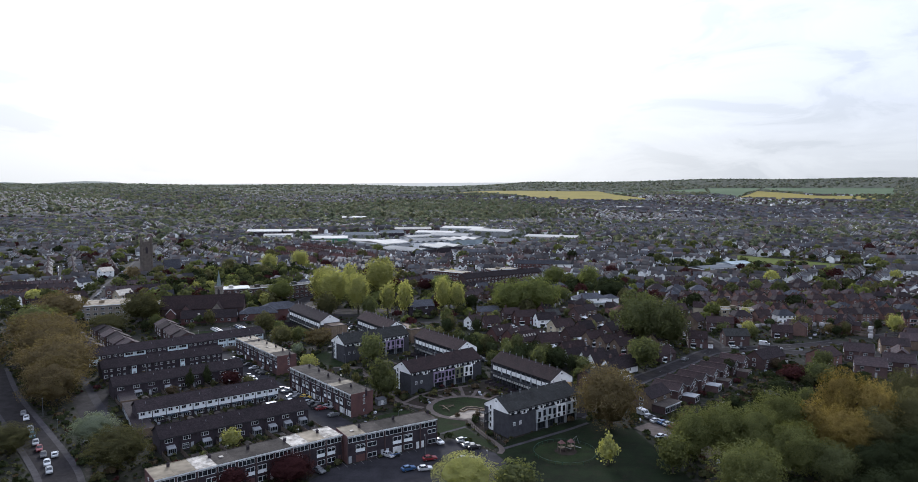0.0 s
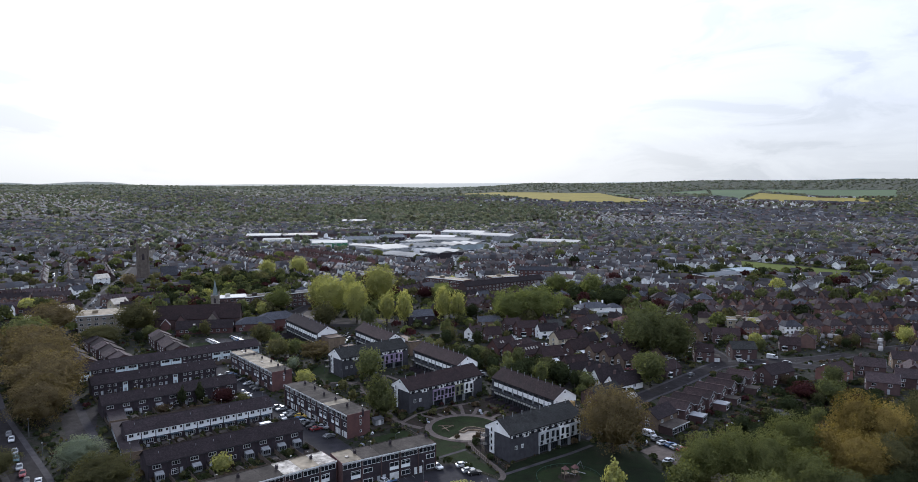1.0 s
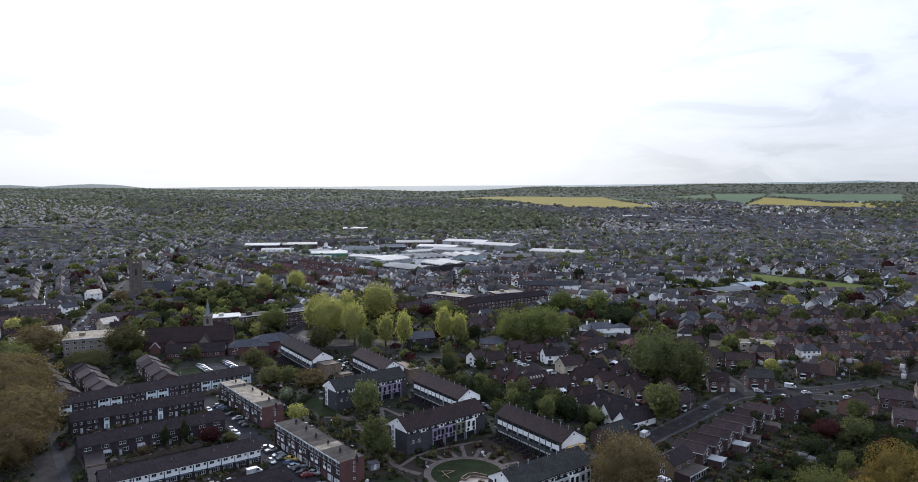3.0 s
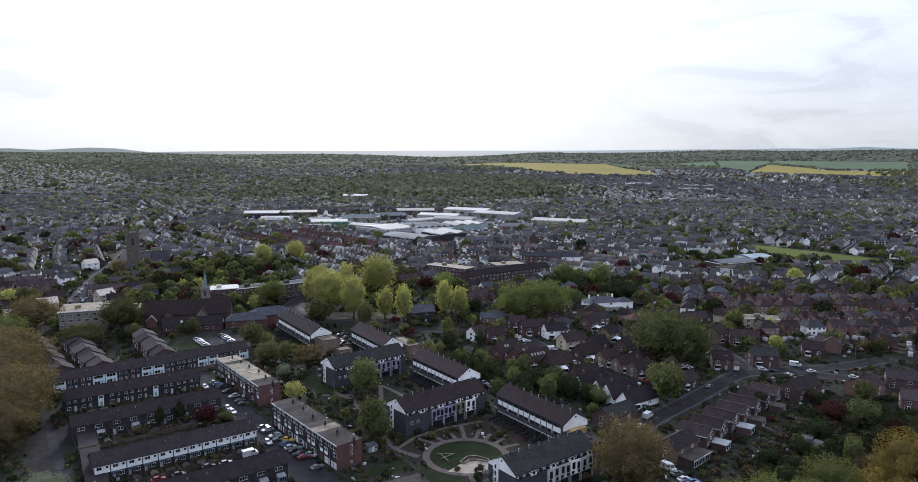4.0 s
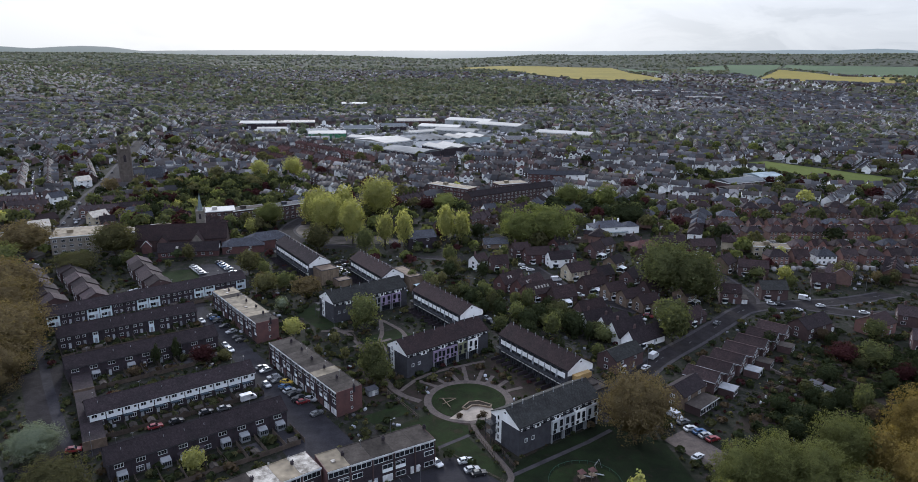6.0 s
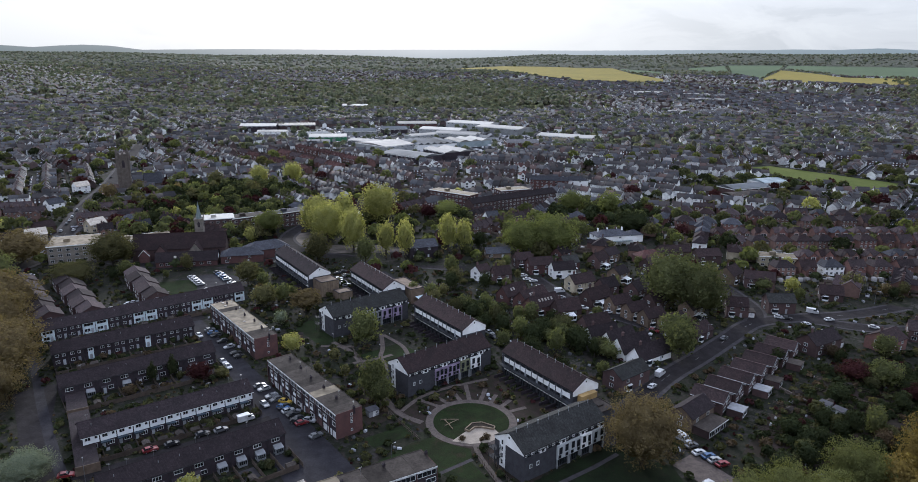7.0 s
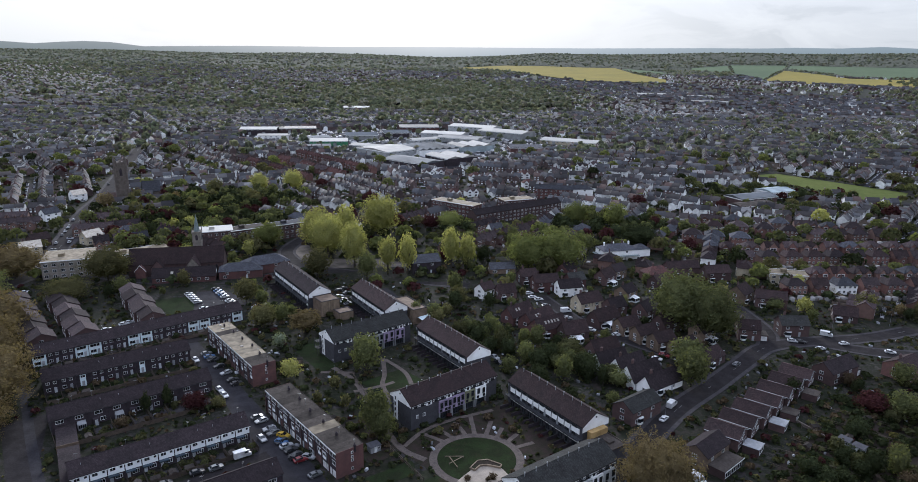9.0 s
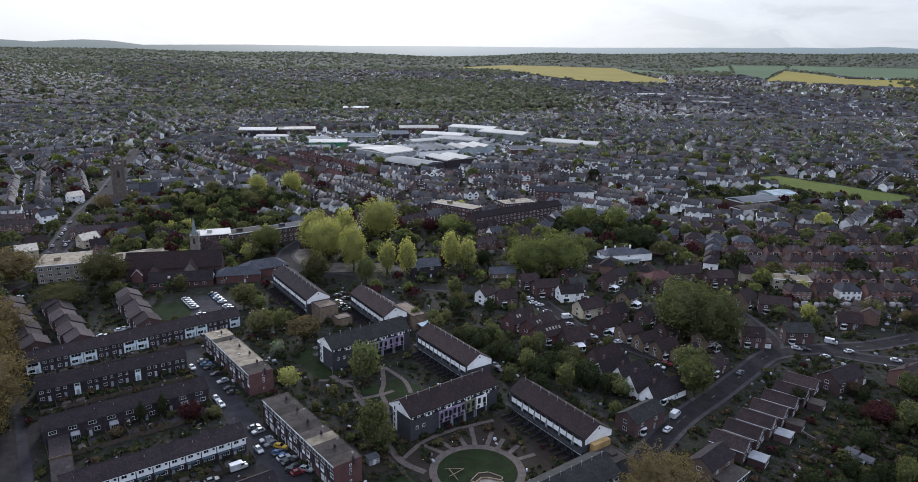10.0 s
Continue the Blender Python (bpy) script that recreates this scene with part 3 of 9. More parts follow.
def height(x, y):
    """The level of the land: flat near by, then a long slow slope, and wooded crests at its end."""
    x, y = np.asarray(x, float), np.asarray(y, float)
    r = np.hypot(x - MIDDLE[0], y - MIDDLE[1])
    s = x / np.maximum(np.abs(y), 1e-3)
    slope = RISE * np.clip(r - LEVEL, 0, 3450 - LEVEL) + 0.012 * np.maximum(r - 3450, 0)
    crest = smooth(3500, 4400, r) * (20 * smooth(0.03, 0.12, s) + 15 * smooth(0.2, 0.42, s) - 9 * np.exp(-((s + 0.04) / 0.06) ** 2) + 3 * np.sin(s * 23.0))
    return slope + crest + 1.5 * np.sin(x / 310.0 + 1.0) * np.sin(y / 270.0) * smooth(1500, 3000, r)


def settle(v):
    """Lays a flat plan on the slope: points beyond its foot are drawn in and lifted, and things grow smaller to suit."""
    v = np.asarray(v, float).reshape(-1, 3)
    e = np.array(MIDDLE)
    k = (e[2] + RISE * LEVEL) / (e[2] + RISE * np.maximum(np.hypot(v[:, 0] - e[0], v[:, 1] - e[1]), LEVEL))
    return e + (v - e) * k[:, None]


def settled(m):
    """The same for the pose of a thing."""
    e = Vector(MIDDLE)
    p = m.translation
    k = (e.z + RISE * LEVEL) / (e.z + RISE * max(math.hypot(p.x - e.x, p.y - e.y), LEVEL))
    return Matrix.Translation(e) @ Matrix.Scale(k, 4) @ Matrix.Translation(-e) @ m


def fast_mesh(name, verts, quads, *mats, slots=None):
    me = bpy.data.meshes.new(name)
    verts, quads = np.asarray(verts, np.float32).reshape(-1, 3), np.asarray(quads, np.int32)
    k = quads.shape[1]
    me.vertices.add(len(verts))
    me.vertices.foreach_set("co", verts.ravel())
    me.loops.add(quads.size)
    me.loops.foreach_set("vertex_index", quads.ravel())
    me.polygons.add(len(quads))
    me.polygons.foreach_set("loop_start", np.arange(0, quads.size, k, dtype=np.int32))
    for m in mats:
        me.materials.append(m)
    if slots is not None:
        me.polygons.foreach_set("material_index", np.asarray(slots, np.int32))
    me.update(calc_edges=True)
    me.validate()
    return me


def build_ground():
    rings = np.concatenate([[0.5, 6, 15, 30], np.linspace(0, 600, 13)[1:], np.linspace(660, 2600, 24), np.linspace(2680, 4960, 46)])
    n = 480
    a = np.arange(n) * math.tau / n
    r, a = np.meshgrid(rings, a, indexing="ij")
    x, y = r * np.sin(a), r * np.cos(a)
    v = np.stack([x, y, height(x, y)], -1).reshape(-1, 3)
    i, j = np.meshgrid(np.arange(len(rings) - 1), np.arange(n), indexing="ij")
    k = (j + 1) % n
    q = np.stack([i * n + j, i * n + k, (i + 1) * n + k, (i + 1) * n + j], -1).reshape(-1, 4)[:, ::-1]
    # the inner disc, as slim quads to the middle
    v = np.vstack([v, [(0, 0, 0)]])
    c = len(v) - 1
    q = np.vstack([q, [(c, (2 * t + 2) % n, 2 * t + 1, 2 * t) for t in range(n // 2)]])
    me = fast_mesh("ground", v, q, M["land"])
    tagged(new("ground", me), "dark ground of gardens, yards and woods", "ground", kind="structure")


build_ground()


def field(name, outline, mat, label, lift=1.5):
    """A field draped over the far land, within an outline of corners."""
    pts = []
    for p, q in zip(outline, outline[1:] + outline[:1]):
        pts += [(p[0] + (q[0] - p[0]) * k / 4, p[1] + (q[1] - p[1]) * k / 4) for k in range(4)]
    bm = bmesh.new()
    face = bm.faces.new([bm.verts.new((x, y, 0.0)) for x, y in pts])
    bmesh.ops.triangulate(bm, faces=[face])
    bmesh.ops.subdivide_edges(bm, edges=bm.edges[:], cuts=2, use_grid_fill=True)
    for v in bm.verts:
        v.co.z = float(height(v.co.x, v.co.y)) + lift
    bmesh.ops.recalc_face_normals(bm, faces=bm.faces)
    if bm.faces[0].normal.z < 0:
        bmesh.ops.reverse_faces(bm, faces=bm.faces)
    me = bpy.data.meshes.new(name)
    bm.to_mesh(me)
    bm.free()
    me.materials.append(M[mat])
    return tagged(new(name, me), label, "field", kind="structure")


HARD = []   # outlines of ground covers where nothing grows


def slab(name, outline, z, mat, label, category, thick=0.3, kind="structure"):
    """A flat piece of ground cover with an edge of its own."""
    if mat != "soil":
        HARD.append([tuple(p) for p in outline])
    g = Mesh().extrude(outline, z - thick, z, "z")
    g.v = [tuple(p) for p in settle(g.v)]
    return tagged(new(name, g.done(name, M[mat])), label, category, kind=kind)


def ribbon(points, width):
    """The two edges of a band along a line of points."""
    left, right = [], []
    for i, p in enumerate(points):
        a, b = Vector(points[max(i - 1, 0)]), Vector(points[min(i + 1, len(points) - 1)])
        d = (b - a).normalized()
        nrm = Vector((-d.y, d.x)) * width / 2
        left.append(Vector(p) + nrm)
        right.append(Vector(p) - nrm)
    return left, right


def smooth_line(points, steps=6):
    out = []
    for i in range(len(points) - 1):
        p = [Vector(points[max(0, min(len(points) - 1, i + k))]) for k in (-1, 0, 1, 2)]
        for s in range(steps):
            t = s / steps
            out.append(0.5 * (2 * p[1] + (p[2] - p[0]) * t + (2 * p[0] - 5 * p[1] + 4 * p[2] - p[3]) * t * t + (3 * p[1] - p[0] - 3 * p[2] + p[3]) * t ** 3))
    return out + [Vector(points[-1])]


def band(name, points, width, z, mat, label, category, thick=0.25):
    l, r = ribbon(points, width)
    HARD.append([tuple(p) for p in l] + [tuple(p) for p in reversed(r)])
    n = len(l)
    v = [(p.x, p.y, z + h) for h in (0, -thick) for p in l + r]
    f = []
    for i in range(n - 1):
        f += [(n + i, n + i + 1, i + 1, i), (2 * n + i, i, i + 1, 2 * n + i + 1), (3 * n + i + 1, n + i + 1, n + i, 3 * n + i)]
    f += [(0, 2 * n, 3 * n, n), (n - 1, 2 * n - 1, 4 * n - 1, 3 * n - 1)]
    return tagged(new(name, Mesh().add(settle(v), f).done(name, M[mat])), label, category, kind="structure")


ROADS = []   # centre lines that nothing may stand on: points, half width


def road(points, width=7.0, walk_width=2.0, label="asphalt street with raised pavements", dashes=False):
    """Carriageway, kerb and pavement as steps, and a broken centre line."""
    line = smooth_line(points)
    ROADS.append((np.array([tuple(p) for p in line]), width / 2 + walk_width))
    if walk_width:
        lift = 0.006 * len(ROADS)
        band("pavement", line, width + 2 * walk_width, 0.12 + lift, "paving", "grey paved footway with a kerb", "pavement")
        band("road", line, width, 0.145 + lift, "court", label, "road")
    else:
        band("road", line, width, 0.06, "court", label, "road")
    if dashes:
        g, run = Mesh(), 0.0
        for a, b in zip(line, line[1:]):
            d = (b - a)
            if d.length > 0.5 and int(run / 6) % 4 == 0:
                s = Vector((-d.y, d.x)).normalized() * 0.07
                e = a + d * 0.55
                g.extrude([tuple(a - s), tuple(e - s), tuple(e + s), tuple(a + s)], 0.145 + lift, 0.152 + lift, "z")
            run += d.length
        if g.v:
            g.v = [tuple(p) for p in settle(g.v)]
            tagged(new("road_marking", g.done("road_marking", M["line"])), "broken white centre line on the road", "road marking", kind="structure")


# ---- trees ----
def sphere_points(k):
    ico = bmesh.new()
    bmesh.ops.create_icosphere(ico, subdivisions=k, radius=1.0)
    v, f = np.array([p.co[:] for p in ico.verts]), np.array([[p.index for p in q.verts] for q in ico.faces])
    ico.free()
    return v, f


BALL = {k: sphere_points(k) for k in (1, 2, 3)}


def crown_shape(d, rng, shape):
    """How far a crown reaches along each direction d, out of 1: swelling boughs, finer sprays, an uneven outline."""
    r = np.full(len(d), 0.86)
    for waves, size, count in ((2.2, 0.12, 9), (4.6, 0.115, 12), (9.5, 0.085, 14)):
        for _ in range(count):
            axis = rng.normal(size=3)
            axis /= np.linalg.norm(axis)
            r += size * 0.55 * np.cos(waves * math.pi * (d @ axis) + rng.uniform(0, math.tau)) * (np.abs(d @ axis) * 0.7 + 0.3)
    if shape == "cone":
        r *= np.where(d[:, 2] > 0, 1 - 0.45 * np.sin(np.arccos(np.clip(np.hypot(d[:, 0], d[:, 1]), 0, 1)) * 2) , 1.0)
    if shape == "wide":
        r *= 1 + 0.08 * (1 - d[:, 2] ** 2)
    if shape == "tall":
        r *= 1 + 0.07 * (np.abs(d[:, 2]) - 0.5)
    return np.clip(r, 0.35, 1.12)


def crown_mesh(kind, seed, n, size, shape="round"):
    """A crown of radius 1 and height 2 about its middle: a leafy heart and loose leaf sprays over it."""
    def make():
        rng = np.random.default_rng(seed * 17 + 3)
        state = rng.bit_generator.state
        d = np.random.default_rng(seed + 91).normal(size=(n, 3))
        d[:, 2] += 0.25
        d /= np.linalg.norm(d, axis=1)[:, None]
        reach = crown_shape(d, rng, shape)
        rng2 = np.random.default_rng(seed + 7)
        p = d * (reach * (1.03 - 0.32 * rng2.random(n) ** 1.5))[:, None]
        nrm = d + rng2.normal(size=(n, 3)) * 0.5
        nrm /= np.linalg.norm(nrm, axis=1)[:, None]
        a = np.cross(nrm, rng2.normal(size=(n, 3)))
        a /= np.linalg.norm(a, axis=1)[:, None]
        b = np.cross(nrm, a)
        s = (size * rng2.uniform(0.55, 1.45, n))[:, None]
        v = np.stack([p - a * s - b * s * 0.7, p + a * s - b * s * 0.55, p + a * s * 0.8 + b * s * 0.7 + nrm * s * 0.4, p - a * s * 0.75 + b * s * 0.6], 1).reshape(-1, 3)
        quads = np.arange(4 * n).reshape(-1, 4)
        rng.bit_generator.state = state
        bv, bf = BALL[3 if n > 4500 else 2 if n > 500 else 1]
        heart = bv * (crown_shape(bv, rng, shape) * 0.72)[:, None]
        verts, f3 = np.vstack([v, heart]), bf + len(v)
        me = bpy.data.meshes.new("crown")
        me.vertices.add(len(verts))
        me.vertices.foreach_set("co", verts.astype(np.float32).ravel())
        me.loops.add(quads.size + f3.size)
        me.loops.foreach_set("vertex_index", np.concatenate([quads.ravel(), f3.ravel()]).astype(np.int32))
        me.polygons.add(len(quads) + len(f3))
        me.polygons.foreach_set("loop_start", np.concatenate([np.arange(len(quads)) * 4, quads.size + np.arange(len(f3)) * 3]).astype(np.int32))
        me.materials.append(LEAF[kind])
        me.update(calc_edges=True)
        return me
    return shared(("crown", kind, seed, n, shape), make)


def trunk_mesh(seed, fork=6, tall=0.45):
    """A tapered trunk with limbs, for a tree of height 1 and crown radius 1 (limbs reach into the crown)."""
    def make():
        rng = random.Random(seed)
        g = Mesh().tube((0, 0, -0.02), (0.005, 0, tall), 0.028, 0.019, 7)
        for i in range(fork):
            a = i * math.tau / fork + rng.uniform(-0.4, 0.4)
            z = tall * rng.uniform(0.75, 1.0)
            reach, rise = rng.uniform(0.16, 0.3), rng.uniform(0.2, 0.4)
            mid = (math.cos(a) * reach * 0.6, math.sin(a) * reach * 0.6, z + rise * 0.5)
            g.tube((0, 0, z - 0.03), mid, 0.012, 0.008, 5)
            g.tube(mid, (math.cos(a) * reach, math.sin(a) * reach, z + rise), 0.008, 0.003, 4)
        return g.done("trunk", M["bark"])
    return shared(("trunk", seed, fork, tall), make)


TREE_WORDS = {"fresh": "broad tree in fresh green leaf brightened for glare", "lime": "tall tree in fresh yellow-green leaf", "green": "broad tree in green leaf", "dark": "dense dark-leaved tree, evergreen or darkened for shade", "olive": "tree in olive-green spring leaf",
              "gold": "large tree in golden new leaf", "bronze": "large tree with bronze-brown buds", "purple": "dark red copper beech tree", "silver": "small tree with silver-green leaves", "bush": "small tree in muted green leaf", "russet": "small tree with russet leaves", "oak": "broad tree in dull green leaf", "willow": "tall tree in fresh yellow-green leaf beside others", "blossom": "small tree in pale pink blossom"}
tree_count = [0]


def tree(x, y, h, r, kind, shape="round", foot=0.16, level=2, words=""):
    """A tree of height h and crown radius r; foot is the share of the height below its crown."""
    tree_count[0] += 1
    k = tree_count[0]
    n, size = ((700, 0.076), (1700, 0.05), (5600, 0.0262))[0 if r < 4.2 or level == 0 else 1 if r < 9 or level == 1 else 2]
    if r > 6.5 and (y < 262 or kind == "bronze" and y < 300):
        n, size = 13000, 0.0168
    if level == 0:
        n, size = 260, 0.15
    seed = k % (3 if level == 0 else 5)
    crown = crown_mesh(kind, seed, n, size, shape)
    top = thing("tree", turn(x, y, (k * 77) % 360), words or TREE_WORDS[kind], "tree")
    part("trunk", trunk_mesh(k % 4, 6 if level else 3), top, Matrix.Diagonal((h, h, h, 1)))
    hc = h * (1 - foot)
    part("crown", crown, top, Matrix.Translation((0, 0, h - hc / 2)) @ Matrix.Diagonal((r, r, hc / 2 * 1.02, 1)))
    return top


def shrub(x, y, r, h, kind="dark", words="rounded evergreen garden shrub"):
    tree_count[0] += 1
    k = tree_count[0]
    return thing("shrub", turn(x, y, k * 53 % 360, h * 0.42) @ Matrix.Diagonal((r, r, h * 0.55, 1)), words, "shrub", data=crown_mesh(kind, k % 3, 420, 0.1, "round"))


# ---- distant woods and roofs ----
def far_trees(name, rng, x, y, r, h, kind, n, label, plan=True):
    """Many trees that nobody could count, as loose leaf clumps."""
    N = len(x)
    d = rng.normal(size=(N, n, 3))
    d /= np.linalg.norm(d, axis=2)[..., None]
    d[..., 2] = np.abs(d[..., 2]) * 1.15 - 0.2
    z = np.zeros(N) if plan else height(x, y)
    base = np.stack([x, y, z + h * 0.5], 1)[:, None]
    p = base + d * np.stack([r, r, h * 0.5], 1)[:, None] * rng.uniform(0.6, 1.0, (N, n, 1))
    nrm = d + rng.normal(size=d.shape) * 0.45
    nrm /= np.linalg.norm(nrm, axis=2)[..., None]
    a = np.cross(nrm, rng.normal(size=d.shape))
    a /= np.linalg.norm(a, axis=2)[..., None]
    b = np.cross(nrm, a)
    s = (r[:, None] * rng.uniform(0.26, 0.5, (N, n)) * (20 / n) ** 0.5)[..., None]
    v = np.stack([p - a * s - b * s, p + a * s - b * s * 0.7, p + a * s * 0.7 + b * s, p - a * s * 0.8 + b * s * 0.8], 2).reshape(-1, 3)
    me = fast_mesh(name, settle(v) if plan else v, np.arange(len(v)).reshape(-1, 4), LEAF[kind])
    return tagged(new(name, me), label, "trees", kind="stuff")


def far_houses(rng, x, y, ang, length, depth, eave, ridge, white, roof_mat):
    """Pitched-roofed houses that nobody could count: walls in one piece, roofs in another."""
    z = height(x, y)
    ca, sa = np.cos(ang), np.sin(ang)

    def put(px, py, pz):
        return np.stack([x + ca * px - sa * py, y + sa * px + ca * py, z + pz], -1)
    hl, hd = length / 2, depth / 2
    o = np.zeros_like(x)
    corners = [put(-hl, -hd, o - 1), put(hl, -hd, o - 1), put(hl, hd, o - 1), put(-hl, hd, o - 1), put(-hl, -hd, eave), put(hl, -hd, eave), put(hl, hd, eave), put(-hl, hd, eave), put(-hl, o, ridge), put(hl, o, ridge)]
    v = np.stack(corners, 1)
    wall = np.array([(0, 1, 5, 4), (2, 3, 7, 6), (1, 2, 6, 5), (3, 0, 4, 7), (5, 6, 9, 9), (7, 4, 8, 8)])
    for name, pick, mat, label in (("white_houses", white, "far_wall_white", "distant white-rendered house walls"), ("brick_houses", ~white, "far_wall_brick", "distant brick house walls")):
        k = int(pick.sum())
        vv = v[pick].reshape(-1, 3)
        quads = (wall[None, :4] + 10 * np.arange(k)[:, None, None]).reshape(-1, 4)
        tri = (np.array([(5, 6, 9), (7, 4, 8)])[None] + 10 * np.arange(k)[:, None, None]).reshape(-1, 3)
        me = bpy.data.meshes.new(name)
        me.from_pydata(vv.tolist(), [], quads.tolist() + tri.tolist())
        me.materials.append(M[mat])
        tagged(new(name, me), label, "houses", kind="stuff")
    e = 0.4
    hr = hl + 0.2
    ro = [put(-hr, -hd - e, eave - 0.3), put(hr, -hd - e, eave - 0.3), put(hr, o, ridge + 0.15), put(-hr, o, ridge + 0.15), put(hr, hd + e, eave - 0.3), put(-hr, hd + e, eave - 0.3)]
    v = np.stack(ro, 1).reshape(-1, 3)
    q = (np.array([(0, 1, 2, 3), (3, 2, 4, 5)])[None] + 6 * np.arange(len(x))[:, None, None]).reshape(-1, 4)
    tagged(new("far_roofs", fast_mesh("far_roofs", v, q, M[roof_mat])), "distant tiled house roofs", "roofs", kind="stuff")

# ---- the estate: terraces, flat-roofed rows and gabled blocks ----
def gable_body(length, depth, eave, ridge, mat, slot_name="wall"):
    return Mesh().extrude([(0, -0.6), (depth, -0.6), (depth, eave), (depth / 2, ridge - 0.02), (0, eave)], 0, length).done(slot_name, M[mat])


def aerial():
    def make():
        g = Mesh().tube((0, 0, -0.5), (0, 0, 1.8), 0.035, 0.03, 5).tube((-0.5, 0, 1.7), (0.5, 0, 1.7), 0.025, 0.025, 4)
        for k in range(5):
            x = -0.45 + 0.22 * k
            g.tube((x, -0.3, 1.7), (x, 0.3, 1.7), 0.018, 0.018, 4)
        return g.done("aerial", M["steel"])
    return shared("aerial", make)


def flue():
    return shared("flue", lambda: Mesh().tube((0, 0, -0.5), (0, 0, 1.1), 0.11, 0.11, 7).tube((0, 0, 1.1), (0, 0, 1.35), 0.2, 0.17, 7).done("flue", M["grey_panel"]))


def chimney_mesh(w=0.9, d=0.6, h=1.6, pots=2, mat="brick_brown"):
    def make():
        g = Mesh().box(-w / 2, -d / 2, -1.4, w / 2, d / 2, h).box(-w / 2 - 0.07, -d / 2 - 0.07, h - 0.2, w / 2 + 0.07, d / 2 + 0.07, h - 0.05)
        for i in range(pots):
            x = (i - (pots - 1) / 2) * 0.38
            g.tube((x, 0, h), (x, 0, h + 0.4), 0.13, 0.1, 6)
        return g.done("chimney", M[mat])
    return shared(("chimney", w, d, h, pots, mat), make)


def terrace(a, b, n, style, roof="tile_dark", depth=9.0, eave=5.0, ridge=7.6, white=(), label="", seed=0):
    """A two-storey terrace of n houses whose front runs from a to b."""
    rng = random.Random(seed)
    m, L = along(a, b)
    top = thing("terraced_houses", m, label, "houses", "terraces of the estate")
    part("wall", gable_body(L, depth, eave, ridge, "brick_dark"), top)
    part("roof", gable_roof(L, depth, eave, ridge, mat=roof), top, label="long dark tiled roof")
    part("gutter", Mesh().box(-0.3, -0.48, eave - 0.32, L + 0.3, -0.34, eave - 0.2).done("gutter", M["pvc" if style == "white" else "dark_steel"]), top)
    w = L / n
    for i in range(n):
        x = i * w
        if rng.random() < 0.6:
            part("aerial", aerial(), top, pose(x + w * rng.uniform(0.2, 0.8), depth / 2, ridge + 0.2, 0, 0, rng.uniform(0, 180)))
        if rng.random() < 0.5:
            part("vent_pipe", shared("soil_vent", lambda: Mesh().tube((0, 0, -0.4), (0, 0, 0.55), 0.07, 0.07, 6).done("vent_pipe", M["grey_panel"])), top, pose(x + w * 0.7, depth * 0.3, eave + (ridge - eave) * 0.6 + 0.2))
        part("downpipe", shared(("downpipe", eave), lambda: Mesh().tube((0, -0.12, 0), (0, -0.12, eave - 0.25), 0.06, 0.06, 5).done("downpipe", M["dark_steel"])), top, pose(x + 0.1, 0, 0))
        if style == "mixed" and i in white:
            part("cladding_panel", shared(("tall_clad", round(w, 2)), lambda: Mesh().box(0.12, -0.1, 0.1, w - 0.06, 0.02, 4.85).done("cladding_panel", M["pale_blue_board"])), top, pose(x, 0, 0), "pale blue boarded panel")
            window(top, x + w * 0.14, -0.1, 3.3, w * 0.72, 1.2, 2)
            window(top, x + w * 0.14, -0.1, 0.9, w * 0.45, 1.3, 1)
            door(top, x + w * 0.66, -0.1, 0.05)
        elif style == "small" and i in white:
            part("cladding_panel", shared("narrow_clad", lambda: Mesh().box(0, -0.1, 0.1, 1.9, 0.02, 4.8).done("cladding_panel", M["pale_blue_board"])), top, pose(x + w * 0.3, 0, 0), "narrow pale blue boarded panel")
            window(top, x + w * 0.3 + 0.2, -0.1, 3.4, 1.5, 1.0, 1)
            door(top, x + w * 0.3 + 0.5, -0.1, 0.05)
        elif style == "white" or i in white:
            part("cladding_panel", shared(("clad", round(w, 2)), lambda: Mesh().box(0.22, -0.1, 2.5, w - 0.08, 0.02, 4.9).done("cladding_panel", M["cladding"])), top, pose(x, 0, 0), "white weatherboard panel")
            window(top, x + 0.7, -0.1, 3.55, 1.5, 1.15, 1)
            window(top, x + w - 1.25, -0.1, 3.75, 0.8, 0.95, 0)
            part("canopy", shared(("canopy", round(w, 2)), lambda: Mesh().box(0.15, -1.15, 2.25, w * 0.62, 0.02, 2.4).box(0.15, -1.15, 2.1, w * 0.62, -1.05, 2.42).done("canopy", M["blue_panel"])), top, pose(x, 0, 0))
            window(top, x + w * 0.42, 0, 0.8, 1.9, 1.25, 2)
            door(top, x + 0.5, 0, 0.05)
        elif style == "dark":
            window(top, x + w * 0.24, 0, 3.25, 2.3, 1.15, 2)
            kind = rng.random()
            if kind < 0.3:
                pw, pd = 2.5, 1.9
                body = shared("lean_to", lambda: Mesh().extrude([(0, 0.0), (0, 2.45), (-1.9, 2.0), (-1.9, 0.0)], 0, 2.5).done("lean_to", M["grey_panel"]))
                lean = part("lean_to", body, top, pose(x + w * 0.3, 0, 0), "white glazed lean-to")
                window(lean, 0.12, -pd, 0.55, pw - 0.24, 1.35, 3, mat="grey_panel")
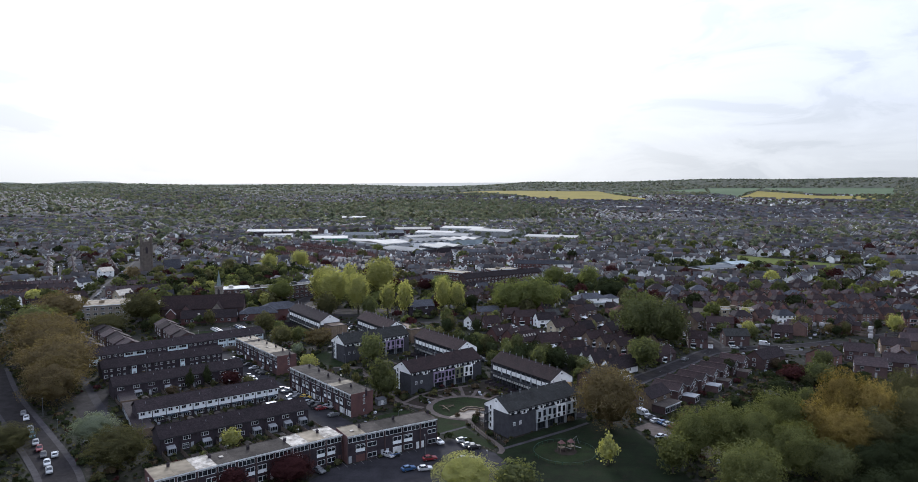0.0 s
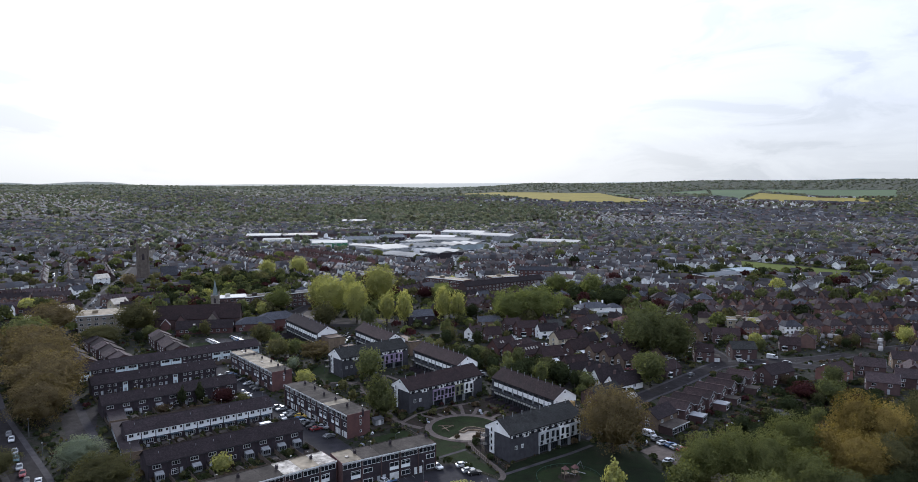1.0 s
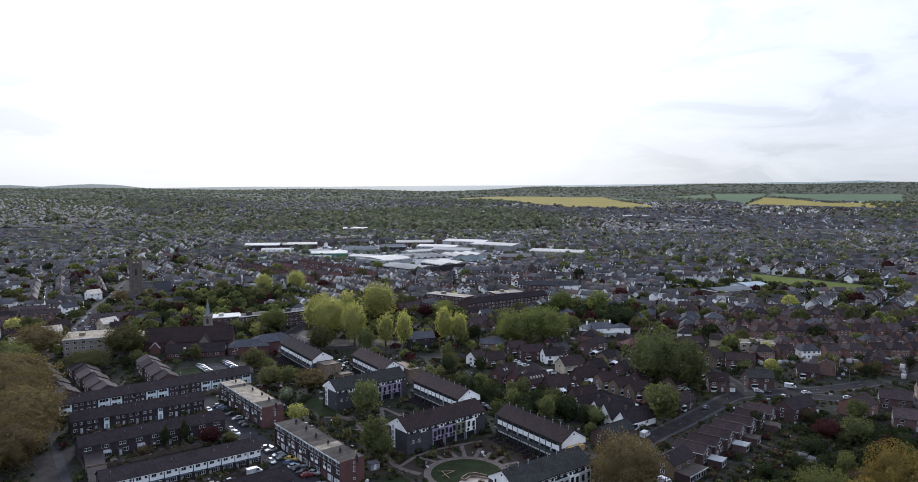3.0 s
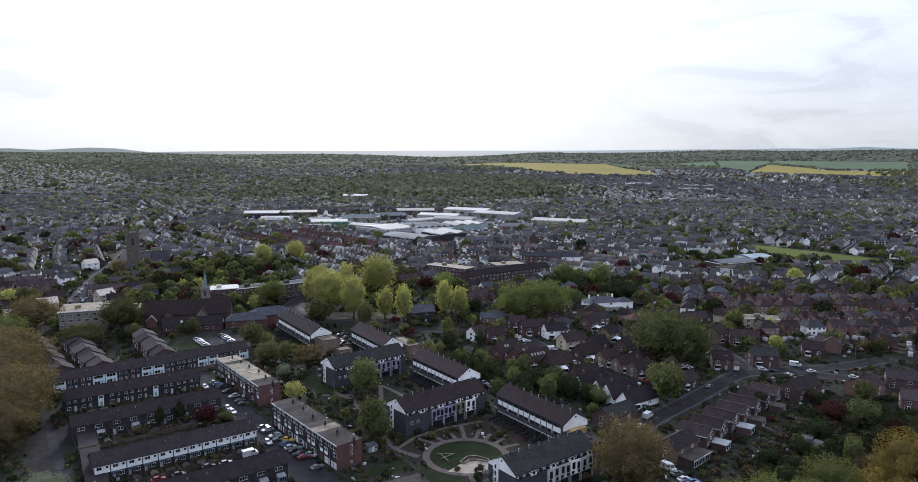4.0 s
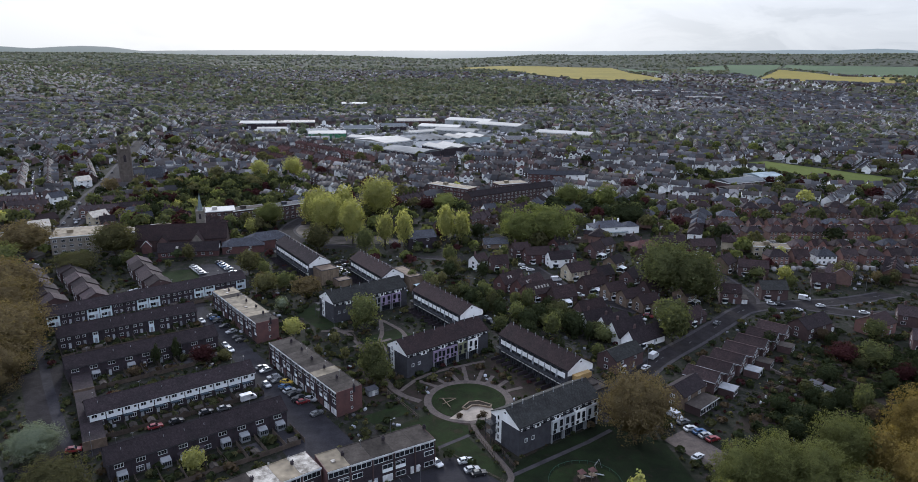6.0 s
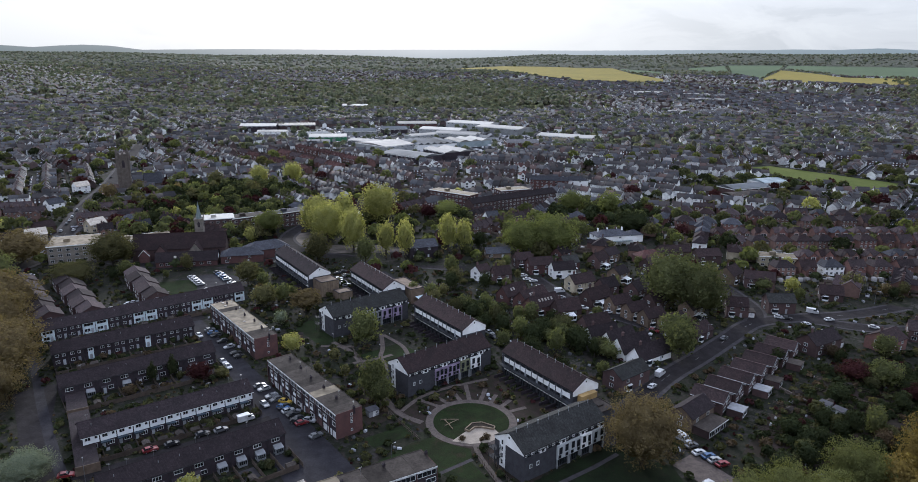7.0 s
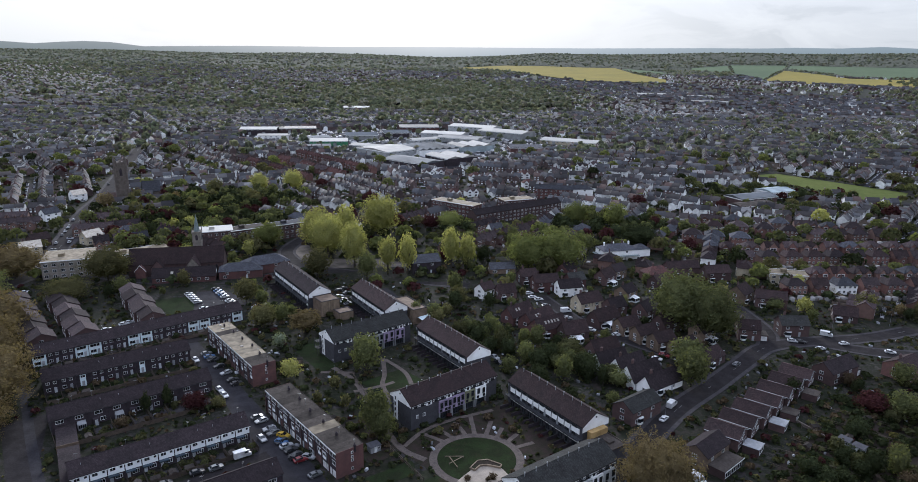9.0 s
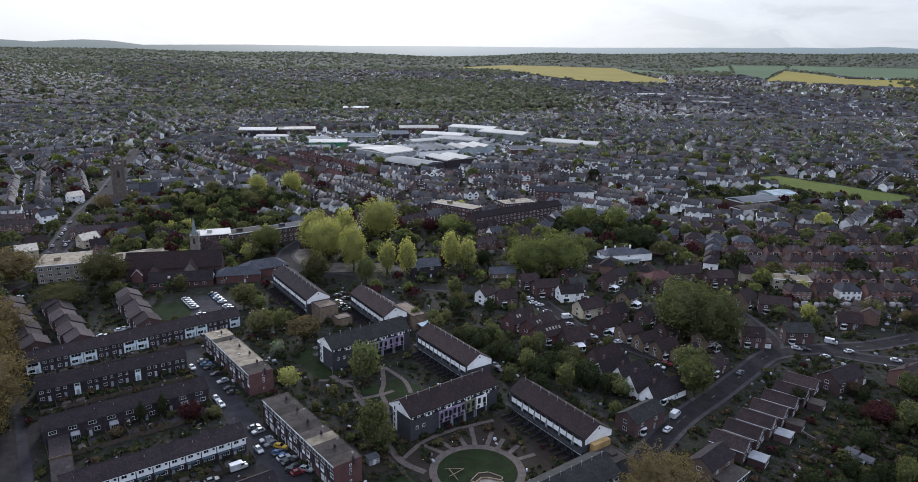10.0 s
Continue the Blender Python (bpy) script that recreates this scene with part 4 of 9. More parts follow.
                window(lean, 0, -0.2, 0.55, 1.5, 1.35, 1, "left", mat="grey_panel")
            elif kind < 0.75:
                window(top, x + w * 0.2, 0, 0.5, 1.9, 1.65, 2, cross=True)
                door(top, x + w * 0.66, 0, 0.05)
            else:
                body = shared("back_porch", lambda: Mesh().box(0, -1.5, 0, 1.7, 0.02, 2.2).box(-0.1, -1.6, 2.2, 1.8, 0.02, 2.34).done("porch", M["brick_dark"]))
                lean = part("porch", body, top, pose(x + w * 0.12, 0, 0))
                door(lean, 0.4, -1.5, 0.05)
                window(top, x + w * 0.5, 0, 0.7, 1.7, 1.3, 1)
        else:
            window(top, x + w * 0.16, 0, 3.4, 1.25, 1.0, 1)
            window(top, x + w * 0.62, 0, 3.4, 1.05 if style == "small" else 1.25, 1.0, 1)
            window(top, x + w * 0.16, 0, 0.9, 1.35, 1.15, 1)
            door(top, x + w * 0.64, 0, 0.05)
    return top


def back_gardens(a, b, n, reach, seed, fences=True):
    """Fences, sheds and shrubs of the gardens in front of a terrace's wall."""
    rng = random.Random(seed)
    m, L = along(a, b)
    w = L / n

    g = Mesh()
    for i in range(n + 1):
        k = max(2, round((reach - 2) / 1.8))
        for j in range(k + 1):
            y = -1.9 - (reach - 2) * j / k
            g.box(i * w - 0.05, y - 0.05, 0, i * w + 0.05, y + 0.05, 1.75)
            if j < k:
                y1 = y - (reach - 2) / k
                g.box(i * w - 0.02, y1 + 0.06, 0.12, i * w + 0.02, y - 0.06, 1.6)
    for j in range(int(L / 1.8)):
        g.box(j * 1.8 - 0.05, -reach - 0.05, 0, j * 1.8 + 0.05, -reach + 0.05, 1.75).box(j * 1.8 + 0.06, -reach - 0.02, 0.12, j * 1.8 + 1.74, -reach + 0.02, 1.6)
    thing("garden_fences", m, "weathered wooden fences between the back gardens", "fences", data=g.done("garden_fences", M["wood"]), kind="stuff")
    for i in range(n):
        if rng.random() < 0.5:
            shed(m @ pose(i * w + w * rng.uniform(0.2, 0.6), -reach + 1.2, 0, 0, 0, rng.choice((0, 90, 180))))
        for _ in range(rng.randint(1, 2)):
            p = m @ Vector((i * w + rng.uniform(0.8, w - 0.8), -rng.uniform(3.0, reach - 1.0), 0))
            s = rng.uniform(0.6, 1.5)
            shrub(p.x, p.y, s, s * rng.uniform(1.1, 1.9), rng.choice(("dark", "bush", "bush", "dark", "russet")))
        if rng.random() < 0.55:
            k = rng.choice(("lawn", "paving", "paving"))
            thing("garden_patch", m @ pose(i * w + w / 2, -reach * 0.55, 0.04), {"lawn": "small mown back lawn", "paving": "paved back-garden patio"}[k], "patio",
                  data=shared(("patch", k, round(w, 1)), lambda: Mesh().box(-w / 2 + 0.25, -reach * 0.25, -0.2, w / 2 - 0.25, reach * 0.25, 0.0).done("garden_patch", M[k])), kind="structure")


def shed(m):
    def body():
        g = Mesh().extrude([(-0.9, 0), (0.9, 0), (0.9, 1.7), (0, 2.15), (-0.9, 1.7)], -1.2, 1.2)
        for k in range(7):
            g.box(-1.23, -0.9, 0.2 + k * 0.22, 1.23, 0.9, 0.23 + k * 0.22)
        return g.done("shed_wall", M["wood"])
    top = thing("garden_shed", m, "small weathered wooden garden shed with felt roof", "shed")
    part("wall", shared("shed_body", body), top)
    part("roof", shared("shed_top", lambda: Mesh().extrude([(-1.05, 1.62), (0, 2.17), (1.05, 1.62), (1.05, 1.7), (0, 2.26), (-1.05, 1.7)], -1.35, 1.35).done("roof", M["felt"])), top)
    part("door", shared("shed_door", lambda: Mesh().box(-0.4, -1.0, 0.05, 0.4, -0.88, 1.65).done("door", M["pale_wood"])), top)


def flat_row(a, b, n, roofs, label, depth=8.6, H=8.1, seed=0, ends="brick_red", doors=True):
    """A three-storey row of narrow town houses with a flat felted roof; its front runs from a to b."""
    rng = random.Random(seed)
    m, L = along(a, b)
    w = L / n
    top = thing("town_houses", m, label, "houses", "flat-roofed rows")
    part("wall", Mesh().box(0.12, 0, -0.6, L - 0.12, depth, H - 0.1).done("wall", M["brick_dark"]), top)
    for side, x in (("left", 0.0), ("right", L)):
        s = -1 if side == "left" else 1
        e = part("end_wall", Mesh().box(min(x, x - s * 0.14), -0.25, -0.6, max(x, x - s * 0.14), depth + 0.1, H + 0.12).done("end_wall", M[ends]), top, label="plain brick end wall")
        for z in (1.3, 3.9, 5.0, 6.4):
            window(e, x, depth * 0.62 + (0 if side == "left" else -0.7), z, 0.7, 0.8, 0, side)
    for i in range(n):
        x = i * w
        mat = roofs[i % len(roofs)]
        part("roof_panel", shared(("roof", mat, round(w, 2), depth), lambda: Mesh().box(0.02, -0.2, H - 0.1, w - 0.02, depth + 0.15, H + 0.06).box(0.02, -0.22, H + 0.06, w - 0.02, -0.05, H + 0.16).box(0.02, depth, H + 0.06, w - 0.02, depth + 0.16, H + 0.16).done("roof_panel", M[mat])), top, pose(x, 0, 0), "flat felted roof")
        part("fascia", shared(("fascia", round(w, 2)), lambda: Mesh().box(0, -0.3, H - 0.28, w, -0.2, H + 0.1).done("fascia", M["pvc"])), top, pose(x, 0, 0))
        part("party_pier", shared(("pier", H), lambda: Mesh().box(-0.12, -0.34, -0.3, 0.12, 0.05, H - 0.28).done("party_pier", M["brick_brown"])), top, pose(x + 0.02, 0, 0))
        window(top, x + 0.28, 0, 6.1, round(w - 0.56, 1), 1.5, 3)
        # middle floor: window over a white panel; ground floor: garage or door
        pw = round(w * 0.48, 1)
        px = x + (0.4 if i % 2 else w - pw - 0.4)
        window(top, px, -0.02, 3.9, pw, 1.35, 1, cross=i % 3 == 0)
        if rng.random() < 0.75:
            part("panel", shared(("panel", pw), lambda: Mesh().box(0, -0.07, 2.95, pw, 0.03, 3.86).done("panel", M["cladding"])), top, pose(px, 0, 0), "white panel below a window")
        if doors:
            door(top, x + (w - 1.3 if i % 2 else 0.4), 0, 0.05, 0.95, 2.1, rng.choice(("pale_door", "pvc", "brick_red")))
            if rng.random() < 0.6:
                window(top, px, 0, 0.7, pw, 1.4, 1)
            else:
                shade = rng.choice(("pvc", "brick_red", "brick_red"))
                part("garage_door", shared(("garage", pw, shade), lambda: Mesh().box(0, -0.05, 0.05, pw, 0.03, 2.15).box(0, -0.07, 0.7, pw, 0.03, 0.76).box(0, -0.07, 1.4, pw, 0.03, 1.46).done("garage_door", M[shade])), top, pose(px, 0, 0), "white garage door" if shade == "pvc" else "dark red garage door")
        if i % 2 == 0:
            part("chimney", chimney_mesh(0.7, 0.5, 0.9, 2, "brick_dark"), top, pose(x + w, depth * rng.uniform(0.55, 0.8), H))
        if rng.random() < 0.1:
            part("roof_light", shared("roof_light", lambda: Mesh().box(-0.5, -0.5, 0, 0.5, 0.5, 0.25).done("roof_light", M["felt_glare"])), top, pose(x + w * 0.5, depth * rng.uniform(0.3, 0.6), H + 0.05))
        if rng.random() < 0.4:
            part("aerial", aerial(), top, pose(x + w * 0.9, depth * 0.7, H + 0.5, 0, 0, rng.uniform(0, 180)))
    return top


def rail(parent, x0, x1, y, z, h=1.1, side="x", mat="dark_steel"):
    def make():
        g, length = Mesh(), abs(x1 - x0)
        k = max(2, round(length / 1.5))
        for i in range(k + 1):
            g.box(length * i / k - 0.03, -0.03, 0, length * i / k + 0.03, 0.03, h)
        for zz in (0.15, 0.45, 0.75, h - 0.05):
            g.box(0, -0.02, zz, length, 0.02, zz + 0.05)
        return g.done("railing", M[mat])
    m = pose(min(x0, x1), y, z) if side == "x" else pose(y, min(x0, x1), z, 0, 0, 90)
    return part("railing", shared(("rail", round(abs(x1 - x0), 2), h, mat), make), parent, m)


def gable_end(top, side, L, depth, eave, ridge, mat, low, stripe=True):
    """The pale upper part of a gable wall, with a stair window strip; side is left or right."""
    s = -1 if side == "left" else 1
    x = 0.0 if side == "left" else L
    k = (ridge - eave) / (depth / 2)
    prof = [(0, low), (depth, low), (depth, eave), (depth / 2, ridge - 0.1), (0, eave)]
    part("gable_panel", Mesh().extrude(prof, x - 0.02 * s, x + 0.06 * s).done("gable_panel", M[mat]), top, label="pale rendered gable")
    if stripe:
        y0 = depth * 0.62
        part("stair_strip", Mesh().box(min(x, x + 0.08 * s), y0, 0.6, max(x, x + 0.08 * s), y0 + 2.4, low + 0.2).done("stair_strip", M["render"]), top, label="white rendered stair strip")
        for z in (1.4, 3.4, 5.4, 7.4):
            window(top, x + 0.08 * s, y0 + (0.8 if side == "right" else 1.6), z, 0.8, 1.5, 0, side)
    part("oculus", shared(("oculus", side), lambda: Mesh().tube((0, 0, 0), (0.1 * s, 0, 0), 0.32, 0.32, 10).done("oculus", M["glass"])), top, pose(x + 0.03 * s, depth / 2, ridge - 1.3))


def bay_block(a, b, bays, label, depth=12.0, eave=8.6, ridge=12.0, roof="tile_grey", stairs=True, seed=0):
    """A gabled three-storey block of flats in slate-grey brick with coloured bays; its front runs from a to b."""
    m, L = along(a, b)
    top = thing("flats", m, label, "flats", "gabled blocks of flats")
    part("wall", gable_body(L, depth, eave, ridge, "slate_brick"), top)
    part("roof", gable_roof(L, depth, eave, ridge, 0.25, 0.2, roof), top, label="pitched dark tiled roof")
    part("gutter", Mesh().box(-0.3, -0.62, eave - 0.42, L + 0.3, -0.45, eave - 0.28).done("gutter", M["dark_steel"]), top)
    k = int(L / 2.6)
    for i in range(k):
        x = 0.5 + i * (L - 1.0) / k
        if i % 3 == 2:
            part("panel", shared("white_square", lambda: Mesh().box(0, -0.07, 6.85, 2.3, 0.03, 8.25).done("panel", M["render"])), top, pose(x, 0, 0), "white rendered panel")
            window(top, x + 0.75, -0.07, 7.15, 0.85, 0.85, 0, mat="dark_steel")
        else:
            part("panel", shared("white_low", lambda: Mesh().box(0, -0.06, 7.5, 2.5, 0.03, 8.25).done("panel", M["render"])), top, pose(x, 0, 0), "white rendered panel")
            window(top, x + 0.6, -0.06, 7.2, 1.3, 1.05, 1, mat="dark_steel")
    for x, w, mat, tall in bays:
        body = Mesh().box(x, -0.55, 2.75, x + w, 0.03, 6.9)
        bay = part("bay", body.done("bay", M[mat]), top, label={"purple": "mauve panelled bay", "olive": "olive-green panelled bay", "grey_panel": "grey panelled bay", "pale_panel": "pale grey panelled bay", "render": "white rendered bay"}[mat])
        c = max(2, int(w / 1.7))
        for i in range(c):
            wx = x + (i + 0.5) * w / c - 0.55
            window(bay, wx, -0.55, 4.5 if (i + tall) % 2 else 4.2, 1.15, 2.0, 0, cross=True, mat="dark_steel")
            window(bay, wx + (0.2 if i % 2 else -0.2), -0.55, 3.0, 1.0, 0.95, 0, mat="dark_steel")
        for px in (x + 0.15, x + w - 0.15):
            part("pillar", shared("bay_pillar", lambda: Mesh().box(-0.17, -0.5, 0, 0.17, -0.1, 2.75).done("pillar", M["grey_panel"])), top, pose(px, 0, 0))
        window(top, x + 0.5, 0, 0.3, round(w - 1.0, 1), 2.1, 3, mat="dark_steel")
    for x in (2.0, 4.6):
        window(top, x, 0, 3.6, 1.0, 1.2, 1)
    for side in ("left", "right"):
        gable_end(top, side, L, depth, eave, ridge, "render", 7.9)
    if stairs:
        st = part("stair_tower", Mesh().box(-2.2, depth * 0.78, 3.0, -0.1, depth, 3.15).box(-2.2, depth * 0.78, 5.8, -0.1, depth, 5.95).tube((-2.1, depth * 0.8, 0), (-2.1, depth * 0.8, 7.0), 0.07, 0.07, 6).tube((-2.1, depth - 0.1, 0), (-2.1, depth - 0.1, 7.0), 0.07, 0.07, 6).done("stair_tower", M["dark_steel"]), top, label="steel stair landing")
        for z in (3.15, 5.95):
            rail(st, depth * 0.78, depth, -2.15, z, side="y")
            rail(st, -2.2, -0.1, depth * 0.78, z)
    for i in range(8):
        part("flue", flue(), top, pose(L * (i + 0.5) / 8, depth * 0.46, ridge - 0.2))
    return top


def deck_block(a, b, label, depth=11.0, eave=8.5, ridge=11.8, roof="tile_brown", gable="render", flues=9):
    """A gabled block of flats with white upper walls and a railed access deck along its front, from a to b."""
    m, L = along(a, b)
    top = thing("flats", m, label, "flats", "gabled blocks of flats")
    part("wall", gable_body(L, depth, eave, ridge, "slate_brick"), top)
    part("roof", gable_roof(L, depth, eave, ridge, 0.25, 0.2, roof), top, label="pitched brown tiled roof")
    part("upper_wall", Mesh().box(1.2, -0.08, 5.45, L - 1.2, 0.03, 7.25).done("upper_wall", M["render"]), top, label="white rendered upper wall")
    part("lower_wall", Mesh().box(1.2, -0.08, 2.5, L - 1.2, 0.03, 3.95).done("lower_wall", M["render"]), top, label="white rendered lower wall")
    part("deck", Mesh().box(0.3, -1.7, 4.1, L - 0.3, 0.0, 4.28).done("deck", M["dark_steel"]), top, label="dark steel access deck")
    rail(top, 0.3, L - 0.3, -1.66, 4.28, 1.1)
    n = int(L / 3.2)
    for i in range(n):
        x = 1.6 + i * (L - 3.2) / n
        window(top, x + 0.2, -0.08, 7.2, 1.9, 1.0, 2, mat="dark_steel")
        part("deck_post", shared("deck_post", lambda: Mesh().box(-0.07, -1.66, 0, 0.07, -1.52, 4.1).done("deck_post", M["dark_steel"])), top, pose(x, 0, 0))
        window(top, x + 0.2, -0.02, 4.4, 1.5, 1.0, 1, mat="dark_steel")
        if i % 2:
            door(top, x + 2.1, -0.08, 4.3, 0.85, 1.9, "pale_door")
        window(top, x + 0.3, 0, 0.4, 1.8, 2.0, 2, mat="dark_steel")
        part("pier", shared("white_pier", lambda: Mesh().box(-0.16, -0.14, 0.1, 0.16, 0.03, 8.2).done("pier", M["slate_brick"])), top, pose(x - 0.35, 0, 0), "dark brick pier")
        part("patio_wall", shared("patio_wall", lambda: Mesh().box(-0.1, -4.5, 0, 0.1, -0.05, 1.2).done("patio_wall", M["brick_dark"])), top, pose(x, 0, 0))
    for side in ("left", "right"):
        gable_end(top, side, L, depth, eave, ridge, gable, 6.6 if gable == "render" else 0.2, False)
    for i in range(flues):
        part("flue", flue(), top, pose(L * (i + 0.5) / flues, depth * 0.5 - 0.5, ridge - 0.2))
    return top


# ---- ordinary houses ----
def little_window(w, h):
    return shared(("little", w, h), lambda: lattice([0, 0.09, w / 2 - 0.04, w / 2 + 0.04, w - 0.09, w], [0, 0.09, h - 0.09, h], -0.08, -0.005, True).done("window", M["pvc"], M["glass"]))


def hip_roof(L, D, eave, ridge, over=0.4, mat="tile_mixed", thick=0.14):
    def make():
        g, r = Mesh(), min(L / 2 - 0.3, D / 2)
        s = (ridge - eave) / (D / 2)
        lo = eave - over * s
        for dz, flip in ((0, False), (thick, True)):
            v = [(-over, -over, lo + dz), (L + over, -over, lo + dz), (L + over, D + over, lo + dz), (-over, D + over, lo + dz), (r, D / 2, ridge + dz), (L - r, D / 2, ridge + dz)]
            g.add(v, [(0, 1, 5, 4), (1, 2, 5), (2, 3, 4, 5), (3, 0, 4)])
        g.add([(-over, -over, lo), (L + over, -over, lo), (L + over, D + over, lo), (-over, D + over, lo), (-over, -over, lo + thick), (L + over, -over, lo + thick), (L + over, D + over, lo + thick), (-over, D + over, lo + thick)], [(0, 1, 5, 4), (1, 2, 6, 5), (2, 3, 7, 6), (3, 0, 4, 7)])
        return g.done("roof", M[mat])
    return shared(("hip", L, D, eave, ridge, mat), make)


def house(x, y, degrees, L=9.0, D=8.0, eave=5.0, ridge=8.0, wall="brick_brown", roof="tile_mixed", label="", hip=False, stacks=1, group="", conservatory=False, garage=False):
    """A two-storey house with its windows, door and chimneys as parts; its front looks along its own -y."""
    top = thing("house", turn(x, y, degrees) @ pose(-L / 2, -D / 2, 0), (label if len(label.split()) > 3 else label + " among gardens") if label else "brick house with a tiled roof", "house", group)
    if hip:
        part("wall", shared(("hipbody", L, D, eave, wall), lambda: Mesh().box(0, 0, -0.6, L, D, eave).done("wall", M[wall])), top)
        part("roof", hip_roof(L, D, eave, ridge, mat=roof), top)
    else:
        part("wall", shared(("body", L, D, eave, ridge, wall), lambda: gable_body(L, D, eave, ridge, wall)), top)
        part("roof", shared(("gable", L, D, eave, ridge, roof), lambda: gable_roof(L, D, eave, ridge, 0.3, 0.14, roof)), top)
    for i in range(stacks):
        part("chimney", chimney_mesh(), top, pose(L * (0.2 + 0.6 * i) if not hip else L * (0.35 + 0.3 * i), D / 2 + 0.3, ridge))
    one, two = little_window(1.5, 1.2), little_window(1.9, 1.4)
    for xx in (L * 0.16, L * 0.64):
        part("window", one, top, pose(xx, 0, eave - 1.75))
        part("window", one, top, pose(L - xx, D, eave - 1.75, 0, 0, 180))
        part("window", two, top, pose(L - xx + 0.2, D, 0.8, 0, 0, 180))
    part("window", two, top, pose(L * 0.1, 0, 0.8))
    for z in (0.9, eave - 1.6)[0 if eave > 4 else 1:]:
        part("window", little_window(1.6, 1.3), top, pose(0, D * 0.62, z, 0, 0, -90))
    part("window", little_window(1.1, 1.1), top, pose(L, D * 0.4, eave - 1.7, 0, 0, 90))
    if group == "stepped row of houses" and not hip:
        part("bargeboard", shared(("barge", L, D, eave, ridge), lambda: Mesh().extrude([(-0.2, eave - 0.15), (D / 2, ridge + 0.1), (D + 0.2, eave - 0.15), (D + 0.2, eave - 0.42), (D / 2, ridge - 0.2), (-0.2, eave - 0.42)], L + 0.3, L + 0.38).done("bargeboard", M["grey_panel"])), top, label="white gable boards")
    if group == "houses of the close":
        part("bay_window", shared("bay_window", lambda: Mesh().extrude([(-1.3, 0.02), (1.3, 0.02), (0.8, -0.8), (-0.8, -0.8)], 0.0, 0.8, "z").extrude([(-1.24, 0.02), (1.24, 0.02), (0.76, -0.76), (-0.76, -0.76)], 0.8, 2.2, "z", 1).extrude([(-1.4, 0.02), (1.4, 0.02), (0.86, -0.88), (-0.86, -0.88)], 2.2, 2.4, "z").done("bay_window", M["pvc"], M["glass"])), top, pose(L * 0.26, 0, 0), "white bay window")
    door(top, L * 0.62, 0, 0.05, 0.95, 2.1, "pale_door")
    if conservatory:
        part("conservatory", shared("conservatory", lambda: Mesh().box(0, -3, 0, 3.6, 0.02, 0.7).extrude([(0.02, 2.9), (-3.1, 2.2), (-3.1, 2.28), (0.02, 2.98)], -0.05, 3.65).box(0.05, -2.95, 0.7, 3.55, 0, 2.2, 1).box(0, -3, 0.7, 0.12, -2.88, 2.25).box(3.48, -3, 0.7, 3.6, -2.88, 2.25).box(1.74, -3, 0.7, 1.86, -2.88, 2.25).done("conservatory", M["pvc"], M["glass"])), top, pose(L * 0.3, 0, 0), "white-framed conservatory")
    if garage:
        part("garage", shared(("garage_block", wall), lambda: Mesh().box(0, 0, -0.4, 3.2, 5.6, 2.5).box(-0.1, -0.2, 2.5, 3.3, 5.7, 2.68, 1).box(0.4, -0.05, 0.05, 2.8, 0.03, 2.1, 2).done("garage", M[wall], M["felt"], M["pvc"])), top, pose(L, 0.6, 0), "flat-roofed side garage")
    return top


HOUSES = {"semi": (11.0, 7.4, 5.0, 7.9, 2, True), "terrace": (24.0, 7.2, 5.2, 7.9, 5, False), "short": (14.5, 7.2, 5.2, 7.8, 3, False), "cottage": (8.5, 7.0, 4.9, 7.8, 1, False), "villa": (12.0, 9.5, 5.8, 9.0, 2, True), "low": (10.0, 7.5, 2.7, 5.4, 1, True)}


